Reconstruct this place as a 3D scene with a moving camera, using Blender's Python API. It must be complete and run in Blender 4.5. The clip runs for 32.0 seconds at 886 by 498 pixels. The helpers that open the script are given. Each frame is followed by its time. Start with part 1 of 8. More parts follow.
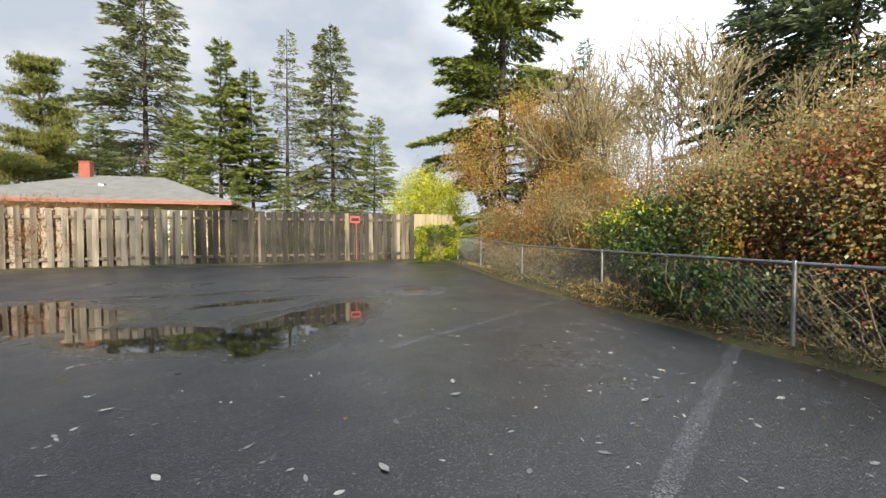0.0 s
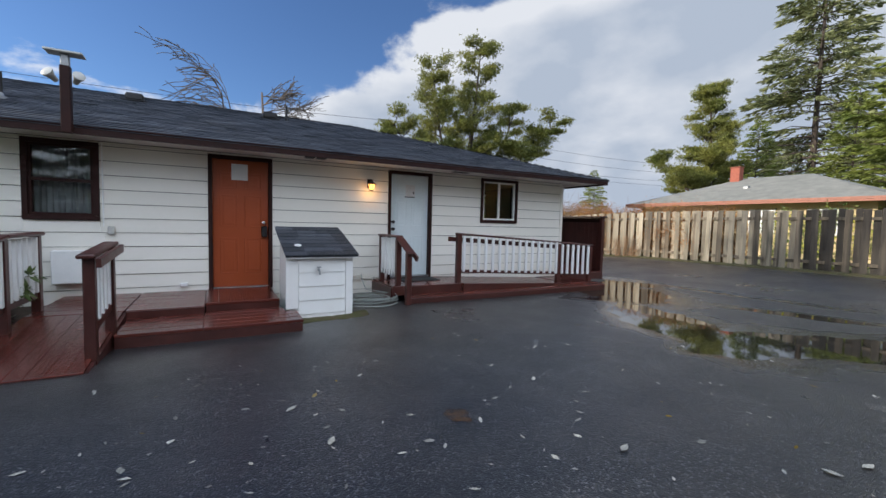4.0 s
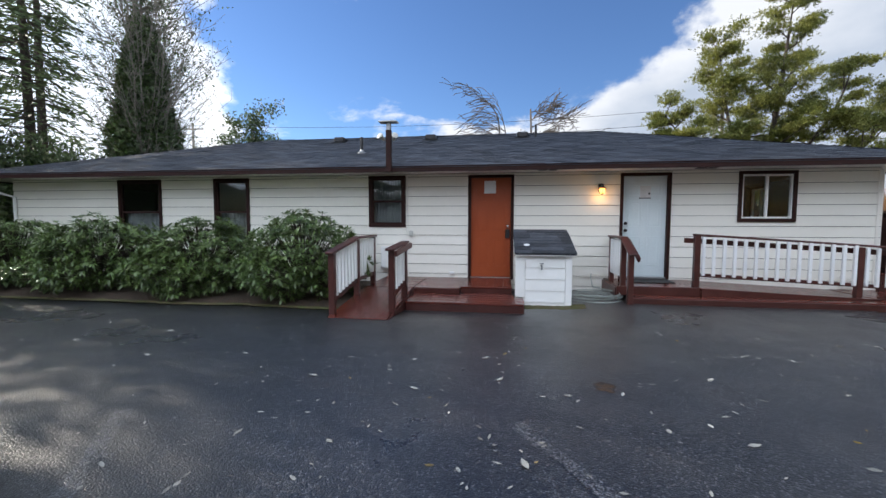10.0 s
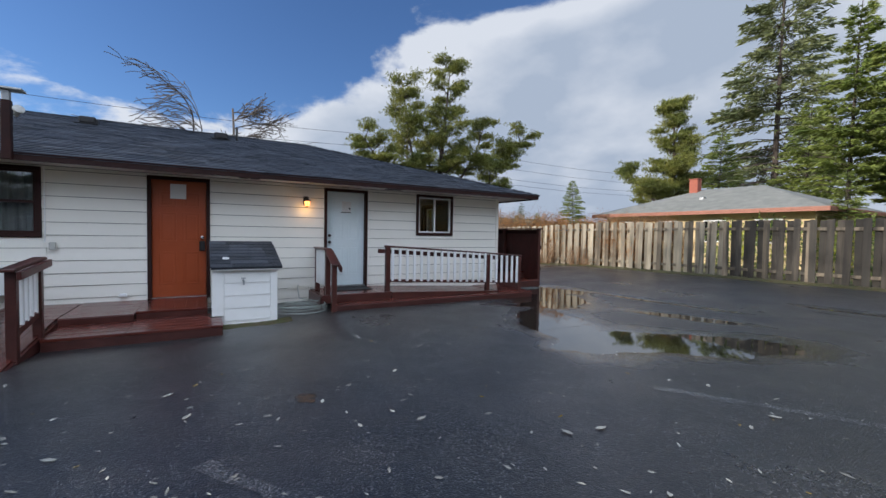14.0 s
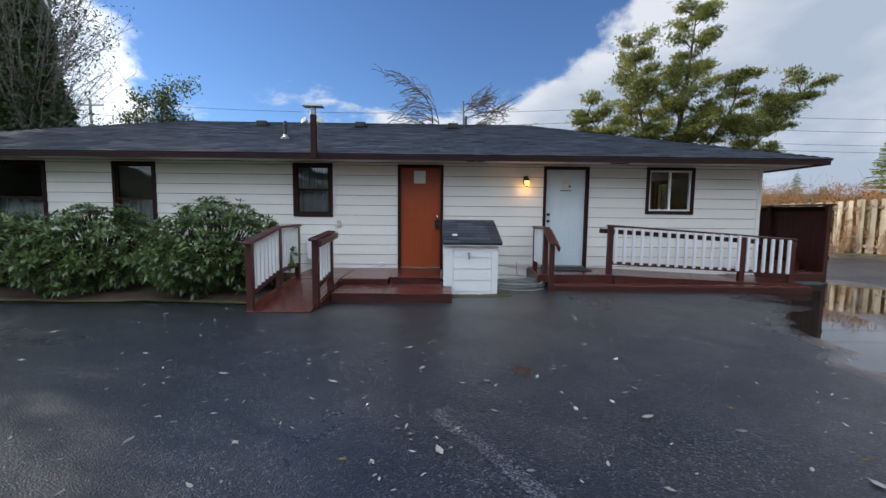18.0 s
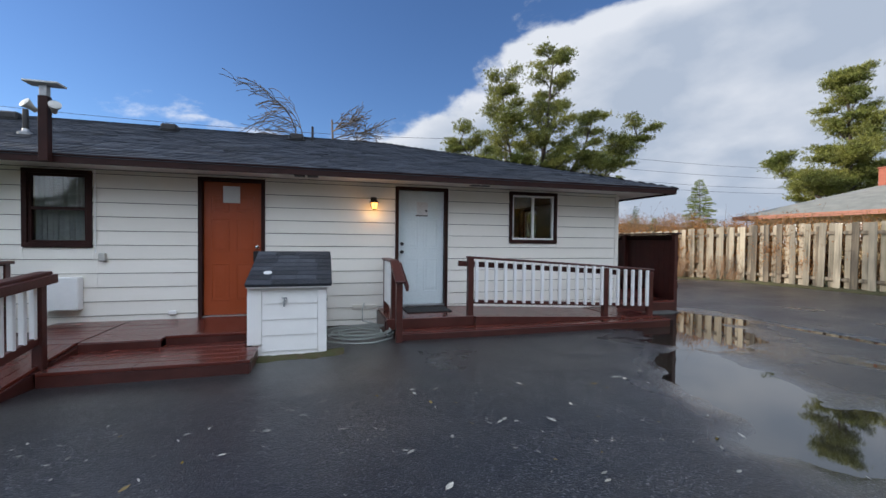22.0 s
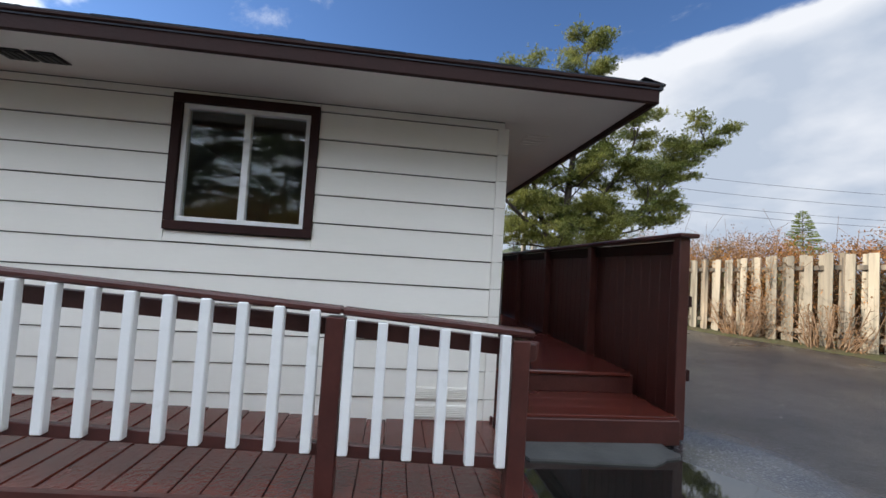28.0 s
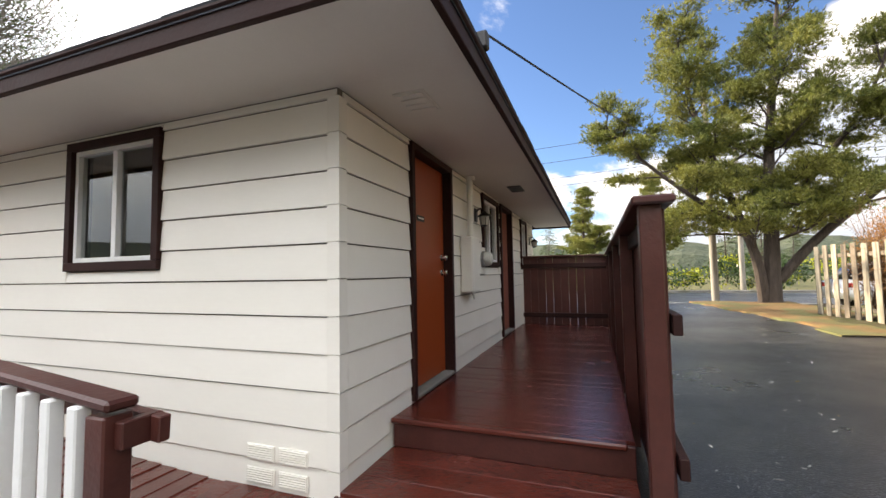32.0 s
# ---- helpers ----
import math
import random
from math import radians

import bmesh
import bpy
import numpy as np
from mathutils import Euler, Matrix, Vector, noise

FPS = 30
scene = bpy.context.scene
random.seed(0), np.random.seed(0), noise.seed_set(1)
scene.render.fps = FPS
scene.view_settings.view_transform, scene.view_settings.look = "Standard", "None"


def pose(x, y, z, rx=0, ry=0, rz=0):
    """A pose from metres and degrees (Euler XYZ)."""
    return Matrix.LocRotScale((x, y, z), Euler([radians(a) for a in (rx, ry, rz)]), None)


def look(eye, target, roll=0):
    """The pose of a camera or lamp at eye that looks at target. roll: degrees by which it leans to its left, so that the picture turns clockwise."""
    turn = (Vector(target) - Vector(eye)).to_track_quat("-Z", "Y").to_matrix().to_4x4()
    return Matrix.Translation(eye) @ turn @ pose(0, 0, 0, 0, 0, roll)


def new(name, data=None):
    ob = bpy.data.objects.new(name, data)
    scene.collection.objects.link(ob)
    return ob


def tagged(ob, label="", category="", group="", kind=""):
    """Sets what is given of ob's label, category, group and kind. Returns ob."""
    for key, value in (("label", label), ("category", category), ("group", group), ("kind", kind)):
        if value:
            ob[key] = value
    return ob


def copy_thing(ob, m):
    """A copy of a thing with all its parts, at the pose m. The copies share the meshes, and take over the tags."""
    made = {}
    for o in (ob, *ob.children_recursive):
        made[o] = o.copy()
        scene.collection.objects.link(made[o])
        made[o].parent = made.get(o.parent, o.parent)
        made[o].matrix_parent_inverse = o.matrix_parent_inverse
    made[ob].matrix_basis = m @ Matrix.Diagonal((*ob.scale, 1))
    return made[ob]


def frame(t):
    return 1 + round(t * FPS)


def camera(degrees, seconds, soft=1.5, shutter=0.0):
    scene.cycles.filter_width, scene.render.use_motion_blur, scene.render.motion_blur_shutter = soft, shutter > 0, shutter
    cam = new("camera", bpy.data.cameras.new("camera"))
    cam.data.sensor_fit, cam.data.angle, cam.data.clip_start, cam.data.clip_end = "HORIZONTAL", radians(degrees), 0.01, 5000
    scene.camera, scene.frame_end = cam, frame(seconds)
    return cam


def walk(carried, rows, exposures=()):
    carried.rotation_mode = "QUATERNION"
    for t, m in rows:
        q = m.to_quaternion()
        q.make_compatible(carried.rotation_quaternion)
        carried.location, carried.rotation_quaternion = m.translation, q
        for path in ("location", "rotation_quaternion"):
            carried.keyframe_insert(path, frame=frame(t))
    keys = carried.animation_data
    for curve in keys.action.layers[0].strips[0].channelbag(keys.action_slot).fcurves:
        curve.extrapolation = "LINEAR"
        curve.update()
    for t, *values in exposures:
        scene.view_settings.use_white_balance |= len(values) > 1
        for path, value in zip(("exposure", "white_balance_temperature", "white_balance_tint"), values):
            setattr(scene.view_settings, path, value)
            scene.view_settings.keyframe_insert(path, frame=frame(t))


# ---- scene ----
cam = camera(94.2, 32.0)
PATH = [
    (0, (0.556, 0.47, 1.259), (1.157, 2.376, 1.184), -0.0),
    (0.5, (0.766, 0.753, 1.225), (0.951, 2.744, 1.18), 1.2),
    (1, (0.861, 0.763, 1.223), (0.605, 2.746, 1.166), 1.8),
    (1.5, (0.957, 0.621, 1.235), (0.316, 2.515, 1.169), 1.2),
    (2, (1.171, 0.577, 1.253), (0.198, 2.323, 1.194), 1.0),
    (2.5, (1.391, 0.557, 1.261), (0.162, 2.133, 1.204), 0.9),
    (4.5, (2.811, 0.446, 1.355), (0.94, 1.136, 1.208), 1.2),
    (5, (3.063, 0.578, 1.333), (1.104, 0.942, 1.169), 0.8),
    (5.5, (3.281, 0.71, 1.36), (1.289, 0.697, 1.188), 0.6),
    (6, (3.451, 0.829, 1.35), (1.488, 0.485, 1.175), 0.1),
    (6.5, (3.537, 1.006, 1.38), (1.63, 0.431, 1.201), 0.0),
    (7, (3.563, 1.053, 1.406), (1.679, 0.403, 1.246), 0.2),
    (7.5, (3.569, 1.044, 1.394), (1.689, 0.38, 1.244), 0.2),
    (8, (3.576, 1.048, 1.377), (1.692, 0.395, 1.222), 0.2),
    (8.5, (3.564, 1.045, 1.358), (1.67, 0.422, 1.202), 0.2),
    (9, (3.558, 1.054, 1.351), (1.647, 0.486, 1.195), 0.1),
    (9.5, (3.564, 1.061, 1.356), (1.624, 0.598, 1.211), 0.0),
    (10, (3.588, 1.066, 1.386), (1.614, 0.776, 1.255), 0.1),
    (10.5, (3.595, 1.099, 1.396), (1.599, 1.058, 1.287), 0.4),
    (11, (3.613, 1.136, 1.41), (1.626, 1.344, 1.311), 0.7),
    (11.5, (3.596, 1.148, 1.411), (1.658, 1.632, 1.32), 0.9),
    (12, (3.603, 1.154, 1.414), (1.74, 1.874, 1.327), 1.0),
    (12.5, (3.624, 1.16, 1.426), (1.836, 2.053, 1.343), 1.0),
    (13, (3.634, 1.172, 1.427), (1.906, 2.175, 1.35), 1.0),
    (13.5, (3.64, 1.17, 1.423), (1.934, 2.211, 1.351), 1.0),
    (14, (3.65, 1.164, 1.43), (1.923, 2.17, 1.359), 1.0),
    (14.5, (3.65, 1.165, 1.427), (1.858, 2.05, 1.358), 1.1),
    (15, (3.653, 1.145, 1.423), (1.767, 1.805, 1.349), 0.8),
    (15.5, (3.661, 1.137, 1.439), (1.702, 1.531, 1.354), 0.3),
    (17.5, (3.554, 1.185, 1.373), (1.561, 1.153, 1.218), 0.5),
    (18, (3.545, 1.185, 1.369), (1.552, 1.206, 1.196), 0.6),
    (18.5, (3.545, 1.179, 1.357), (1.557, 1.292, 1.17), 0.5),
    (19, (3.589, 1.206, 1.357), (1.613, 1.436, 1.155), 0.2),
    (19.5, (3.533, 1.283, 1.355), (1.576, 1.642, 1.146), -0.1),
    (20, (3.378, 1.359, 1.358), (1.444, 1.832, 1.17), -0.1),
    (20.5, (3.129, 1.452, 1.386), (1.211, 1.996, 1.227), 0.3),
    (21, (2.777, 1.618, 1.404), (0.868, 2.202, 1.29), 0.5),
    (21.5, (2.419, 1.906, 1.424), (0.506, 2.484, 1.353), 0.6),
    (22, (2.008, 2.168, 1.423), (0.087, 2.723, 1.384), 0.6),
    (22.5, (1.593, 2.469, 1.384), (-0.339, 2.983, 1.361), 0.7),
    (23, (1.159, 2.731, 1.4), (-0.785, 3.2, 1.386), 0.9),
    (23.5, (0.755, 3.085, 1.398), (-1.197, 3.522, 1.387), 1.3),
    (24, (0.391, 3.438, 1.426), (-1.564, 3.859, 1.411), 1.7),
    (24.5, (0.04, 3.912, 1.445), (-1.915, 4.332, 1.431), 1.8),
    (26.5, (-1.28, 5.679, 1.313), (-3.245, 6.044, 1.389), 3.1),
    (27, (-1.526, 6.132, 1.298), (-3.496, 6.467, 1.369), 3.9),
    (27.5, (-1.794, 6.606, 1.265), (-3.772, 6.891, 1.343), 4.2),
    (28, (-1.986, 7.093, 1.245), (-3.972, 7.318, 1.34), 3.6),
    (28.5, (-2.181, 7.49, 1.222), (-4.172, 7.637, 1.344), 2.6),
    (29, (-2.332, 7.923, 1.23), (-4.327, 7.967, 1.372), 1.8),
    (29.5, (-2.483, 8.266, 1.242), (-4.475, 8.166, 1.391), 1.2),
    (30, (-2.703, 8.612, 1.298), (-4.679, 8.328, 1.422), 0.8),
    (30.5, (-2.849, 8.895, 1.301), (-4.795, 8.455, 1.439), 0.2),
    (31, (-3.05, 9.056, 1.317), (-4.962, 8.485, 1.455), -0.3),
    (31.5, (-3.102, 9.156, 1.343), (-4.99, 8.508, 1.478), -0.6),
    (32, (-3.121, 9.191, 1.336), (-4.994, 8.5, 1.456), -1.0),
]
EXPOSURES = [(0, 0.78, 6900, 10), (1, 0.55, 6750, 10), (2, 0.45, 6500, 10), (3, 0.45, 6450, 10), (5, 0.5, 6350, 10), (6, 0.66, 6350, 10), (8, 0.82, 6450, 10), (10, 0.75, 6450, 10), (13, 0.33, 6150, 10), (20, 0.5, 6300, 10), (24, 0.42, 6300, 10), (27, 0.55, 6400, 10), (28.5, 0.74, 6550, 10), (30, 0.98, 6900, 11), (32, 1.4, 7600, 12)]
walk(cam, [(t, look(eye, target, roll)) for t, eye, target, roll in PATH], exposures=EXPOSURES)

# ---- world, sun, exposure ----
SUN_AZ, SUN_EL = 254.0, 24.0
NORTH_BANK, SOUTH_BANK, EAST_FILL_GAIN = 82.0, 303.0, 3.0
SUN_DIR = Vector((math.cos(radians(SUN_AZ)) * math.cos(radians(SUN_EL)), math.sin(radians(SUN_AZ)) * math.cos(radians(SUN_EL)), math.sin(radians(SUN_EL))))
scene.view_settings.exposure = 0.0
world = bpy.data.worlds.new("sky")
scene.world = world
world.use_nodes = True


def build_sky():
    nt = world.node_tree
    nt.nodes.clear()
    N, L = nt.nodes.new, nt.links.new
    out, bg = N("ShaderNodeOutputWorld"), N("ShaderNodeBackground")
    sky = N("ShaderNodeTexSky")
    sky.sky_type, sky.sun_disc = "NISHITA", False
    sky.sun_elevation, sky.sun_rotation = radians(SUN_EL), radians(90 - SUN_AZ)
    sky.air_density, sky.dust_density, sky.ozone_density = 1.0, 0.15, 4.5
    tc = N("ShaderNodeTexCoord")
    sep = N("ShaderNodeSeparateXYZ")
    L(tc.outputs["Generated"], sep.inputs[0])
    # clouds on a flat layer: direction divided by its height
    up = N("ShaderNodeMath"); up.operation = "MAXIMUM"; up.inputs[1].default_value = 0.03
    L(sep.outputs["Z"], up.inputs[0])
    up2 = N("ShaderNodeMath"); up2.operation = "ADD"; up2.inputs[1].default_value = 0.42
    L(up.outputs[0], up2.inputs[0])
    div = N("ShaderNodeVectorMath"); div.operation = "DIVIDE"
    L(tc.outputs["Generated"], div.inputs[0]); L(up2.outputs[0], div.inputs[1])
    big = N("ShaderNodeTexNoise"); big.inputs["Scale"].default_value = 1.5; big.inputs["Detail"].default_value = 9; big.inputs["Roughness"].default_value = 0.6
    big.inputs["Distortion"].default_value = 0.25
    mp = N("ShaderNodeMapping"); mp.inputs["Location"].default_value = (3.1, 1.7, 0.4)
    L(div.outputs[0], mp.inputs[0]); L(mp.outputs[0], big.inputs["Vector"])
    fluff = N("ShaderNodeMapRange"); fluff.inputs["From Min"].default_value, fluff.inputs["From Max"].default_value = 0.30, 0.70
    fluff.inputs["To Min"].default_value, fluff.inputs["To Max"].default_value = 0.0, 1.0
    L(big.outputs["Fac"], fluff.inputs["Value"])
    # clear sky in the west between a bank in the north that climbs to the right, one in the south and the deck in the east
    flat = N("ShaderNodeVectorMath"); flat.operation = "MULTIPLY"; flat.inputs[1].default_value = (1, 1, 0); L(tc.outputs["Generated"], flat.inputs[0])
    nf = N("ShaderNodeVectorMath"); nf.operation = "NORMALIZE"; L(flat.outputs[0], nf.inputs[0])

    def bank(az, gain, height_gain, offset, cap=0.0):
        d = N("ShaderNodeVectorMath"); d.operation = "DOT_PRODUCT"; d.inputs[1].default_value = (math.cos(radians(az)), math.sin(radians(az)), 0.0)
        L(nf.outputs[0], d.inputs[0])
        a = N("ShaderNodeMath"); a.operation = "MULTIPLY_ADD"; a.inputs[1].default_value, a.inputs[2].default_value = gain, offset; L(d.outputs["Value"], a.inputs[0])
        b = N("ShaderNodeMath"); b.operation = "MULTIPLY_ADD"; b.inputs[1].default_value = height_gain; L(sep.outputs["Z"], b.inputs[0]); L(a.outputs[0], b.inputs[2])
        if not cap:
            return b.outputs[0]
        over = N("ShaderNodeMapRange"); over.inputs["From Min"].default_value, over.inputs["From Max"].default_value = cap, cap + 0.2
        over.inputs["To Min"].default_value, over.inputs["To Max"].default_value = 0.0, 1.7
        L(sep.outputs["Z"], over.inputs["Value"])
        c = N("ShaderNodeMath"); c.operation = "SUBTRACT"; L(b.outputs[0], c.inputs[0]); L(over.outputs[0], c.inputs[1])
        return c.outputs[0]

    m1 = N("ShaderNodeMath"); m1.operation = "MAXIMUM"; L(bank(NORTH_BANK, 2.0, -4.0, 0.98, 0.42), m1.inputs[0]); L(bank(SOUTH_BANK, 4.0, -1.2, 0.2), m1.inputs[1])
    m2 = N("ShaderNodeMath"); m2.operation = "MAXIMUM"; L(m1.outputs[0], m2.inputs[0]); L(bank(0, 2.5, 0.0, 0.1), m2.inputs[1])
    # thin torn clouds low in the west
    strip = N("ShaderNodeMapping"); strip.inputs["Scale"].default_value = (1.6, 1.6, 7.5); L(tc.outputs["Generated"], strip.inputs[0])
    torn = N("ShaderNodeTexNoise"); torn.inputs["Scale"].default_value = 1.5; torn.inputs["Detail"].default_value = 7; L(strip.outputs[0], torn.inputs["Vector"])
    t1 = N("ShaderNodeMath"); t1.operation = "MULTIPLY_ADD"; t1.inputs[1].default_value, t1.inputs[2].default_value = 2.6, -0.78; L(torn.outputs["Fac"], t1.inputs[0])
    t2 = N("ShaderNodeMath"); t2.operation = "MULTIPLY_ADD"; t2.inputs[1].default_value = -3.0; L(sep.outputs["Z"], t2.inputs[0]); L(t1.outputs[0], t2.inputs[2])
    t3 = N("ShaderNodeMath"); t3.operation = "MINIMUM"; t3.inputs[1].default_value = 0.02; L(t2.outputs[0], t3.inputs[0])
    m3 = N("ShaderNodeMath"); m3.operation = "MAXIMUM"; L(m2.outputs[0], m3.inputs[0]); L(t3.outputs[0], m3.inputs[1])
    cl = N("ShaderNodeClamp"); cl.inputs["Min"].default_value, cl.inputs["Max"].default_value = -0.36, 0.55; L(m3.outputs[0], cl.inputs[0])
    low = N("ShaderNodeMath"); low.operation = "ADD"; L(cl.outputs[0], low.inputs[0]); L(fluff.outputs[0], low.inputs[1])
    ramp = N("ShaderNodeValToRGB")
    ramp.color_ramp.elements[0].position, ramp.color_ramp.elements[1].position = 0.45, 0.70
    ramp.color_ramp.interpolation = "EASE"
    L(low.outputs[0], ramp.inputs["Fac"])
    # cloud shading: grey bellies, white edges, glare towards the sun
    sh = N("ShaderNodeTexNoise"); sh.inputs["Scale"].default_value = 3.3; sh.inputs["Detail"].default_value = 9; sh.inputs["Roughness"].default_value = 0.5
    L(mp.outputs[0], sh.inputs["Vector"])
    tone = N("ShaderNodeValToRGB")
    e = tone.color_ramp.elements
    e[0].position, e[0].color = 0.27, (2.75, 3.15, 3.8, 1)
    e[1].position, e[1].color = 0.62, (4.7, 4.85, 5.15, 1)
    deep = N("ShaderNodeMath"); deep.operation = "MULTIPLY_ADD"; deep.inputs[1].default_value = -0.72; L(cl.outputs[0], deep.inputs[0])
    lift = N("ShaderNodeMath"); lift.operation = "ADD"; lift.inputs[1].default_value = 0.21; L(sh.outputs["Fac"], lift.inputs[0]); L(lift.outputs[0], deep.inputs[2])
    L(deep.outputs[0], tone.inputs["Fac"])
    near = N("ShaderNodeVectorMath"); near.operation = "DOT_PRODUCT"; near.inputs[1].default_value = SUN_DIR; L(tc.outputs["Generated"], near.inputs[0])
    nc = N("ShaderNodeClamp"); L(near.outputs["Value"], nc.inputs[0])
    pw = N("ShaderNodeMath"); pw.operation = "POWER"; pw.inputs[1].default_value = 5.0; L(nc.outputs[0], pw.inputs[0])
    gl = N("ShaderNodeMath"); gl.operation = "MULTIPLY_ADD"; gl.inputs[1].default_value, gl.inputs[2].default_value = 1.8, 1.0; L(pw.outputs[0], gl.inputs[0])
    # sky overhead and in the east, out of view, is brightened to light the front wall
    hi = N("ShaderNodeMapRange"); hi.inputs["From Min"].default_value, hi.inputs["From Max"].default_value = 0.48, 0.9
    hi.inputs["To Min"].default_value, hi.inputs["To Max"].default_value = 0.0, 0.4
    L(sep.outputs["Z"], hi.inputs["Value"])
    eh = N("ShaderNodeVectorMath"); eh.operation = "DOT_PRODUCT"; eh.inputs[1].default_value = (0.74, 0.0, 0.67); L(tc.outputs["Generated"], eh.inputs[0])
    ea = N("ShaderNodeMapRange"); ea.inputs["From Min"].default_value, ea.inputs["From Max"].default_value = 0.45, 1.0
    ea.inputs["To Min"].default_value, ea.inputs["To Max"].default_value = 0.0, EAST_FILL_GAIN
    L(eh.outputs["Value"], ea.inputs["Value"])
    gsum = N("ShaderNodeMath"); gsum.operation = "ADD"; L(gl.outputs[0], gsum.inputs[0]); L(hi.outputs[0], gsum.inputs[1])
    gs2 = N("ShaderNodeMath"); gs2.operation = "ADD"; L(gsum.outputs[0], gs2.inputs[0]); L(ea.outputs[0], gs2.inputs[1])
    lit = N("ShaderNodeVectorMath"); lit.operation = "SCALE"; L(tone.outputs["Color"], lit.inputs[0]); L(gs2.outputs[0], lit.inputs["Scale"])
    mix = N("ShaderNodeMix"); mix.data_type = "RGBA"
    deepen = N("ShaderNodeVectorMath"); deepen.operation = "MULTIPLY"; deepen.inputs[1].default_value = (0.66, 0.72, 0.84); L(sky.outputs[0], deepen.inputs[0])
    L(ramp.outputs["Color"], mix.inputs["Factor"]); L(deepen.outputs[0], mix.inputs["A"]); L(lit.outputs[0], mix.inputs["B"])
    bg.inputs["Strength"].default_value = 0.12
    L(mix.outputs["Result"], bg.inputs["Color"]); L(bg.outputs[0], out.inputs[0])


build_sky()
sun = new("sun", bpy.data.lights.new("sun", "SUN"))
sun.data.energy, sun.data.angle, sun.data.color = 5.0, radians(0.6), (1.0, 0.90, 0.76)
sun.matrix_world = look(SUN_DIR * 60, (0, 0, 0))


# ---- materials ----
def mat(name, c1, c2, rough=0.6, scale=4.0, bump=0.15, bscale=60.0, rvar=0.12, metal=0.0, rand=0.0, stretch=(1, 1, 1), island=0.0, coat=0.0, dirt=None, dscale=1.3, dcut=(0.5, 0.68), rot=(0, 0, 0), trans=0.0, depth=0.01, grain=0.14):
    m = bpy.data.materials.new(name)
    m.use_nodes = True
    nt = m.node_tree
    N, L = nt.nodes.new, nt.links.new
    b = nt.nodes["Principled BSDF"]
    tc, mp = N("ShaderNodeTexCoord"), N("ShaderNodeMapping")
    mp.inputs["Scale"].default_value, mp.inputs["Rotation"].default_value = stretch, rot
    info = N("ShaderNodeObjectInfo")
    add = N("ShaderNodeVectorMath"); add.operation = "MULTIPLY_ADD"; add.inputs[1].default_value = (17.0, 11.0, 5.0)
    comb = N("ShaderNodeCombineXYZ")
    for i in range(3):
        L(info.outputs["Random"], comb.inputs[i])
    L(comb.outputs[0], add.inputs[0]); L(tc.outputs["Object"], add.inputs[2]); L(add.outputs[0], mp.inputs[0])
    n1, n2 = N("ShaderNodeTexNoise"), N("ShaderNodeTexNoise")
    n1.inputs["Scale"].default_value, n1.inputs["Detail"].default_value, n1.inputs["Roughness"].default_value = scale, 6, 0.6
    n2.inputs["Scale"].default_value, n2.inputs["Detail"].default_value = bscale, 4
    L(mp.outputs[0], n1.inputs["Vector"]); L(mp.outputs[0], n2.inputs["Vector"])
    mix = N("ShaderNodeMix"); mix.data_type = "RGBA"
    mix.inputs["A"].default_value, mix.inputs["B"].default_value = (*c1, 1), (*c2, 1)
    r = N("ShaderNodeMapRange"); r.inputs["From Min"].default_value, r.inputs["From Max"].default_value = 0.32, 0.68
    L(n1.outputs["Fac"], r.inputs["Value"]); L(r.outputs[0], mix.inputs["Factor"])
    col = mix.outputs["Result"]
    # fine grain of the tone
    g = N("ShaderNodeMapRange"); g.inputs["To Min"].default_value, g.inputs["To Max"].default_value = 1 - grain, 1 + grain
    L(n2.outputs["Fac"], g.inputs["Value"])
    mul = N("ShaderNodeVectorMath"); mul.operation = "SCALE"
    L(col, mul.inputs[0]); L(g.outputs[0], mul.inputs["Scale"])
    col = mul.outputs[0]
    for amount, source in ((rand, info.outputs["Random"]), (island, None)):
        if amount:
            if source is None:
                source = N("ShaderNodeNewGeometry").outputs["Random Per Island"]
            v = N("ShaderNodeMapRange"); v.inputs["To Min"].default_value, v.inputs["To Max"].default_value = 1 - amount, 1 + amount
            L(source, v.inputs["Value"])
            s = N("ShaderNodeVectorMath"); s.operation = "SCALE"
            L(col, s.inputs[0]); L(v.outputs[0], s.inputs["Scale"])
            col = s.outputs[0]
    if dirt:
        n3 = N("ShaderNodeTexNoise"); n3.inputs["Scale"].default_value, n3.inputs["Detail"].default_value = dscale, 8
        L(mp.outputs[0], n3.inputs["Vector"])
        dr = N("ShaderNodeMapRange"); dr.inputs["From Min"].default_value, dr.inputs["From Max"].default_value = dcut
        L(n3.outputs["Fac"], dr.inputs["Value"])
        dm = N("ShaderNodeMix"); dm.data_type = "RGBA"; dm.inputs["B"].default_value = (*dirt, 1)
        L(dr.outputs[0], dm.inputs["Factor"]); L(col, dm.inputs["A"])
        col = dm.outputs["Result"]
    L(col, b.inputs["Base Color"])
    rr = N("ShaderNodeMapRange"); rr.inputs["To Min"].default_value, rr.inputs["To Max"].default_value = max(rough - rvar, 0.02), min(rough + rvar, 1.0)
    L(n1.outputs["Fac"], rr.inputs["Value"]); L(rr.outputs[0], b.inputs["Roughness"])
    b.inputs["Metallic"].default_value = metal
    b.inputs["Coat Weight"].default_value = coat
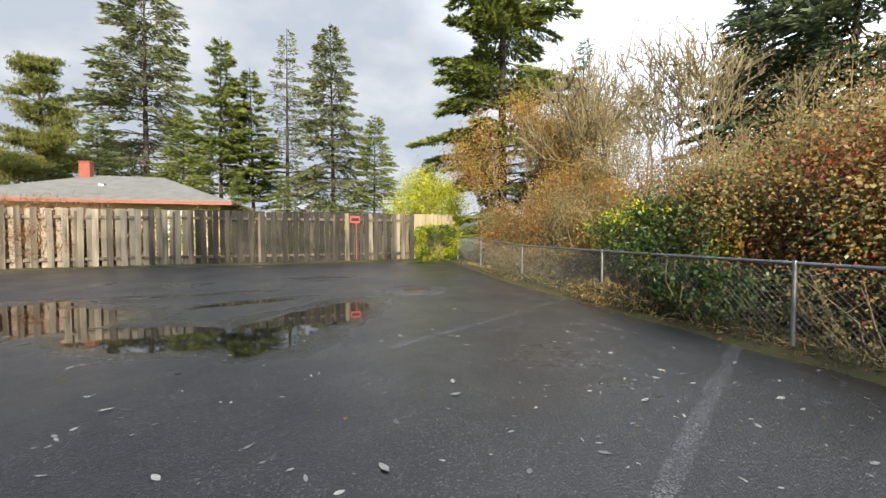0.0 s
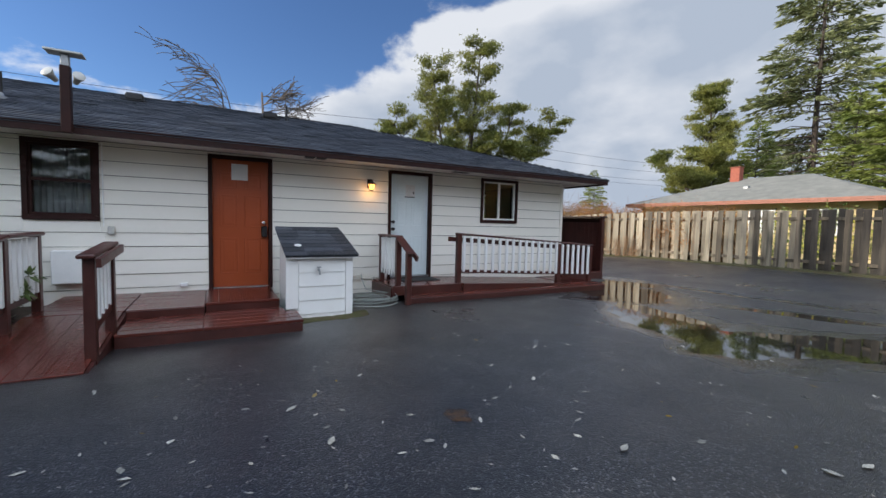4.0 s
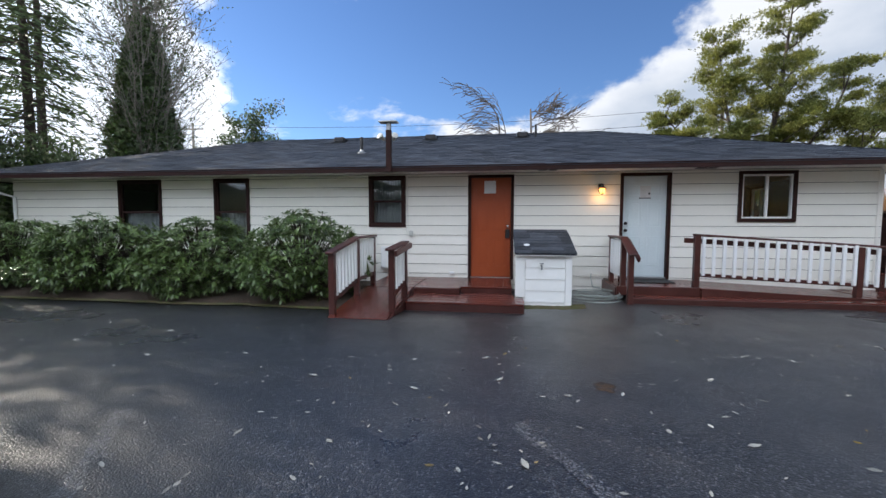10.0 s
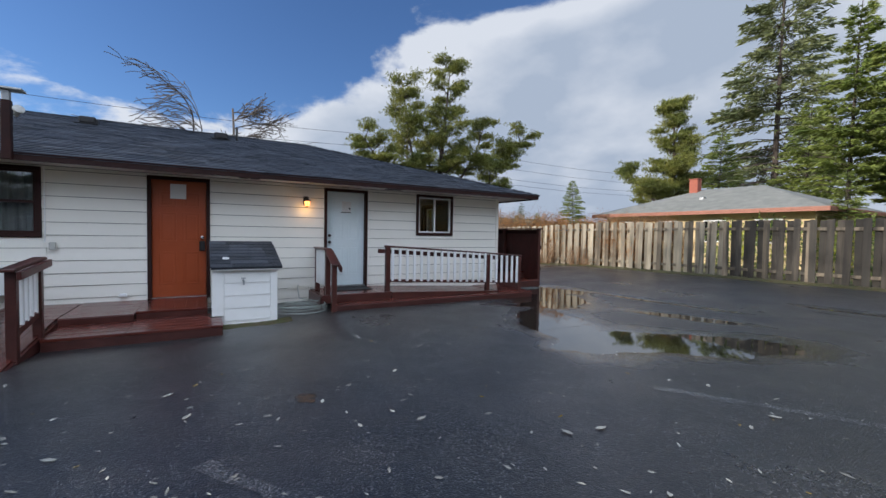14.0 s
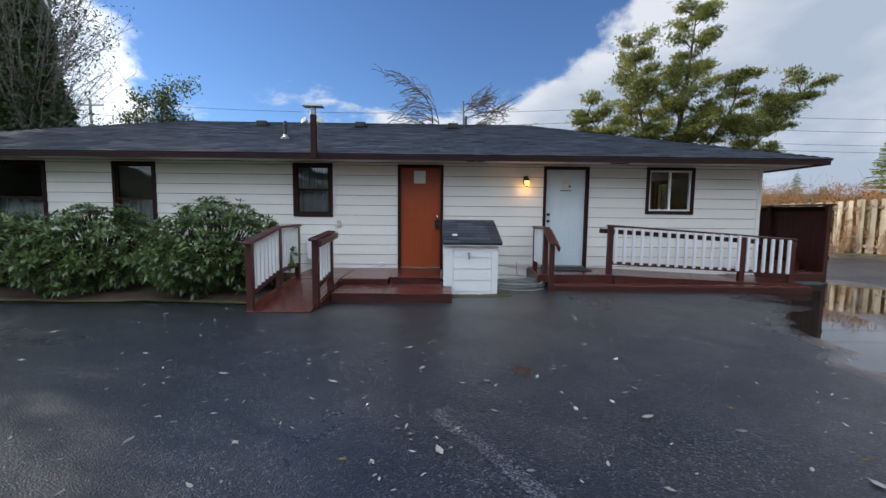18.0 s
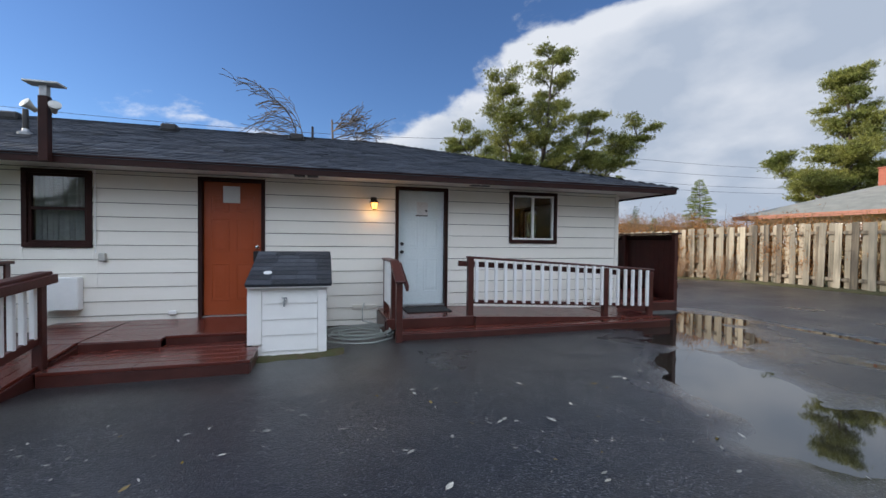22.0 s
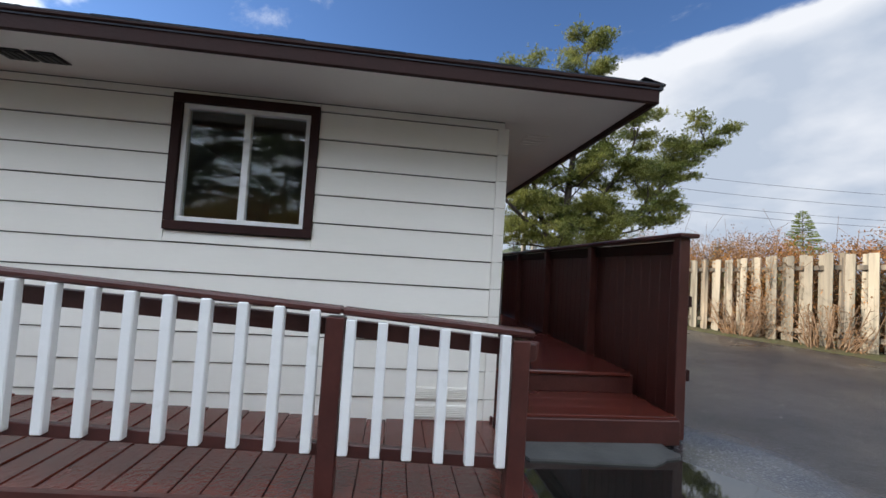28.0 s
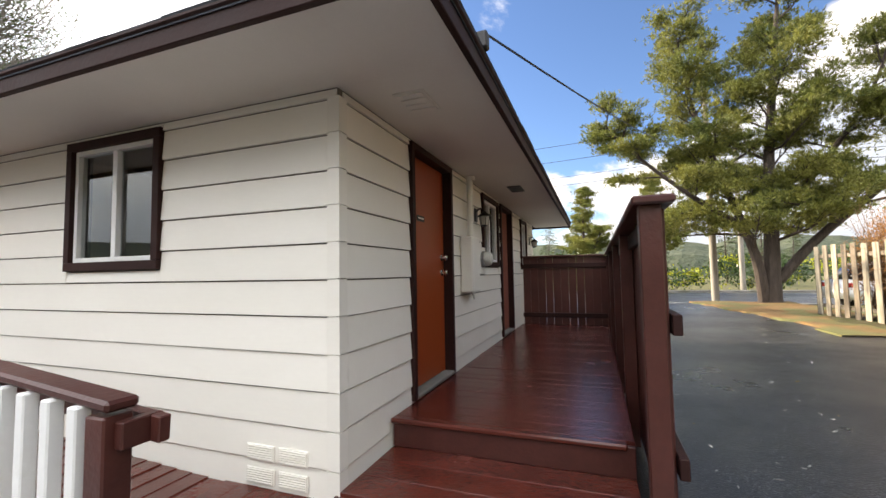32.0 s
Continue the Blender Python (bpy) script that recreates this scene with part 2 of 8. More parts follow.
    if trans:
        b.inputs["Subsurface Weight"].default_value = 0.0
        tr = N("ShaderNodeBsdfTranslucent"); ms = N("ShaderNodeMixShader"); ms.inputs[0].default_value = trans
        L(col, tr.inputs["Color"]); L(b.outputs[0], ms.inputs[1]); L(tr.outputs[0], ms.inputs[2]); L(ms.outputs[0], nt.nodes["Material Output"].inputs["Surface"])
    if bump:
        bp = N("ShaderNodeBump"); bp.inputs["Strength"].default_value, bp.inputs["Distance"].default_value = bump, depth
        L(n2.outputs["Fac"], bp.inputs["Height"]); L(bp.outputs[0], b.inputs["Normal"])
    return m


def glass_mat():
    m = bpy.data.materials.new("window_glass")
    m.use_nodes = True
    b = m.node_tree.nodes["Principled BSDF"]
    b.inputs["Base Color"].default_value = (0.75, 0.8, 0.78, 1)
    b.inputs["Roughness"].default_value, b.inputs["Transmission Weight"].default_value, b.inputs["IOR"].default_value = 0.01, 1.0, 1.5
    return m


def glow_mat(name, colour, strength):
    m = bpy.data.materials.new(name)
    m.use_nodes = True
    b = m.node_tree.nodes["Principled BSDF"]
    b.inputs["Base Color"].default_value = (*colour, 1)
    b.inputs["Emission Color"].default_value, b.inputs["Emission Strength"].default_value = (*colour, 1), strength
    return m


def asphalt_mat(name="wet_asphalt", chips=0.5, cut=0.78):
    """Old wet asphalt: dark binder, pale aggregate, and a film of water that shines in broad patches."""
    m = mat(name, (0.0040, 0.0043, 0.0058), (0.0082, 0.0086, 0.0108), rough=0.5, scale=0.9, bump=0, bscale=42, rvar=0.1)
    nt = m.node_tree
    N, L = nt.nodes.new, nt.links.new
    b = nt.nodes["Principled BSDF"]
    tc = N("ShaderNodeTexCoord")
    vor = N("ShaderNodeTexVoronoi"); vor.inputs["Scale"].default_value = 95
    L(tc.outputs["Object"], vor.inputs["Vector"])
    sepc = N("ShaderNodeSeparateColor"); L(vor.outputs["Color"], sepc.inputs[0])
    # aggregate is laid bare in worn patches
    worn = N("ShaderNodeTexNoise"); worn.inputs["Scale"].default_value, worn.inputs["Detail"].default_value = 1.1, 5
    L(tc.outputs["Object"], worn.inputs["Vector"])
    wm = N("ShaderNodeMapRange"); wm.inputs["From Min"].default_value, wm.inputs["From Max"].default_value = 0.35, 0.65
    wm.inputs["To Min"].default_value, wm.inputs["To Max"].default_value = 0.45, 1.25
    L(worn.outputs["Fac"], wm.inputs["Value"])
    chip = N("ShaderNodeMapRange"); chip.inputs["From Min"].default_value, chip.inputs["From Max"].default_value = cut, 1.0
    chip.inputs["To Min"].default_value, chip.inputs["To Max"].default_value = 0.0, chips
    L(sepc.outputs[0], chip.inputs["Value"])
    cw = N("ShaderNodeMath"); cw.operation = "MULTIPLY"; cw.use_clamp = True; L(chip.outputs[0], cw.inputs[0]); L(wm.outputs[0], cw.inputs[1])
    old = b.inputs["Base Color"].links[0].from_socket
    mx = N("ShaderNodeMix"); mx.data_type = "RGBA"; mx.inputs["B"].default_value = (0.255, 0.258, 0.275, 1)
    L(old, mx.inputs["A"]); L(cw.outputs[0], mx.inputs["Factor"])
    # dark gaps between the stones
    gap = N("ShaderNodeMapRange"); gap.inputs["From Min"].default_value, gap.inputs["From Max"].default_value = 0.1, 0.75
    gap.inputs["To Min"].default_value, gap.inputs["To Max"].default_value = 1.2, 0.5
    L(vor.outputs["Distance"], gap.inputs["Value"])
    sc = N("ShaderNodeVectorMath"); sc.operation = "SCALE"; L(mx.outputs["Result"], sc.inputs[0]); L(gap.outputs[0], sc.inputs["Scale"])
    L(sc.outputs[0], b.inputs["Base Color"])
    b.inputs["Specular IOR Level"].default_value = 0.4
    fine = N("ShaderNodeTexNoise"); fine.inputs["Scale"].default_value, fine.inputs["Detail"].default_value = 28, 6
    L(tc.outputs["Object"], fine.inputs["Vector"])
    hs = N("ShaderNodeMath"); hs.operation = "MULTIPLY_ADD"; hs.inputs[1].default_value = -0.8; L(vor.outputs["Distance"], hs.inputs[0]); L(fine.outputs["Fac"], hs.inputs[2])
    bp = N("ShaderNodeBump"); bp.inputs["Strength"].default_value, bp.inputs["Distance"].default_value = 0.5, 0.008
    L(hs.outputs[0], bp.inputs["Height"]); L(bp.outputs[0], b.inputs["Normal"])
    # water film: patches nearly smooth, between them broken by the stones
    wet = N("ShaderNodeTexNoise"); wet.inputs["Scale"].default_value, wet.inputs["Detail"].default_value, wet.inputs["Roughness"].default_value = 0.4, 7, 0.62
    L(tc.outputs["Object"], wet.inputs["Vector"])
    wr = N("ShaderNodeMapRange"); wr.inputs["From Min"].default_value, wr.inputs["From Max"].default_value = 0.36, 0.62
    wr.inputs["To Min"].default_value, wr.inputs["To Max"].default_value = 0.26, 0.44
    L(wet.outputs["Fac"], wr.inputs["Value"])
    # the film thickens round the hollows
    film = N("ShaderNodeAttribute"); film.attribute_name = "film"
    smooth = N("ShaderNodeMapRange"); smooth.inputs["To Min"].default_value, smooth.inputs["To Max"].default_value = 1.0, 0.18
    L(film.outputs["Fac"], smooth.inputs["Value"])
    rm = N("ShaderNodeMath"); rm.operation = "MULTIPLY"; L(wr.outputs[0], rm.inputs[0]); L(smooth.outputs[0], rm.inputs[1]); L(rm.outputs[0], b.inputs["Coat Roughness"])
    cwt = N("ShaderNodeMapRange"); cwt.inputs["From Min"].default_value, cwt.inputs["From Max"].default_value = 0.36, 0.66
    cwt.inputs["To Min"].default_value, cwt.inputs["To Max"].default_value = 1.0, 0.62
    L(wet.outputs["Fac"], cwt.inputs["Value"]); L(cwt.outputs[0], b.inputs["Coat Weight"])
    ior = N("ShaderNodeMapRange"); ior.inputs["To Min"].default_value, ior.inputs["To Max"].default_value = 1.62, 2.15
    L(film.outputs["Fac"], ior.inputs["Value"]); L(ior.outputs[0], b.inputs["Coat IOR"])
    cb = N("ShaderNodeBump"); cb.inputs["Distance"].default_value = 0.008
    cs = N("ShaderNodeMath"); cs.operation = "MULTIPLY"; cs.inputs[1].default_value = 0.42; L(smooth.outputs[0], cs.inputs[0]); L(cs.outputs[0], cb.inputs["Strength"])
    L(hs.outputs[0], cb.inputs["Height"]); L(cb.outputs[0], b.inputs["Coat Normal"])
    return m


M = {}
M["asphalt"] = asphalt_mat()
M["line"] = asphalt_mat("worn_road_paint", 0.88, 0.40)
M["pad"] = mat("stained_concrete_pad", (0.06, 0.063, 0.06), (0.11, 0.112, 0.107), rough=0.55, scale=4, bump=0.4, bscale=60, dirt=(0.05, 0.05, 0.045), dscale=3)
M["water"] = mat("puddle_water", (0.012, 0.012, 0.011), (0.02, 0.019, 0.016), rough=0.025, scale=1.5, bump=0.01, bscale=6, rvar=0.015)
M["siding"] = mat("cream_painted_siding", (0.77, 0.745, 0.675), (0.82, 0.795, 0.73), rough=0.5, scale=1.2, bump=0.05, bscale=55, stretch=(1, 0.25, 1), rand=0.025, grain=0.02, dirt=(0.5, 0.48, 0.42), dscale=2.5, dcut=(0.74, 0.92))
# dark so that slots between siding boards read as lap shadow lines
M["backing"] = mat("lap_shadow_backing", (0.10, 0.09, 0.08), (0.13, 0.12, 0.10), rough=0.8)
M["box_paint"] = mat("white_painted_boards", (0.82, 0.815, 0.79), (0.86, 0.855, 0.835), rough=0.5, scale=2, bump=0, bscale=12, rand=0.02, grain=0.02, dirt=(0.5, 0.48, 0.4), dscale=3, dcut=(0.70, 0.88))
M["brown"] = mat("dark_brown_paint", (0.022, 0.0085, 0.0075), (0.036, 0.013, 0.011), rough=0.6, scale=3, bump=0.15, bscale=50, rand=0.08, dirt=(0.02, 0.012, 0.01), dcut=(0.6, 0.8))
M["deck"] = mat("wet_oxblood_deck_paint", (0.076, 0.015, 0.010), (0.112, 0.024, 0.016), rough=0.24, scale=2.2, bump=0.2, bscale=40, rvar=0.10, rand=0.08)
M["rail"] = mat("oxblood_rail_paint", (0.050, 0.014, 0.011), (0.078, 0.022, 0.017), rough=0.38, scale=4, bump=0.2, bscale=45, rand=0.1)
M["white"] = mat("white_paint", (0.78, 0.79, 0.78), (0.84, 0.84, 0.83), rough=0.42, scale=5, bump=0.06, rand=0.03, grain=0.03, dirt=(0.55, 0.55, 0.5), dscale=4, dcut=(0.68, 0.85))
M["soffit"] = mat("painted_soffit", (0.68, 0.64, 0.59), (0.74, 0.70, 0.65), rough=0.6, scale=0.8, bump=0.04, grain=0.03)
M["shingle"] = mat("charcoal_shingle", (0.030, 0.034, 0.043), (0.060, 0.066, 0.079), rough=0.62, scale=3, bump=0.6, bscale=220, rvar=0.12, rand=0.42, island=0.42)
M["orange"] = mat("orange_brown_door_paint", (0.29, 0.053, 0.012), (0.34, 0.066, 0.018), rough=0.38, scale=1.5, bump=0.05)
M["bluedoor"] = mat("pale_blue_door_paint", (0.60, 0.68, 0.70), (0.66, 0.73, 0.75), rough=0.4, scale=1.5, bump=0.04)
M["interior"] = mat("room_paint", (0.32, 0.25, 0.18), (0.38, 0.30, 0.22), rough=0.8)
M["curtain"] = mat("grey_lace_curtain", (0.24, 0.245, 0.26), (0.34, 0.345, 0.36), rough=0.9, scale=30)
M["metal"] = mat("galvanised_steel", (0.25, 0.26, 0.27), (0.36, 0.37, 0.38), rough=0.42, metal=0.8, scale=12, bump=0.1)
M["link"] = mat("dull_galvanised_wire", (0.16, 0.165, 0.17), (0.24, 0.245, 0.25), rough=0.55, metal=0.6, scale=12, bump=0)
M["dark_metal"] = mat("dark_metal", (0.02, 0.02, 0.022), (0.035, 0.033, 0.033), rough=0.4, metal=0.4, scale=10)
M["chrome"] = mat("brushed_chrome", (0.6, 0.6, 0.6), (0.7, 0.7, 0.7), rough=0.2, metal=1.0, rvar=0.06)
M["greypaint"] = mat("grey_paint", (0.45, 0.45, 0.42), (0.5, 0.5, 0.47), rough=0.5)
M["glass"] = glass_mat()
M["picket"] = mat("weathered_cedar", (0.095, 0.076, 0.057), (0.26, 0.212, 0.152), rough=0.85, scale=1.6, bump=0.45, bscale=30, stretch=(6, 6, 0.5), rand=0.46, dirt=(0.045, 0.04, 0.032), dscale=1.2, dcut=(0.44, 0.68))
M["picket_pale"] = mat("pale_cedar", (0.21, 0.184, 0.142), (0.36, 0.312, 0.235), rough=0.85, scale=1.6, bump=0.45, bscale=30, stretch=(6, 6, 0.5), rand=0.3, dirt=(0.06, 0.055, 0.04), dscale=1.2, dcut=(0.5, 0.72))
M["picket_dark"] = mat("dark_cedar", (0.022, 0.019, 0.016), (0.075, 0.063, 0.05), rough=0.85, scale=1.6, bump=0.45, bscale=30, stretch=(6, 6, 0.5), rand=0.46, dirt=(0.03, 0.027, 0.023), dscale=1.2, dcut=(0.44, 0.68))
M["picket_new"] = mat("pale_new_cedar", (0.29, 0.235, 0.15), (0.36, 0.30, 0.20), rough=0.8, scale=2, bump=0.3, stretch=(6, 6, 0.5), rand=0.1)
M["moss"] = mat("moss_and_litter", (0.040, 0.052, 0.009), (0.068, 0.045, 0.021), rough=0.95, scale=7, bump=0.9, bscale=60, island=0.4, depth=0.02)
M["soil"] = mat("bark_soil", (0.03, 0.02, 0.013), (0.065, 0.04, 0.025), rough=0.95, scale=8, bump=0.8, bscale=50, depth=0.02)
M["grass"] = mat("winter_grass", (0.07, 0.085, 0.025), (0.14, 0.12, 0.05), rough=0.9, scale=2.5, bump=0.8, bscale=60, depth=0.02)
M["needle_litter"] = mat("pine_needle_litter", (0.115, 0.062, 0.02), (0.20, 0.115, 0.038), rough=0.95, scale=3, bump=0.7, bscale=70, dirt=(0.10, 0.10, 0.03), dscale=0.9, dcut=(0.48, 0.62))
M["bark"] = mat("conifer_bark", (0.040, 0.030, 0.025), (0.085, 0.066, 0.054), rough=0.95, scale=5, bump=0.9, bscale=22, stretch=(3, 3, 0.6), depth=0.03)
M["greybark"] = mat("grey_twig_bark", (0.16, 0.145, 0.125), (0.25, 0.23, 0.2), rough=0.9, scale=6, bump=0.5, bscale=30)
M["fir"] = mat("fir_needles", (0.12, 0.165, 0.030), (0.205, 0.235, 0.05), rough=0.6, scale=0.5, bump=0, island=0.4, trans=0.25)
M["spruce"] = mat("spruce_needles", (0.12, 0.145, 0.062), (0.20, 0.215, 0.09), rough=0.6, scale=0.5, bump=0, island=0.4, trans=0.25)
M["darkfir"] = mat("dark_fir_needles", (0.06, 0.092, 0.044), (0.105, 0.145, 0.062), rough=0.6, scale=0.5, bump=0, island=0.4, trans=0.35)
M["pine"] = mat("shore_pine_needles", (0.10, 0.13, 0.026), (0.255, 0.25, 0.055), rough=0.6, scale=0.6, bump=0, island=0.45, trans=0.3)
M["rhodo"] = mat("rhododendron_leaves", (0.062, 0.105, 0.028), (0.125, 0.178, 0.052), rough=0.34, scale=2, bump=0, island=0.35, trans=0.15)
M["ivy"] = mat("ivy_leaves", (0.030, 0.068, 0.016), (0.07, 0.12, 0.025), rough=0.4, scale=2, bump=0, island=0.4, trans=0.2)
M["lime"] = mat("yellow_green_leaves", (0.36, 0.41, 0.02), (0.50, 0.50, 0.03), rough=0.5, scale=2, bump=0, island=0.3, trans=0.35)
M["tan_leaf"] = mat("tan_autumn_leaves", (0.36, 0.26, 0.11), (0.47, 0.36, 0.17), rough=0.7, scale=1, bump=0, island=0.25, trans=0.5)
M["rust_leaf"] = mat("rusty_autumn_leaves", (0.34, 0.14, 0.04), (0.47, 0.24, 0.075), rough=0.7, scale=1, bump=0, island=0.25, trans=0.5)
M["red_leaf"] = mat("red_autumn_leaves", (0.22, 0.03, 0.02), (0.33, 0.06, 0.03), rough=0.6, scale=1, bump=0, island=0.25, trans=0.3)
M["brown_leaf"] = mat("brown_dry_leaves", (0.12, 0.066, 0.032), (0.20, 0.115, 0.056), rough=0.8, scale=1, bump=0, island=0.3, trans=0.25)
M["yellow_leaf"] = mat("yellow_autumn_leaves", (0.42, 0.28, 0.04), (0.5, 0.36, 0.08), rough=0.6, scale=1, bump=0, island=0.25, trans=0.5)
M["dull_leaf"] = mat("dull_olive_leaves", (0.21, 0.19, 0.075), (0.31, 0.27, 0.12), rough=0.7, scale=1, bump=0, island=0.25, trans=0.5)
M["pale_leaf"] = mat("pale_fallen_leaves", (0.24, 0.235, 0.21), (0.38, 0.37, 0.33), rough=0.5, scale=9, bump=0.1, island=0.4)
M["road_white"] = mat("white_road_paint", (0.5, 0.5, 0.5), (0.6, 0.6, 0.6), rough=0.6)
M["car_white"] = mat("white_car_paint", (0.78, 0.80, 0.82), (0.80, 0.82, 0.84), rough=0.22, scale=1, bump=0, rvar=0.04, coat=0.6)
M["black_plastic"] = mat("black_textured_plastic", (0.018, 0.019, 0.02), (0.028, 0.029, 0.031), rough=0.55, scale=20, bump=0.15, bscale=300)
M["tyre"] = mat("tyre_rubber", (0.018, 0.018, 0.018), (0.032, 0.031, 0.03), rough=0.75, scale=6, bump=0.2, bscale=80)
M["barrel"] = mat("black_rim_barrel", (0.012, 0.012, 0.013), (0.02, 0.02, 0.021), rough=0.5, metal=0.2)
M["alloy"] = mat("machined_alloy", (0.72, 0.72, 0.71), (0.8, 0.8, 0.79), rough=0.3, metal=0.3, rvar=0.08)
M["dark_alloy"] = mat("dark_alloy", (0.05, 0.05, 0.052), (0.08, 0.08, 0.082), rough=0.35, metal=0.7)
M["tinted"] = mat("tinted_car_glass", (0.008, 0.009, 0.011), (0.012, 0.013, 0.015), rough=0.03, bump=0, rvar=0.01)
M["red_lens"] = mat("red_lamp_lens", (0.35, 0.02, 0.02), (0.45, 0.03, 0.03), rough=0.15, bump=0, rvar=0.05)
M["water"].node_tree.nodes["Principled BSDF"].inputs["Specular IOR Level"].default_value = 1.0
M["water"].node_tree.nodes["Principled BSDF"].inputs["IOR"].default_value = 1.8
M["stucco"] = mat("tan_house_wall", (0.48, 0.36, 0.19), (0.56, 0.43, 0.24), rough=0.8, scale=2, bump=0.2)
M["nb_roof"] = mat("grey_green_shingle", (0.12, 0.125, 0.115), (0.19, 0.19, 0.175), rough=0.85, scale=2, bump=0.4, bscale=60, island=0.15)
M["brick_red"] = mat("red_brick", (0.21, 0.06, 0.04), (0.29, 0.09, 0.055), rough=0.85, scale=8, bump=0.3, rand=0.15)
M["red_trim"] = mat("red_eave_trim", (0.22, 0.085, 0.055), (0.30, 0.12, 0.08), rough=0.6)
M["concrete"] = mat("concrete", (0.16, 0.155, 0.145), (0.24, 0.23, 0.215), rough=0.85, scale=3, bump=0.3, bscale=70, dirt=(0.12, 0.12, 0.09))
M["hose"] = mat("grey_green_hose", (0.24, 0.27, 0.25), (0.33, 0.36, 0.34), rough=0.45, scale=8, bump=0.05)
M["wire"] = mat("black_cable", (0.015, 0.015, 0.016), (0.025, 0.025, 0.026), rough=0.6)
M["pole"] = mat("grey_pole_wood", (0.24, 0.22, 0.19), (0.34, 0.31, 0.27), rough=0.85, scale=2, bump=0.4, stretch=(5, 5, 0.4))
M["paper"] = mat("white_paper", (0.62, 0.62, 0.62), (0.68, 0.68, 0.68), rough=0.7, bump=0.02)
M["mat_rubber"] = mat("black_door_mat", (0.012, 0.013, 0.014), (0.025, 0.026, 0.027), rough=0.9, scale=40, bump=0.6, bscale=140)
M["sign_red"] = mat("red_sign_face", (0.38, 0.05, 0.04), (0.45, 0.08, 0.06), rough=0.5)
M["black"] = mat("black_enamel", (0.01, 0.01, 0.011), (0.016, 0.016, 0.017), rough=0.4, bump=0)
M["iron"] = mat("rusty_cast_iron", (0.06, 0.045, 0.035), (0.13, 0.09, 0.05), rough=0.6, metal=0.3, scale=9, bump=0.4)
M["lamp_glass"] = glow_mat("lit_lamp_glass", (1.0, 0.42, 0.10), 2.6)
M["cover"] = mat("stained_cover", (0.055, 0.054, 0.052), (0.10, 0.095, 0.085), rough=0.7, scale=5, bump=0.3)
M["mossbark"] = mat("mossy_twig_bark", (0.13, 0.108, 0.060), (0.23, 0.195, 0.105), rough=0.9, scale=3, bump=0.4, bscale=30)
M["barebark"] = mat("dark_bare_bark", (0.085, 0.07, 0.06), (0.15, 0.125, 0.105), rough=0.9, scale=3, bump=0.4, bscale=30)
M["canebark"] = mat("reddish_bramble_cane", (0.15, 0.085, 0.045), (0.25, 0.155, 0.085), rough=0.8, scale=5, bump=0.2)
for dull in ("brown", "shingle"):
    M[dull].node_tree.nodes["Principled BSDF"].inputs["Specular IOR Level"].default_value = 0.2
M["rust_stain"] = mat("rust_soaked_asphalt", (0.05, 0.022, 0.008), (0.09, 0.045, 0.015), rough=0.4, scale=18, bump=0.4, bscale=90, dirt=(0.012, 0.012, 0.014), dscale=14, dcut=(0.42, 0.6))
M["hill"] = mat("wooded_hill", (0.035, 0.05, 0.03), (0.075, 0.085, 0.05), rough=0.95, scale=0.25, bump=0.9, bscale=1.2, depth=0.6)


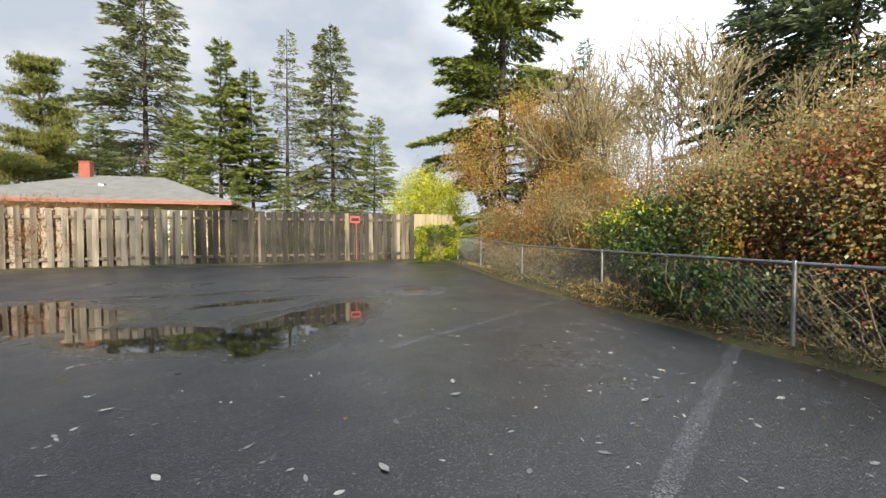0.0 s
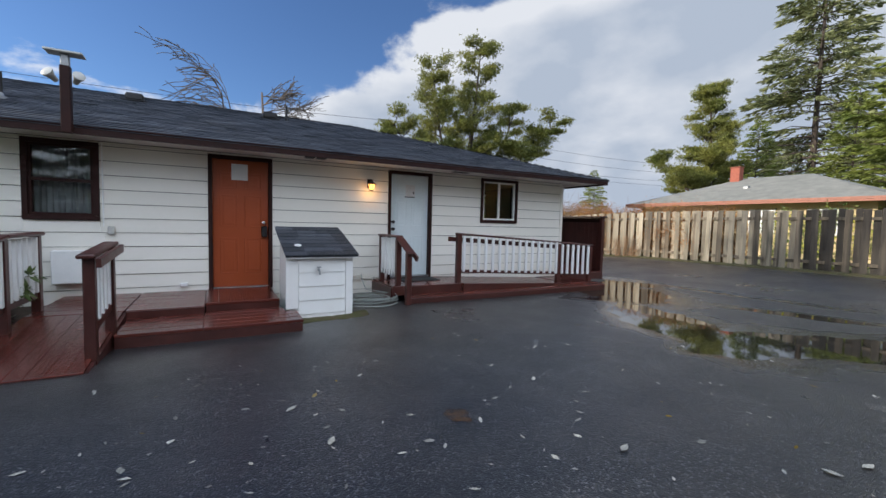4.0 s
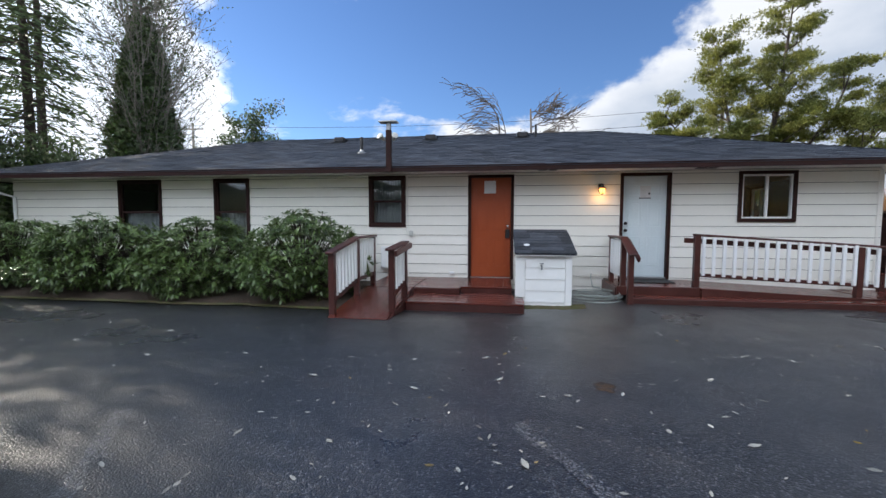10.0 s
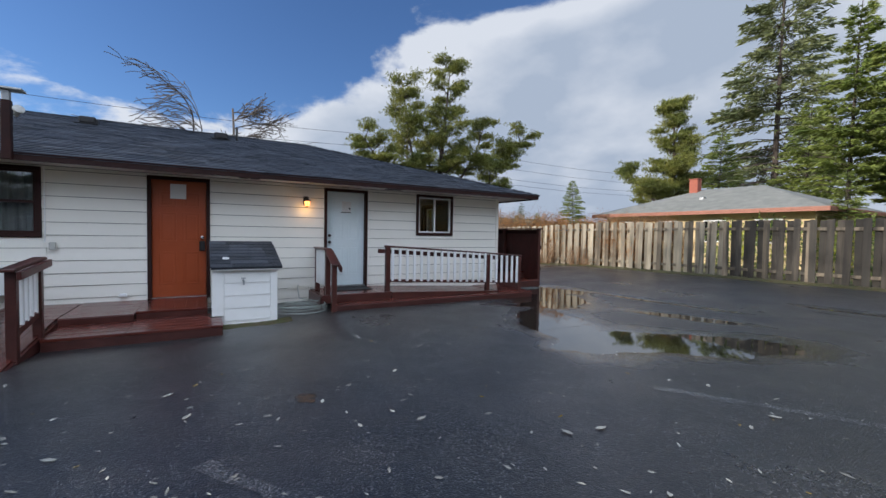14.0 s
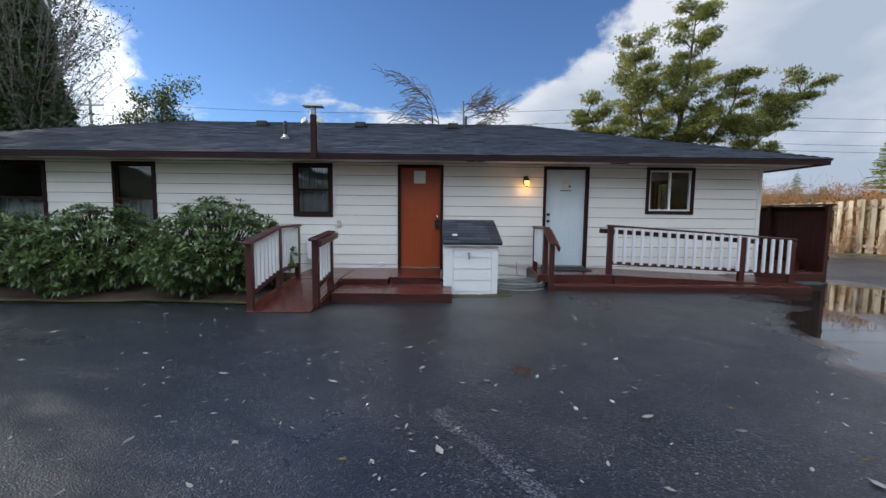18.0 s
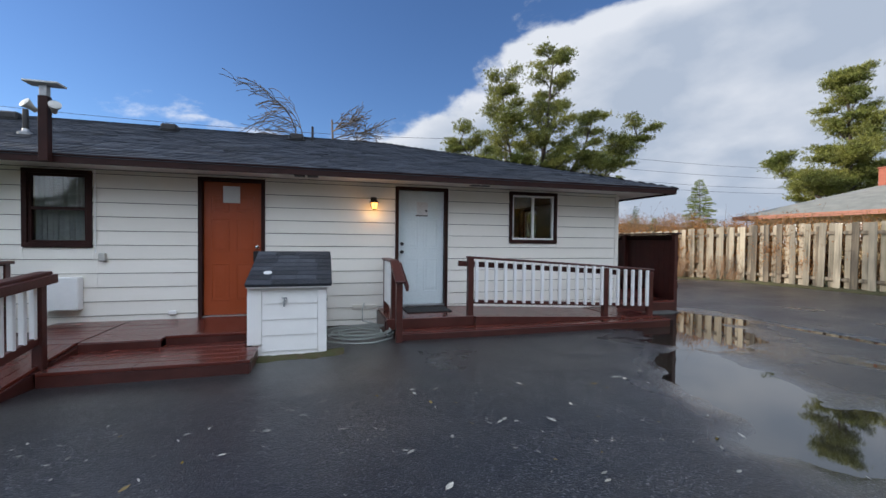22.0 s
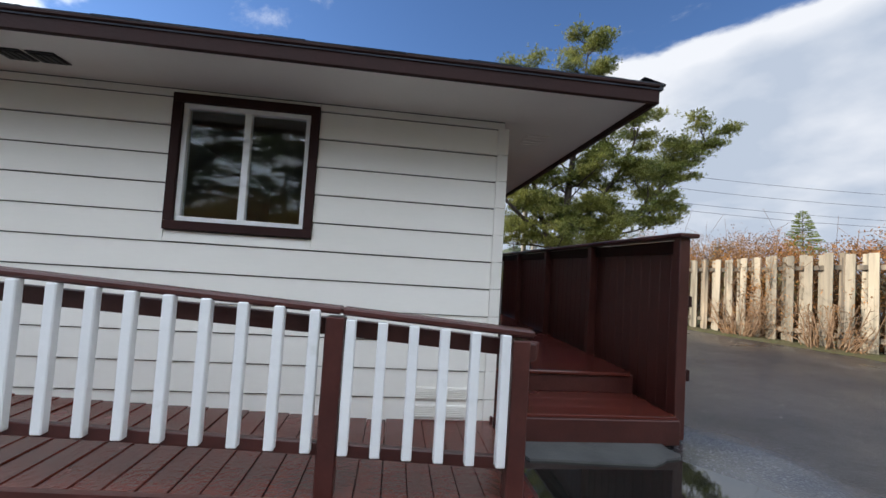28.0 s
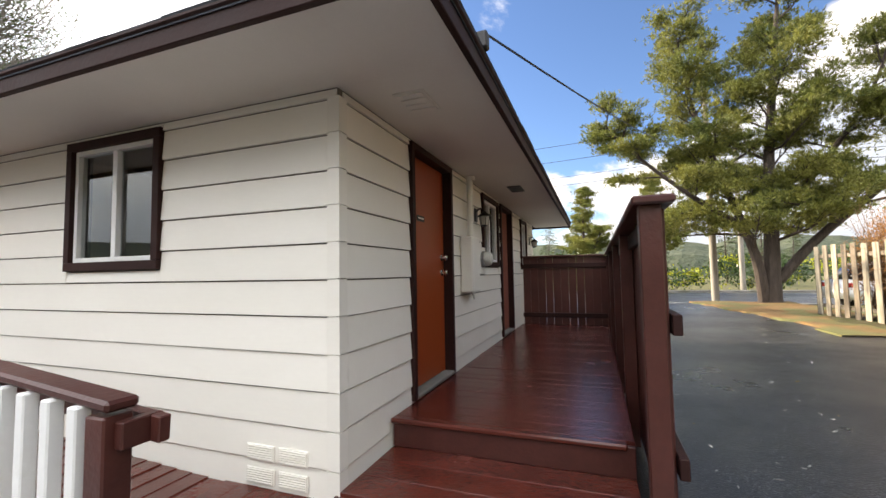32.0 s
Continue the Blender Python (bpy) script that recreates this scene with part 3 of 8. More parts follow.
# ---- mesh helpers ----
class MB:
    """Collects vertices and faces of one mesh."""

    def __init__(self):
        self.v, self.f = [], []

    def add(self, verts, faces):
        n = len(self.v)
        self.v += [tuple(p) for p in verts]
        self.f += [tuple(n + i for i in f) for f in faces]
        return self

    def box(self, x0, x1, y0, y1, z0, z1, m=None):
        vs = [Vector((x, y, z)) for x in (x0, x1) for y in (y0, y1) for z in (z0, z1)]
        if m:
            vs = [m @ p for p in vs]
        return self.add(vs, [(0, 1, 3, 2), (4, 6, 7, 5), (0, 4, 5, 1), (2, 3, 7, 6), (0, 2, 6, 4), (1, 5, 7, 3)])

    def cbox(self, x0, x1, y0, y1, z0, z1, c=0.004, m=None):
        """A box with chamfered edges."""
        lo, hi = (x0, y0, z0), (x1, y1, z1)
        vs, at = [], {}
        for s in [(a, b, d) for a in (0, 1) for b in (0, 1) for d in (0, 1)]:
            for k in range(3):
                at[s, k] = len(vs)
                vs.append(Vector([(hi[i] - (c if i != k else 0)) if s[i] else (lo[i] + (c if i != k else 0)) for i in range(3)]))
        fs = []
        for k in range(3):
            i, j = (k + 1) % 3, (k + 2) % 3
            for e in (0, 1):
                loop = []
                for a, b in ((0, 0), (1, 0), (1, 1), (0, 1)):
                    s = [0, 0, 0]
                    s[k], s[i], s[j] = e, a, b
                    loop.append(at[tuple(s), k])
                fs.append(tuple(loop if e else loop[::-1]))
            for a in (0, 1):
                for b in (0, 1):
                    s0, s1 = [0, 0, 0], [0, 0, 0]
                    s0[i], s0[j], s1[i], s1[j] = a, b, a, b
                    s1[k] = 1
                    s0, s1 = tuple(s0), tuple(s1)
                    q = (at[s0, i], at[s1, i], at[s1, j], at[s0, j])
                    fs.append(q if a != b else q[::-1])
        for s in [(a, b, d) for a in (0, 1) for b in (0, 1) for d in (0, 1)]:
            q = (at[s, 0], at[s, 1], at[s, 2])
            fs.append(q if sum(s) % 2 else q[::-1])
        if m:
            vs = [m @ p for p in vs]
        return self.add(vs, fs)

    def tube(self, pts, radii, sides=8, cap=True):
        pts = [Vector(p) for p in pts]
        if not isinstance(radii, (list, tuple)):
            radii = [radii] * len(pts)
        rings, side = [], None
        for i, p in enumerate(pts):
            d = (pts[min(i + 1, len(pts) - 1)] - pts[max(i - 1, 0)]).normalized()
            if side is None:
                side = d.orthogonal().normalized()
            side = (side - d * side.dot(d)).normalized()
            up = d.cross(side)
            rings.append([p + (side * math.cos(2 * math.pi * k / sides) + up * math.sin(2 * math.pi * k / sides)) * radii[i] for k in range(sides)])
        n = len(pts)
        fs = [(i * sides + k, i * sides + (k + 1) % sides, (i + 1) * sides + (k + 1) % sides, (i + 1) * sides + k) for i in range(n - 1) for k in range(sides)]
        if cap:
            fs += [tuple(range(sides))[::-1], tuple((n - 1) * sides + k for k in range(sides))]
        return self.add([q for r in rings for q in r], fs)

    def lathe(self, prof, m=None, sides=24):
        """prof: (radius, height) pairs round local z."""
        vs = [Vector((r * math.cos(2 * math.pi * k / sides), r * math.sin(2 * math.pi * k / sides), h)) for r, h in prof for k in range(sides)]
        if m:
            vs = [m @ p for p in vs]
        fs = [(i * sides + k, i * sides + (k + 1) % sides, (i + 1) * sides + (k + 1) % sides, (i + 1) * sides + k) for i in range(len(prof) - 1) for k in range(sides)]
        return self.add(vs, fs)

    def prism(self, poly, axis, a, b, m=None):
        """A polygon of two coordinates pushed along an axis from a to b."""
        def put(p, t):
            q = list(p)
            q.insert(axis, t)
            return Vector(q)
        n = len(poly)
        vs = [put(p, a) for p in poly] + [put(p, b) for p in poly]
        if m:
            vs = [m @ p for p in vs]
        fs = [tuple(range(n))[::-1], tuple(range(n, 2 * n))] + [(i, (i + 1) % n, n + (i + 1) % n, n + i) for i in range(n)]
        return self.add(vs, fs)

    def mesh(self, name, smooth=False, fix=True):
        me = bpy.data.meshes.new(name)
        me.from_pydata(self.v, [], self.f)
        if fix and len(self.f) < 4000:
            bm = bmesh.new()
            bm.from_mesh(me)
            bmesh.ops.recalc_face_normals(bm, faces=bm.faces)
            bm.to_mesh(me)
            bm.free()
        if smooth:
            me.polygons.foreach_set("use_smooth", [True] * len(me.polygons))
            me.set_sharp_from_angle(angle=radians(40))
        me.update()
        return me


def thing(name, label, category, group="", kind="", at=(0, 0, 0), rz=0):
    ob = tagged(new(name), label, category, group, kind)
    ob.empty_display_size = 0.1
    ob.matrix_world = pose(*at, 0, 0, rz)
    return ob


def part(name, mb, material, parent=None, label="", smooth=False, fix=True):
    """Links a mesh as one object under a thing or part; its coordinates are the parent's own."""
    me = mb if isinstance(mb, bpy.types.Mesh) else mb.mesh(name, smooth, fix)
    if not me.materials:
        me.materials.append(M[material])
    ob = new(name, me)
    if parent:
        ob.parent = parent
    if label:
        ob["label"] = label
    return ob


CACHE = {}


def board(name, dims, m, material, parent, c=0.004):
    """A chamfered board centred on its pose; boards of one size share a mesh."""
    key = (round(dims[0], 3), round(dims[1], 3), round(dims[2], 3), material, c)
    if key not in CACHE:
        dx, dy, dz = (d / 2 for d in key[:3])
        CACHE[key] = MB().cbox(-dx, dx, -dy, dy, -dz, dz, min(c, 0.3 * min(key[:3]))).mesh(name)
        CACHE[key].materials.append(M[material])
    ob = new(name, CACHE[key])
    ob.parent = parent
    ob.matrix_basis = m
    return ob


def span(name, a, b, w, h, material, parent, c=0.004):
    """A board of width w and height h from a to b, kept upright."""
    a, b = Vector(a), Vector(b)
    d = b - a
    x = d.normalized()
    y = Vector((0, 0, 1)).cross(x)
    y = y.normalized() if y.length > 1e-4 else Vector((0, 1, 0))
    z = x.cross(y)
    m = Matrix((x, y, z)).transposed().to_4x4()
    m.translation = (a + b) / 2
    return board(name, (d.length, w, h), m, material, parent, c)


def cut_rects(a0, a1, b0, b1, holes):
    """The rectangle less its holes (a0, a1, b0, b1), as upright strips."""
    cuts = sorted({a0, a1, *(min(max(h[i], a0), a1) for h in holes for i in (0, 1))})
    out = []
    for l, r in zip(cuts, cuts[1:]):
        if r - l < 1e-4:
            continue
        free = [(b0, b1)]
        for h in holes:
            if h[0] <= l + 1e-5 and h[1] >= r - 1e-5:
                free = [q for s, e in free for q in ((s, min(e, h[2])), (max(s, h[3]), e)) if q[1] - q[0] > 1e-3]
        out += [(l, r, s, e) for s, e in free]
    # join neighbours of one height
    joined = []
    for q in out:
        for k, p in enumerate(joined):
            if abs(p[1] - q[0]) < 1e-5 and abs(p[2] - q[2]) < 1e-4 and abs(p[3] - q[3]) < 1e-4:
                joined[k] = (p[0], q[1], p[2], p[3])
                break
        else:
            joined.append(q)
    return joined


# ---- ground ----
def fence_y(x):
    return 16.35 + 0.075 * (x - 4.4)


POOLS = ((-3.4, 7.95, 1.55, 0.95, -40), (-1.3, 6.3, 1.35, 0.6, -30), (0.05, 6.0, 0.72, 0.8, 0), (0.6, 6.95, 1.35, 0.62, 60), (-4.35, 9.3, 0.95, 0.6, 0), (-0.55, 8.7, 0.9, 0.22, 20), (-2.2, 9.9, 1.5, 0.14, 4), (0.7, 11.9, 0.8, 0.14, 0))


def hollow(x, y):
    """How deep inside a hollow a place lies: over 0 inside, falling off outside."""
    p = -1.0
    for cx, cy, rx, ry, turn in POOLS:
        if abs(x - cx) < 2.8 and abs(y - cy) < 2.8:
            c, t = math.cos(radians(turn)), math.sin(radians(turn))
            u, v = ((x - cx) * c + (y - cy) * t) / rx, (-(x - cx) * t + (y - cy) * c) / ry
            p = max(p, 1 - math.sqrt(u * u + v * v))
    return p + 0.32 * noise.noise((x * 1.1, y * 1.1, 0)) + 0.24 * noise.noise((x * 3.3, y * 3.3, 2)) + 0.09 * noise.noise((x * 7.1, y * 7.1, 4))


def lie(x, y):
    """Height of the paving: nearly level, rising to the north fence, with shallow hollows that hold water."""
    s = min(max((y - 9.3) / 6.2, 0.0), 1.0)
    z = 0.20 * s * s * (3 - 2 * s) * min(max((x + 14) / 6.0, 0.3), 1.0)
    # a slight fall towards the steps
    a, b = min(max((-1.9 - x) / 1.2, 0.0), 1.0), min(max((3.1 - y) / 1.3, 0.0), 1.0)
    z -= 0.06 * a * a * (3 - 2 * a) * b * b * (3 - 2 * b)
    pool = min(max(hollow(x, y) + 0.25, 0), 0.7) * 0.05
    return z + 0.006 * noise.noise((x * 0.5, y * 0.5, 5)) - pool + 0.013


def ground():
    mb = MB()
    n, far = 40, 900.0
    ring = [0, 30, 60, 120, 300, far]
    # big sheet of rough ground to the horizon
    vs, fs = [(0, 0, -0.06)], []
    for r in ring[1:]:
        vs += [(r * math.cos(2 * math.pi * k / n) - 6, r * math.sin(2 * math.pi * k / n), -0.06) for k in range(n)]
    fs += [(0, 1 + k, 1 + (k + 1) % n) for k in range(n)]
    for i in range(len(ring) - 2):
        o = 1 + i * n
        fs += [(o + k, o + n + k, o + n + (k + 1) % n, o + (k + 1) % n) for k in range(n)]
    mb.add(vs, fs)
    tagged(part("ground", mb, "grass"), "rough winter grass and earth around the lot", "ground", kind="structure")
    # paved lot
    x0, x1, y0, y1, step = -21.5, 5.45, -13.0, 16.8, 0.14
    nx, ny = int((x1 - x0) / step) + 1, int((y1 - y0) / step) + 1
    vs, fs = [], []
    for j in range(ny + 1):
        y = y0 + j * step
        for i in range(nx + 1):
            x = min(x0 + i * step, x1 + 0.08 * noise.noise((y * 0.9, 3, 1)))
            yy = min(y, fence_y(x) - 0.45 + 0.12 * noise.noise((x * 0.8, 7, 1)))
            vs.append((x, yy, lie(x, yy)))
    w = nx + 1
    for j in range(ny):
        for i in range(nx):
            x, y = x0 + i * step, y0 + j * step
            if -12.3 < x < -5.4 and -10.6 < y < 7.4:
                continue
            fs.append((j * w + i, j * w + i + 1, (j + 1) * w + i + 1, (j + 1) * w + i))
    mb = MB()
    mb.add(vs, fs)
    lot = part("pavement", mb, "asphalt", smooth=True, fix=False)
    film = lot.data.attributes.new("film", "FLOAT", "POINT")
    film.data.foreach_set("value", [min(max(1.0 + 1.5 * hollow(x, y), 0.0), 1.0) ** 1.3 for x, y, z in vs])
    tagged(lot, "old wet dark asphalt parking lot strewn with leaves", "parking lot", kind="structure")
    # water standing in the hollows
    for k, (cx, cy, rx, ry, turn) in enumerate(POOLS):
        s = min(max((cy - 9.3) / 6.2, 0.0), 1.0)
        level = -0.001 if k == 0 else 0.20 * s * s * (3 - 2 * s) - 0.010
        if 0 < k < 5:
            continue
        mb = MB()
        c = (-1.75, 7.2, 3.9, 3.1) if k == 0 else (cx, cy, rx + 0.2, rx * 0.5 + 0.2)
        m = 28
        mb.add([(c[0] + c[2] * math.cos(2 * math.pi * i / m), c[1] + c[3] * math.sin(2 * math.pi * i / m), level) for i in range(m)], [tuple(range(m))])
        tagged(part("water", mb, "water"), "still rain puddle mirroring trees and sky on the asphalt", "puddle", "puddles", "structure")
    # worn parking lines, all along one slant
    u, nrm = Vector((0.848, 0.53)), Vector((-0.53, 0.848))
    for c, s0, s1 in ((-1.95, 0.0, 3.4), (0.56, 1.3, 6.6), (3.4, 3.7, 8.4)):
        mb = MB()
        k = int((s1 - s0) / 0.25)
        pts = []
        for i in range(k + 1):
            s = s0 + (s1 - s0) * i / k
            for side in (-0.055, 0.055):
                q = u * s + nrm * (c + side + 0.035 * noise.noise((s * 4, c, side * 20)))
                pts.append((q.x, q.y, lie(q.x, q.y) + 0.002))
        mb.add(pts, [(2 * i, 2 * i + 1, 2 * i + 3, 2 * i + 2) for i in range(k)])
        tagged(part("parking_line", mb, "line"), "faded white parking line worn into the asphalt", "road marking", "parking lines", "structure")


ground()


# ---- the clinic-like bungalow ----
WX, YL, YR, WXB = -5.05, -10.98, 7.86, -12.6   # front wall, left and right ends, back wall
SOF, ROW0, ROW = 2.40, 0.09, 0.2045
house = thing("house", "long low cream bungalow with brown trim and dark shingle roof", "house")

FRONT_HOLES = {  # y0, y1, z0, z1
    "w1": (-8.0, -6.85, 0.85, 2.36), "w2": (-5.5, -4.62, 0.85, 2.36), "w3": (-1.82, -1.01, 1.28, 2.37),
    "od": (0.33, 1.27, 0.20, 2.36), "wd": (3.345, 4.285, 0.27, 2.355), "w4": (5.48, 6.48, 1.40, 2.36)}
END_HOLES = {"ed": (-6.92, -5.97, 0.39, 2.37), "ew": (-9.0, -8.1, 1.42, 2.35), "ed2": (-10.02, -9.14, 0.39, 2.37), "ew2": (-11.6, -10.9, 1.4, 2.35)}


def wall(name, along, face, a0, a1, holes, inward, boards, reach=0.0):
    """A wall of real thickness with its openings, clad in lapped boards. along: 1 if it runs along y, 0 along x."""
    mb = MB()
    t0, t1 = sorted((face, face + inward * 0.14))
    for l, r, s, e in cut_rects(a0, a1, -0.03, SOF, holes):
        if along:
            mb.box(t0, t1, l, r, s, e)
        else:
            mb.box(l, r, t0, t1, s, e)
    w = part(name, mb, "backing", house, "cream lapped board siding")
    if not boards:
        w.data.materials[0] = M["siding"]
        return w
    k = 0
    while ROW0 + ROW * (k - 1) < SOF:
        z0 = ROW0 + ROW * (k - 1)
        z1 = min(z0 + ROW, SOF)
        z0 = max(z0, 0.0)
        k += 1
        if z1 - z0 < 0.03:
            continue
        for l, r, s, e in cut_rects(a0, a1 + reach, z0, z1, holes):
            # long runs are butted from shorter boards
            cuts = [l]
            while r - cuts[-1] > 4.6:
                cuts.append(cuts[-1] + 3.66)
            cuts.append(r)
            for p, q in zip(cuts, cuts[1:]):
                out = -inward
                dz = 0.004 * random.random()
                # slot above each board bares the dark backing as the lap's shadow line
                prof = [(face + out * 0.001, s), (face + out * 0.019, s - 0.003 + dz), (face + out * 0.020, s + 0.003), (face + out * 0.006, e - 0.009), (face + out * 0.001, e - 0.009)]
                mb = MB()
                if along:
                    mb.prism(prof, 1, p + 0.0015, q - 0.0015)
                else:
                    mb.prism([(f, z) for f, z in prof], 0, p + 0.0015, q - 0.0015)
                part("siding_board", mb, "siding", w)
    return w


F_HOLES, E_HOLES = list(FRONT_HOLES.values()), list(END_HOLES.values())
wall("wall_front", 1, WX, YL, YR, F_HOLES, -1, True)
wall("wall_end", 0, YR, WXB, WX - 0.14, E_HOLES, -1, True, 0.095)
wall("wall_far_end", 0, YL, WXB, WX - 0.14, [], 1, False)
wall("wall_back", 1, WXB, YL, YR, [], 1, False)

# corner boards
for k in range(12):
    z0, z1 = max(ROW0 + ROW * (k - 1), 0.0), min(ROW0 + ROW * k, SOF)
    mb = MB()
    mb.prism([(WX - 0.05, YR + 0.001), (WX + 0.001, YR + 0.001), (WX + 0.001, YR - 0.05), (WX + 0.028, YR - 0.05), (WX + 0.03, YR + 0.03), (WX - 0.05, YR + 0.028)], 2, z0 + 0.004, z1 - 0.001)
    part("corner_piece", mb, "siding", house, "bent cream corner cap")

# foundation
mb = MB()
mb.box(WX - 0.12, WX - 0.004, YL, YR, -0.1, 0.05)
mb.box(WXB, WX - 0.12, YR - 0.12, YR - 0.004, -0.1, 0.05)
part("foundation", mb, "concrete", house, "low concrete foundation")

# rooms behind the windows
mb = MB()
mb.box(WXB + 0.15, WX - 0.15, YL + 0.15, YR - 0.15, 0.16, 0.20)
part("floor", mb, "interior", house, "dim room floor")
mb = MB()
mb.box(WXB + 0.15, WX - 0.15, YL + 0.15, YR - 0.15, SOF + 0.0, SOF + 0.03)
part("ceiling", mb, "interior", house, "dim room ceiling")
mb = MB()
mb.box(-9.2, -9.1, YL + 0.15, YR - 0.15, 0.2, SOF)
for y in (-6.2, -3.2, -0.4, 2.2, 4.9):
    mb.box(-9.1, WX - 0.15, y - 0.05, y + 0.05, 0.2, SOF)
part("partition", mb, "interior", house, "inner partition walls")


def win(hole, along, face, out, kind, frame_mat, label):
    """A window: outer trim, frame, sashes and panes. kind: 'slide' or 'hung'."""
    a0, a1, z0, z1 = hole
    w = part("window", MB().box(0, 0.001, 0, 0.001, 0, 0.001), "brown", house, label)
    w.data = bpy.data.meshes.new("window")

    def put(name, f0, f1, p, q, s, e, material, c=0.003, label=""):
        f0, f1 = sorted((face + out * f0, face + out * f1))
        mb = MB()
        if along:
            mb.cbox(f0, f1, p, q, s, e, c)
        else:
            mb.cbox(p, q, f0, f1, s, e, c)
        return part(name, mb, material, w, label)
    # the window's own mesh is its head casing; the other casings are parts
    T = 0.062
    for k, (p, q, s, e) in enumerate(((a0, a1, z1 - T, z1), (a0, a1, z0, z0 + T), (a0, a0 + T, z0 + T + 0.001, z1 - T - 0.001), (a1 - T, a1, z0 + T + 0.001, z1 - T - 0.001))):
        f0, f1 = sorted((face - out * 0.06, face + out * 0.042))
        mb = MB().cbox(f0, f1, p, q, s, e, 0.003) if along else MB().cbox(p, q, f0, f1, s, e, 0.003)
        if k:
            part("sill" if k == 1 else "casing", mb, "brown", w)
        else:
            w.data = mb.mesh("window")
            w.data.materials.append(M["brown"])
    b0, b1, y0, y1 = a0 + T, a1 - T, z0 + T, z1 - T
    F = 0.034
    for p, q, s, e in ((b0, b1, y1 - F, y1), (b0, b1, y0, y0 + F), (b0, b0 + F, y0 + F, y1 - F), (b1 - F, b1, y0 + F, y1 - F)):
        put("frame", -0.05, 0.012, p, q, s, e, frame_mat)
    if kind == "slide":
        mid = (b0 + b1) / 2
        put("mullion", -0.045, 0.006, mid - 0.024, mid + 0.024, y0 + F, y1 - F, frame_mat)
        for p, q, d in ((b0 + F, mid - 0.024, -0.02), (mid + 0.024, b1 - F, -0.03)):
            g = put("pane", d - 0.004, d, p, q, y0 + F, y1 - F, "glass", 0.001)
            g.visible_shadow = False
    else:
        mid = (y0 + y1) / 2
        put("sash_rail", -0.04, 0.004, b0 + F, b1 - F, mid - 0.022, mid + 0.022, frame_mat)
        for s, e, d in ((y0 + F, mid - 0.022, -0.03), (mid + 0.022, y1 - F, -0.018)):
            g = put("pane", d - 0.004, d, b0 + F, b1 - F, s, e, "glass", 0.001)
            g.visible_shadow = False
    return w, put


w1, _ = win(FRONT_HOLES["w1"], 1, WX, 1, "hung", "brown", "dark brown sash window")
w2, _ = win(FRONT_HOLES["w2"], 1, WX, 1, "hung", "brown", "dark brown sash window")
w3, w3put = win(FRONT_HOLES["w3"], 1, WX, 1, "hung", "brown", "small brown sash window with grey lace curtain")
w4, w4put = win(FRONT_HOLES["w4"], 1, WX, 1, "slide", "white", "white sliding window in brown trim")
we, _ = win(END_HOLES["ew"], 0, YR, 1, "slide", "white", "white sliding window in brown trim")
we2, _ = win(END_HOLES["ew2"], 0, YR, 1, "slide", "white", "white sliding window in brown trim")


def curtain(name, y0, y1, z0, z1, x, waves, parent, material, label):
    mb = MB()
    n = waves * 6
    vs = []
    for i in range(n + 1):
        y = y0 + (y1 - y0) * i / n
        d = 0.02 * math.sin(i / 6 * 2 * math.pi) + 0.006 * math.sin(i * 1.7)
        vs += [(x + d, y, z0), (x + d * 0.8, y, z1)]
    mb.add(vs, [(2 * i, 2 * i + 2, 2 * i + 3, 2 * i + 1) for i in range(n)])
    return part(name, mb, material, parent, label, smooth=True, fix=False)


curtain("curtain", -1.74, -1.09, 1.84, 2.30, WX - 0.11, 12, w3, "curtain", "grey lace curtain")
curtain("curtain", -1.74, -1.09, 1.34, 1.82, WX - 0.13, 10, w3, "curtain", "grey lace curtain")
curtain("curtain", -7.92, -6.93, 0.91, 1.58, WX - 0.13, 9, w1, "curtain", "grey curtain in the lower sash")
curtain("curtain", -5.43, -4.69, 0.91, 1.62, WX - 0.13, 8, w2, "curtain", "grey curtain in the lower sash")


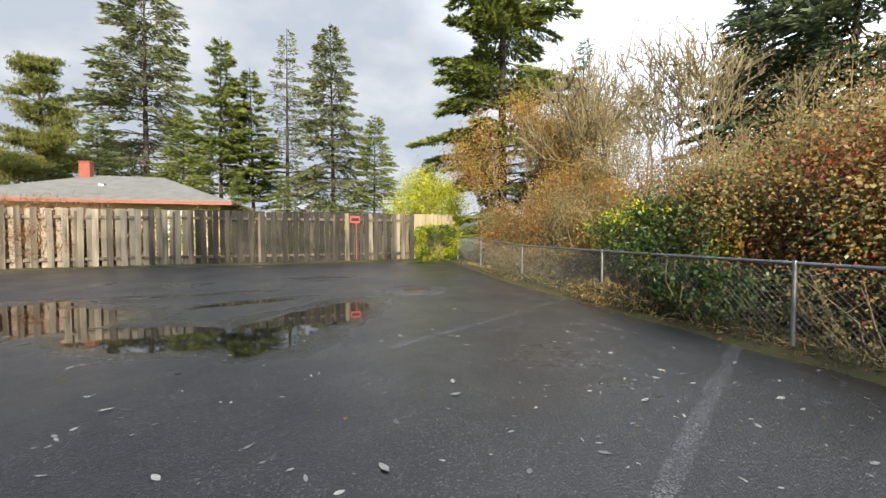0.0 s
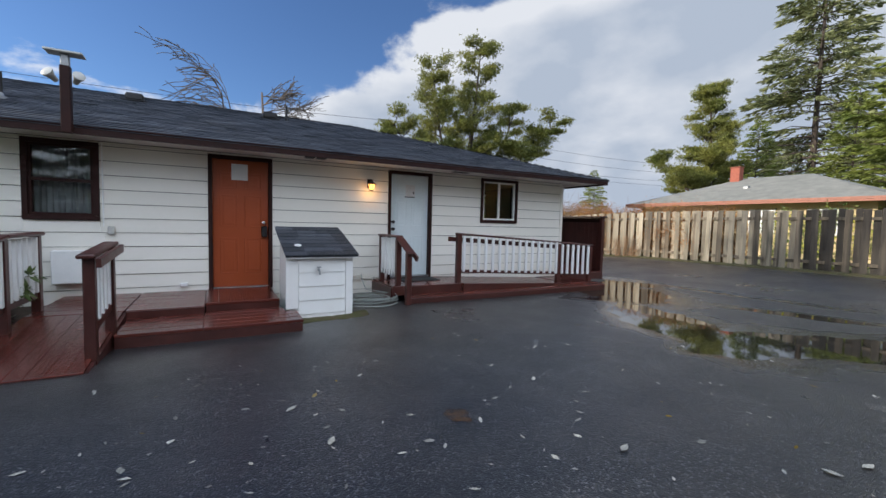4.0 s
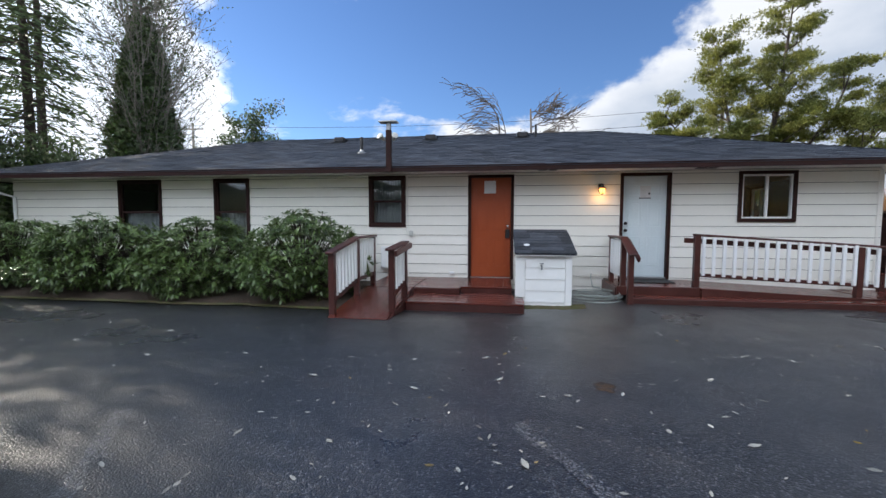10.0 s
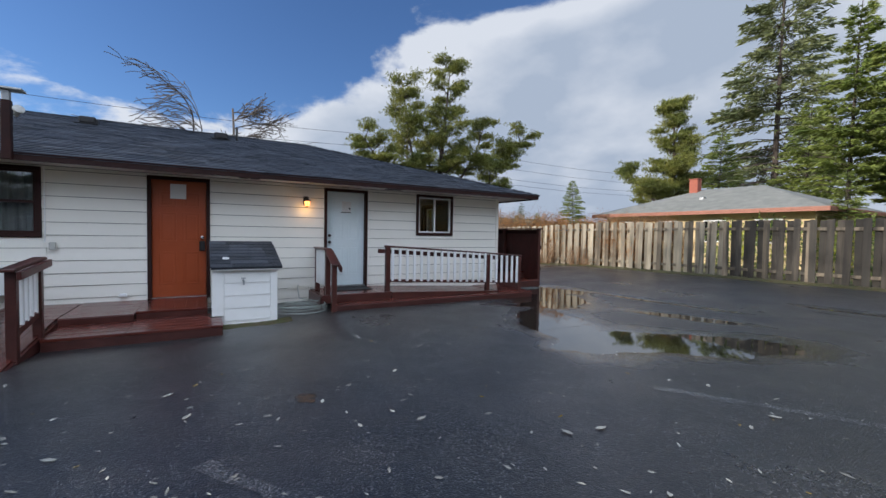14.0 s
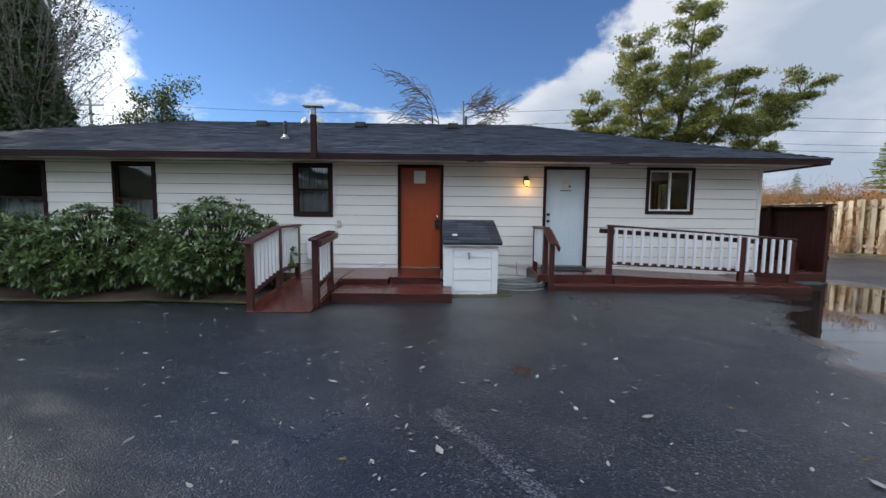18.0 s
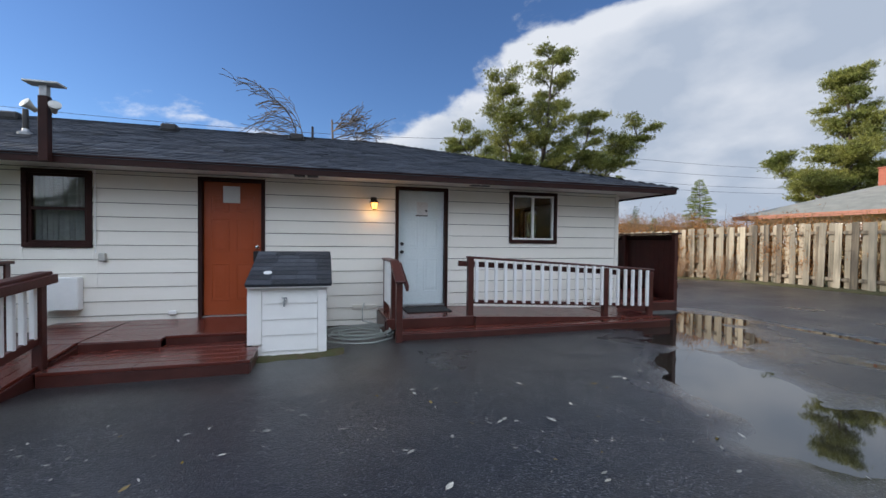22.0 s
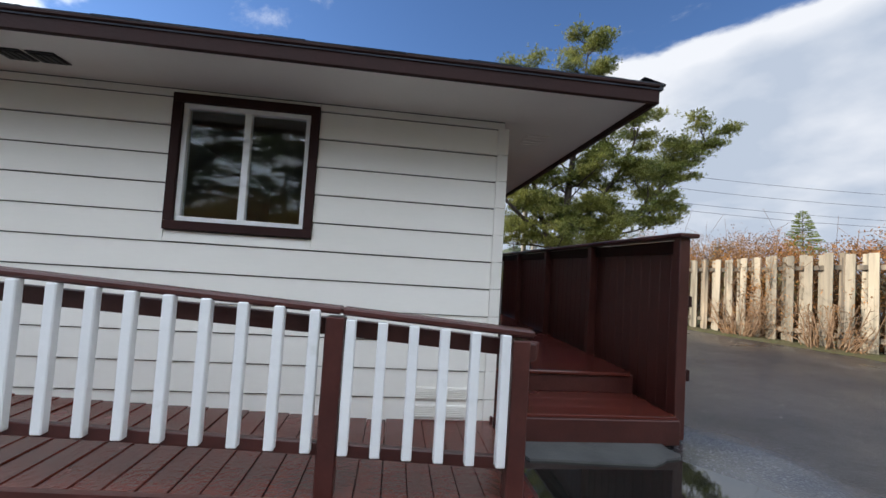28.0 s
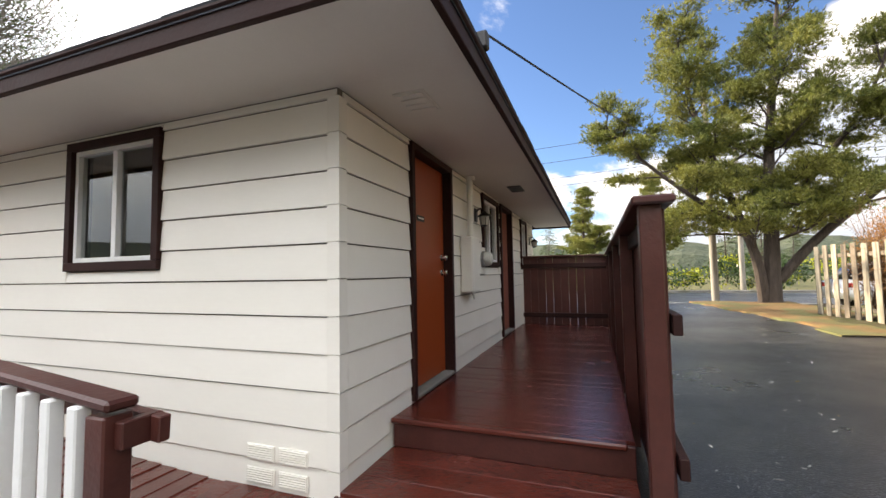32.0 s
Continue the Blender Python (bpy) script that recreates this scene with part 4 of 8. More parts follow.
def panels_door(name, hole, along, face, out, material, label, recess=0.045, trim=0.055, knob_side=1, six=True, frame_mat="brown", frame_label="dark brown door frame"):
    """A panelled door in its frame."""
    a0, a1, z0, z1 = hole
    d = part(name, MB(), material, house, label)

    def mk(f0, f1, p, q, s, e, c=0.004, mb=None):
        f0, f1 = sorted((face + out * f0, face + out * f1))
        mb = mb or MB()
        return mb.cbox(f0, f1, p, q, s, e, c) if along else mb.cbox(p, q, f0, f1, s, e, c)
    for k, (p, q, s, e) in enumerate(((a0, a0 + trim, z0, z1), (a1 - trim, a1, z0, z1), (a0 + trim, a1 - trim, z1 - trim, z1))):
        part("head_jamb" if k == 2 else "door_jamb", mk(-0.12, 0.042, p, q, s, e, 0.003), frame_mat, d, frame_label)
    b0, b1, y0, y1 = a0 + trim, a1 - trim, z0 + 0.035, z1 - trim
    # slab, stiles and rails stand proud of sunk fields
    slab = mk(-recess - 0.035, -recess, b0 + 0.003, b1 - 0.003, y0, y1 - 0.003)
    W = b1 - b0
    if six:
        st = 0.105 * W / 0.8
        cols = ((b0 + st, (b0 + b1) / 2 - st * 0.45), ((b0 + b1) / 2 + st * 0.45, b1 - st))
        rows = ((y0 + 0.22, y0 + 0.80), (y0 + 0.98, y0 + 1.50), (y0 + 1.60, y0 + 1.86))
        for p, q in cols:
            for s, e in rows:
                ring = MB()
                for (pp, qq, ss, ee) in ((p, q, e - 0.016, e), (p, q, s, s + 0.016), (p, p + 0.016, s + 0.016, e - 0.016), (q - 0.016, q, s + 0.016, e - 0.016)):
                    mk(-recess - 0.006, -recess + 0.005, pp, qq, ss, ee, 0.004, ring)
                mk(-recess - 0.006, -recess + 0.004, p + 0.05, q - 0.05, s + 0.05, e - 0.05, 0.0039, ring)
                part("door_panel", ring, material, d)
    d.data = slab.mesh(name)
    d.data.materials.append(M[material])
    part("threshold", mk(-0.12, 0.05, a0 + trim, a1 - trim, z0 + 0.004, z0 + 0.034, 0.006), "metal" if along else "concrete", d, "pale worn threshold")
    kx = (b1 - 0.07) if knob_side > 0 else (b0 + 0.07)
    return d, kx, y0


def round_knob(parent, pos, axis, material, label, name="door_knob", r=0.028):
    """A turned knob standing out along an axis."""
    m = Matrix.Translation(pos) @ (pose(0, 0, 0, 0, 90, 0) if axis == "x" else pose(0, 0, 0, -90, 0, 0))
    mb = MB().lathe([(0.0, 0.0), (r * 1.15, 0.0), (r * 1.1, 0.008), (r * 0.45, 0.014), (r * 0.45, 0.030), (r * 0.9, 0.038), (r, 0.052), (r * 0.75, 0.064), (0.0, 0.068)], m, 16)
    return part(name, mb, material, parent, label, smooth=True)


od, kx, y0 = panels_door("door_orange", FRONT_HOLES["od"], 1, WX, 1, "orange", "closed orange-brown six-panel entrance door")
part("lock_box", MB().cbox(WX - 0.04, WX + 0.03, kx - 0.045, kx + 0.045, y0 + 0.82, y0 + 1.0, 0.012), "black", od, "black keypad lock box")
round_knob(od, (WX - 0.045, kx, y0 + 1.06), "x", "chrome", "chrome deadbolt", "deadbolt", 0.026)
part("notice", MB().cbox(WX - 0.041, WX - 0.038, 0.66, 0.90, 1.98, 2.24, 0.0004), "paper", od, "faded white paper notice taped to the door")
wd, kx, y0 = panels_door("door_pale", FRONT_HOLES["wd"], 1, WX, 1, "bluedoor", "closed pale blue six-panel door", knob_side=-1)
round_knob(wd, (WX - 0.045, kx, y0 + 0.92), "x", "dark_metal", "dark bronze knob")
round_knob(wd, (WX - 0.045, kx, y0 + 1.06), "x", "dark_metal", "dark bronze deadbolt", "deadbolt")
part("notice", MB().cbox(WX - 0.041, WX - 0.038, 3.73, 3.93, 1.86, 2.10, 0.0004), "paper", wd, "white paper notice taped to the door")
part("notice_edge", MB().box(WX - 0.0378, WX - 0.0368, 3.71, 3.93, 1.855, 1.872), "black", wd, "dark lower edge of the notice")
part("notice_mark", MB().lathe([(0.0, 0.001), (0.02, 0.0008), (0.02, 0.0)], Matrix.Translation((WX - 0.0378, 3.90, 1.95)) @ pose(0, 0, 0, 0, 90, 0), 14), "black", wd, "small round black mark")
# the notice's lines, too small to read
for k in range(8):
    part("printed_line", MB().box(WX - 0.0376, WX - 0.0370, 3.75, 3.85 - 0.012 * (k % 3), 1.895 + 0.023 * k, 1.8985 + 0.023 * k), "greypaint", wd)
ed, kx, y0 = panels_door("door_side", END_HOLES["ed"], 0, YR, 1, "orange", "closed orange-brown flush door", knob_side=-1, six=False)
round_knob(ed, (kx, YR - 0.045, y0 + 0.92), "y", "chrome", "chrome knob")
round_knob(ed, (kx, YR - 0.045, y0 + 1.06), "y", "chrome", "chrome deadbolt", "deadbolt")
part("door_sign", MB().cbox(-6.38, -6.22, YR - 0.042, YR - 0.036, 1.78, 1.83, 0.002), "black", ed, "small black sign plate")
part("sign_bar", MB().box(-6.36, -6.24, YR - 0.0355, YR - 0.0345, 1.80, 1.812), "white", ed)
ed2, kx, y0 = panels_door("door_rear", END_HOLES["ed2"], 0, YR, 1, "brick_red", "closed dull red flush door", knob_side=-1, six=False)

# ---- eaves and roof ----
EX, EYL, EYR, EXB = -4.37, -11.74, 8.66, -13.2
RX, RZ, RYL, RYR, EZ = -8.9, 3.98, -6.4, 3.66, 2.475
mb = MB()
mb.box(EX + 0.0 - 0.02, WX - 0.001, EYL + 0.02, EYR - 0.02, SOF, SOF + 0.02)
mb.box(WX - 0.002, EXB + 0.02, YR + 0.001, EYR - 0.02, SOF, SOF + 0.02)
mb.box(WX - 0.002, EXB + 0.02, EYL + 0.02, YL - 0.001, SOF, SOF + 0.02)
soffit = part("soffit", mb, "soffit", house, "cream boxed soffit")


def soffit_vent(x, y, dx, dy, dark):
    v = part("soffit_vent", MB().cbox(x - dx / 2, x + dx / 2, y - dy / 2, y + dy / 2, SOF - 0.008, SOF - 0.001, 0.002), "dark_metal" if dark else "soffit", soffit, "louvred soffit vent")
    n = 4
    for k in range(n):
        if dx > dy:
            p = x - dx / 2 + (k + 0.5) * dx / n
            part("louvre", MB().cbox(p - dx / n * 0.36, p + dx / n * 0.36, y - dy / 2 + 0.015, y + dy / 2 - 0.015, SOF - 0.016, SOF - 0.0085, 0.002), "dark_metal" if dark else "soffit", soffit)
        else:
            p = y - dy / 2 + (k + 0.5) * dy / n
            part("louvre", MB().cbox(x - dx / 2 + 0.015, x + dx / 2 - 0.015, p - dy / n * 0.40, p + dy / n * 0.40, SOF - 0.016, SOF - 0.0085, 0.002), "dark_metal" if dark else "soffit", soffit)


soffit_vent(-4.757, 4.685, 0.15, 0.16, True)
soffit_vent(-4.757, 4.875, 0.15, 0.16, True)
soffit_vent(-4.68, 1.805, 0.15, 0.16, True)
soffit_vent(-4.68, 1.995, 0.15, 0.16, True)
soffit_vent(-5.4, 8.2, 0.30, 0.2, False)
soffit_vent(-8.3, 8.28, 0.36, 0.17, True)

# fascia boards with a small gutter lip above
for a, b in (((EX, EYL), (EX, EYR)), ((EX, EYR), (EXB, EYR)), ((EXB, EYR), (EXB, EYL)), ((EXB, EYL), (EX, EYL))):
    span("fascia", (*a, 2.425), (*b, 2.425), 0.035, 0.12, "brown", house)["label"] = "dark brown fascia board"
    a2, b2 = Vector((*a, 2.468)), Vector((*b, 2.468))
    off = (b2 - a2).normalized().cross(Vector((0, 0, 1))) * 0.016
    span("drip_edge", a2 + off, b2 + off, 0.04, 0.028, "brown", house, 0.008)["label"] = "dark brown drip edge"

ROOF = {
    "front": ((EX + 0.025, EYL - 0.025), (EX + 0.025, EYR + 0.025), (RX, RYR), (RX, RYL)),
    "right": ((EX + 0.025, EYR + 0.025), (EXB - 0.06, EYR + 0.025), (RX, RYR), (RX, RYR)),
    "back": ((EXB - 0.06, EYR + 0.025), (EXB - 0.06, EYL - 0.025), (RX, RYL), (RX, RYR)),
    "left": ((EXB - 0.06, EYL - 0.025), (EX + 0.025, EYL - 0.025), (RX, RYL), (RX, RYL))}
SH_MESH = []


def roof_slope(name, quad, near):
    a, b, c, d = (Vector((*p, z)) for p, z in zip(quad, (EZ, EZ, RZ, RZ)))
    low = Vector((0, 0, -0.03))
    mb = MB()
    vs = [a, b, c, d, a + low, b + low, c + low, d + low]
    mb.add(vs, [(0, 1, 2, 3), (4, 7, 6, 5), (0, 4, 5, 1)] if (c - d).length > 0.01 else [(0, 1, 2), (4, 6, 5), (0, 4, 5, 1)])
    r = part("roof", mb, "shingle", house, "charcoal asphalt shingle roof")
    along = (b - a).normalized()
    e1 = ((c - a) - along * (c - a).dot(along))
    height = e1.length
    up = e1.normalized()
    nrm = along.cross(up)
    if nrm.z < 0:
        nrm = -nrm
    la, lb = (d - a).dot(along) / height, (c - a).dot(along)
    L0 = (b - a).length
    lr = (L0 - lb) / height
    course, rest, made = 0.142, MB(), 0
    for k in range(int(height / course) + 1):
        v = k * course
        s0, s1 = la * v, L0 - lr * v
        s = s0 - random.random() * 0.3
        while s < s1 - 0.02:
            wdt = 0.305 + random.uniform(-0.06, 0.06)
            p, q = max(s, s0), min(s + wdt - 0.004, s1)
            s += wdt
            if q - p < 0.04:
                continue
            th = 0.009 + random.random() * 0.006
            top = min(v + course * 1.05, height)
            o = a + along * p + up * (v - 0.006 - random.random() * 0.008)
            w, h = along * (q - p), up * (top - v)
            vs = [o + nrm * th, o + w + nrm * th, o + w + h + nrm * 0.002, o + h + nrm * 0.002, o, o + w]
            fs = [(0, 1, 2, 3), (4, 5, 1, 0)]
            if near and made < 300 and k < 12 and 0.5 < (a + along * p).y < 8.6:
                made += 1
                part("shingle", MB().add(vs, fs), "shingle", r, fix=False)
            else:
                rest.add(vs, fs)
    tagged(part("shingles", rest, "shingle", r, "charcoal shingles", fix=False), kind="stuff")
    return r, (a, along, up, nrm)


for key in ROOF:
    roof_slope(key, ROOF[key], key == "front")


def roof_z(x):
    return EZ + (RZ - EZ) * (EX + 0.025 - x) / (EX + 0.025 - RX)


# hip and ridge caps
caps = MB()
for p, q in (((EX + 0.025, EYR + 0.025, EZ), (RX, RYR, RZ)), ((EX + 0.025, EYL - 0.025, EZ), (RX, RYL, RZ)), ((RX, RYL, RZ), (RX, RYR, RZ)), ((EXB, EYR, EZ), (RX, RYR, RZ))):
    p, q = Vector(p), Vector(q)
    if p.z < RZ - 0.1:
        p = p.lerp(q, 0.03) - Vector((0, 0, 0.012))
    d = q - p
    n = int(d.length / 0.2)
    side = d.cross(Vector((0, 0, 1))).normalized() * 0.14
    for k in range(n):
        o, e = p + d * (k / n), p + d * ((k + 1.15) / n)
        lift, lift2 = Vector((0, 0, 0.016)), Vector((0, 0, 0.009))
        dn = Vector((0, 0, 0.034))
        caps.add([o + lift, e + lift2, e + side - dn + lift2, o + side - dn + lift, e - side - dn + lift2, o - side - dn + lift], [(0, 1, 2, 3), (0, 5, 4, 1)])
tagged(part("ridge_capping", caps, "shingle", house, "charcoal ridge cap shingles", fix=False), kind="stuff")

# roof vents and pipes
for y in (-3.7, -1.0, 1.55):
    z = roof_z(-8.1)
    v = part("roof_vent", MB().cbox(-8.28, -7.98, y - 0.15, y + 0.15, z - 0.02, z + 0.13, 0.03), "dark_metal", house, "low black roof vent")
    part("flange", MB().cbox(-8.36, -7.88, y - 0.21, y + 0.21, z - 0.05, z - 0.03, 0.004), "dark_metal", v)
z = roof_z(-6.0)
v = part("vent_pipe", MB().lathe([(0.0, 0.38), (0.035, 0.38), (0.038, 0.36), (0.038, -0.1)], pose(-6.0, -2.31, z), 12), "dark_metal", house, "black plumbing vent pipe", smooth=True)
part("flashing", MB().lathe([(0.04, 0.08), (0.05, 0.04), (0.10, 0.015), (0.10, -0.02)], pose(-6.0, -2.31, z), 16), "metal", v, smooth=True)
v = part("vent_pipe", MB().lathe([(0.0, 0.34), (0.028, 0.34), (0.03, -0.1)], pose(-8.0, 1.9, roof_z(-8.0)), 10), "dark_metal", house, "thin grey vent pipe", smooth=True)
# service mast at the eave carrying flood lights
mast = part("roof_mast", MB().cbox(EX + 0.03, EX + 0.13, -1.21, -1.11, 2.36, 3.16, 0.006), "brown", house, "brown eave mast with twin flood lights")
part("mast_cap", MB().cbox(EX - 0.02, EX + 0.18, -1.34, -0.98, 3.30, 3.325, 0.004), "greypaint", mast, "flat grey cap plate")
part("mast_neck", MB().cbox(EX + 0.04, EX + 0.12, -1.20, -1.12, 3.16, 3.30, 0.004), "metal", mast, "grey open bracket")
for s in (-1, 1):
    m = Matrix.Translation((EX + 0.14, -1.16 + s * 0.13, 3.02)) @ pose(0, 0, 0, 60, 0, 90 + s * 30)
    part("flood_light", MB().lathe([(0.0, -0.10), (0.03, -0.09), (0.035, -0.03), (0.062, 0.03), (0.064, 0.05), (0.05, 0.056), (0.0, 0.06)], m, 16), "greypaint", mast, "grey swivel flood light", smooth=True)
# downspout at the far corner
ds = part("downspout", MB().tube([(EX - 0.02, -11.55, 2.40), (EX - 0.1, -11.35, 2.22), (WX + 0.05, -10.9, 1.98), (WX + 0.06, -10.88, 0.1)], 0.04, 8), "white", house, "white downspout", smooth=True)

# electrical things on the front wall
part("outlet_box", MB().cbox(WX + 0.02, WX + 0.075, -0.92, -0.84, 1.08, 1.20, 0.01), "greypaint", house, "small grey outlet box")
part("conduit", MB().tube([(WX + 0.035, -0.97, 1.20), (WX + 0.035, -0.97, 2.38)], 0.009, 6), "white", house, "thin painted conduit")
part("utility_cabinet", MB().cbox(WX + 0.02, WX + 0.16, -1.52, -1.12, 0.40, 0.86, 0.012), "white", house, "white wall cabinet")
part("faucet_box", MB().cbox(WX + 0.02, WX + 0.06, -0.06, 0.05, 0.28, 0.34, 0.01), "white", house, "small white outlet cover")
for y, z in ((7.35, 0.33), (7.35, 0.20)):
    for dy in (0, 0.23):
        v = part("crawl_vent", MB().cbox(WX + 0.014, WX + 0.026, y + dy - 0.10, y + dy + 0.10, z - 0.045, z + 0.045, 0.003), "siding", house, "painted crawl space vent")
        for k in range(6):
            part("slat", MB().cbox(WX + 0.024, WX + 0.031, y + dy - 0.09, y + dy + 0.09, z - 0.035 + k * 0.013, z - 0.028 + k * 0.013, 0.001), "siding", v)
for dy in (0, 0.22):
    v = part("crawl_vent", MB().cbox(WX + 0.014, WX + 0.026, 2.72 + dy - 0.09, 2.72 + dy + 0.09, 0.26, 0.34, 0.003), "siding", house, "painted crawl space vent")
    for k in range(5):
        part("slat", MB().cbox(WX + 0.024, WX + 0.031, 2.72 + dy - 0.08, 2.72 + dy + 0.08, 0.27 + k * 0.013, 0.277 + k * 0.013, 0.001), "siding", v)


def wall_lantern(at, out, lit):
    """A small coach lamp: back plate, arm, hood, cage and glass."""
    x, y, z = at
    t = thing("wall_lantern", "small black coach lantern glowing amber on the wall" if lit else "black coach lantern on the end wall", "wall lamp", at=at, rz={"x": 0, "y": 90}[out])
    part("back_plate", MB().cbox(0.0, 0.016, -0.05, 0.05, -0.06, 0.10, 0.006), "dark_metal", t)
    part("arm", MB().tube([(0.01, 0, 0.06), (0.06, 0, 0.10), (0.10, 0, 0.085), (0.11, 0, 0.05)], 0.008, 8), "dark_metal", t, smooth=True)
    part("hood", MB().lathe([(0.0, 0.07), (0.015, 0.065), (0.03, 0.045), (0.082, 0.005), (0.085, -0.002), (0.05, 0.0)], pose(0.11, 0, 0), 12), "dark_metal", t, smooth=True)
    part("glass", MB().lathe([(0.0, -0.002), (0.062, -0.003), (0.042, -0.10), (0.0, -0.101)], pose(0.11, 0, 0), 6), "lamp_glass" if lit else "greypaint", t, "glowing amber glass" if lit else "clear glass")
    for k in range(6):
        a = math.pi / 3 * k
        part("bar", MB().tube([(0.11 + 0.065 * math.cos(a), 0.065 * math.sin(a), 0), (0.11 + 0.044 * math.cos(a), 0.044 * math.sin(a), -0.104)], 0.004, 5), "dark_metal", t)
    part("finial", MB().lathe([(0.0, -0.10), (0.044, -0.102), (0.03, -0.115), (0.008, -0.12), (0.0, -0.135)], pose(0.11, 0, 0), 10), "dark_metal", t, smooth=True)
    return t


wall_lantern((WX + 0.02, 2.97, 2.05), "x", True)
bulb = new("lantern_bulb", bpy.data.lights.new("lantern_bulb", "POINT"))
bulb.data.energy, bulb.data.color, bulb.data.shadow_soft_size = 1.4, (1.0, 0.55, 0.2), 0.05
bulb.matrix_world = pose(WX + 0.20, 2.97, 1.90)
wall_lantern((-7.80, YR + 0.02, 2.0), "y", False)
wall_lantern((-12.0, YR + 0.02, 1.98), "y", False)

# meter and service panel on the end wall
em = thing("electric_meter", "beige service panel with round glass electric meter", "electric meter", at=(-7.32, YR + 0.02, 1.5), rz=0)
part("panel", MB().cbox(-0.17, 0.13, 0, 0.13, -0.36, 0.22, 0.012), "siding", em, "cream service panel")
part("conduit", MB().tube([(-0.06, 0.06, 0.22), (-0.06, 0.06, 0.86)], 0.035, 10), "siding", em, "cream conduit", smooth=True)
part("conduit_elbow", MB().tube([(-0.06, 0.07, 0.84), (-0.06, 0.07, 0.885)], 0.05, 10), "siding", em)
part("meter_socket", MB().cbox(-0.60, -0.30, 0, 0.08, -0.18, 0.14, 0.01), "siding", em)
mm = Matrix.Translation((-0.46, 0.08, 0.0)) @ pose(0, 0, 0, -90, 0, 0)
part("meter_ring", MB().lathe([(0.092, 0.0), (0.092, 0.03), (0.08, 0.035), (0.0, 0.035)], mm, 20), "metal", em, smooth=True)
part("meter_dome", MB().lathe([(0.08, 0.035), (0.078, 0.09), (0.06, 0.11), (0.0, 0.114)], mm, 20), "greypaint", em, "grey glass meter dome", smooth=True)
part("drop_cable", MB().tube([(-0.05, 0.06, -0.36), (-0.07, 0.08, -0.42), (-0.14, 0.06, -0.44), (-0.2, 0.03, -0.40)], 0.011, 6), "greypaint", em)
# service drop from the eave towards the road
mb = MB()
p0, p1 = Vector((-5.12, EYR + 0.05, 2.56)), Vector((-22.9, 13.5, 6.6))
mb.tube([p0.lerp(p1, k / 24) - Vector((0, 0, 0.35 * 4 * (k / 24) * (1 - k / 24))) for k in range(25)], 0.007, 5)
tagged(part("service_cable", mb, "wire"), "black twisted service cable from eave to pole", "cable")
part("cable_bracket", MB().cbox(-5.15, -5.09, EYR + 0.0, EYR + 0.06, 2.48, 2.57, 0.008), "dark_metal", house, "black cable bracket")


# ---- decks, ramps and railings ----
def planks(parent, x0, x1, y0, y1, zf, along, w=0.137, gap=0.003, th=0.035, c=0.003):
    """Deck boards with gaps. zf(x, y): height of the top. along: the axis the boards run along."""
    lo, hi = (y0, y1) if along == 0 else (x0, x1)
    n = max(1, round((hi - lo) / (w + gap)))
    step = (hi - lo) / n
    for k in range(n):
        s = lo + step * (k + 0.5)
        a, b = ((x0, s), (x1, s)) if along == 0 else ((s, y0), (s, y1))
        j = random.uniform(-0.0015, 0.0015)
        span("plank", (*a, zf(*a) - th / 2 + j), (*b, zf(*b) - th / 2 + j), step - gap, th, "deck", parent, c)


def rail_top(name, a, b, parent, w=0.135, h=0.038):
    return span(name, a, b, w, h, "rail", parent, 0.01)


def post(parent, x, y, z0, z1, s=0.088, material="rail"):
    return board("post", (s, s, z1 - z0), pose(x, y, (z0 + z1) / 2), material, parent, 0.006)


def balusters(parent, a, b, lo, hi, n, out, w=0.047, pad=0.07):
    """White pickets between two rails that run from a to b; lo and hi: rail heights above the ends."""
    a, b = Vector(a), Vector(b)
    for k in range(n):
        f = (pad + (1 - 2 * pad) * k / max(n - 1, 1)) if n > 1 else 0.5
        p = a.lerp(b, f)
        board("baluster", (w, w, hi - lo), pose(p.x + out[0], p.y + out[1], p.z + (lo + hi) / 2), "white", parent, 0.005)


# by the orange door: platform, step and ramp
left_deck = thing("entry_deck", "wet oxblood-painted plank deck with step and ramp before the orange door", "deck")
DZ = 0.215
planks(left_deck, WX + 0.03, -3.62, -0.52, 0.30, lambda x, y: DZ, 1)
planks(left_deck, WX + 0.03, -3.75, 0.31, 1.22, lambda x, y: DZ + 0.012, 0)
STEP = lambda x, y: 0.118 - 0.015 * (x + 3.6)
planks(left_deck, -3.60, -2.85, -0.50, 0.30, STEP, 1, w=0.19)
planks(left_deck, -3.72, -2.85, 0.304, 1.255, STEP, 1, w=0.19)
planks(left_deck, -3.43, -2.85, 1.256, 1.40, STEP, 1, w=0.19)
span("step_riser", (-2.87, -0.50, -0.01), (-2.87, 1.39, -0.01), 0.03, 0.16, "rail", left_deck)
span("step_riser", (-2.89, 1.385, -0.01), (-3.42, 1.385, -0.01), 0.025, 0.16, "rail", left_deck)
span("deck_riser", (-3.77, 0.31, 0.15), (-3.77, 1.22, 0.15), 0.025, 0.12, "rail", left_deck)
span("deck_riser", (-3.63, -0.52, 0.145), (-3.63, 0.30, 0.145), 0.03, 0.12, "rail", left_deck)
planks(left_deck, WX + 0.03, -3.62, -1.42, -0.54, lambda x, y: DZ, 1)
RAMP = lambda x, y: DZ + (x + 3.60) * (0.03 - DZ) / (-1.93 + 3.60)
planks(left_deck, -3.60, -1.93, -1.42, -0.54, RAMP, 0, w=0.13)
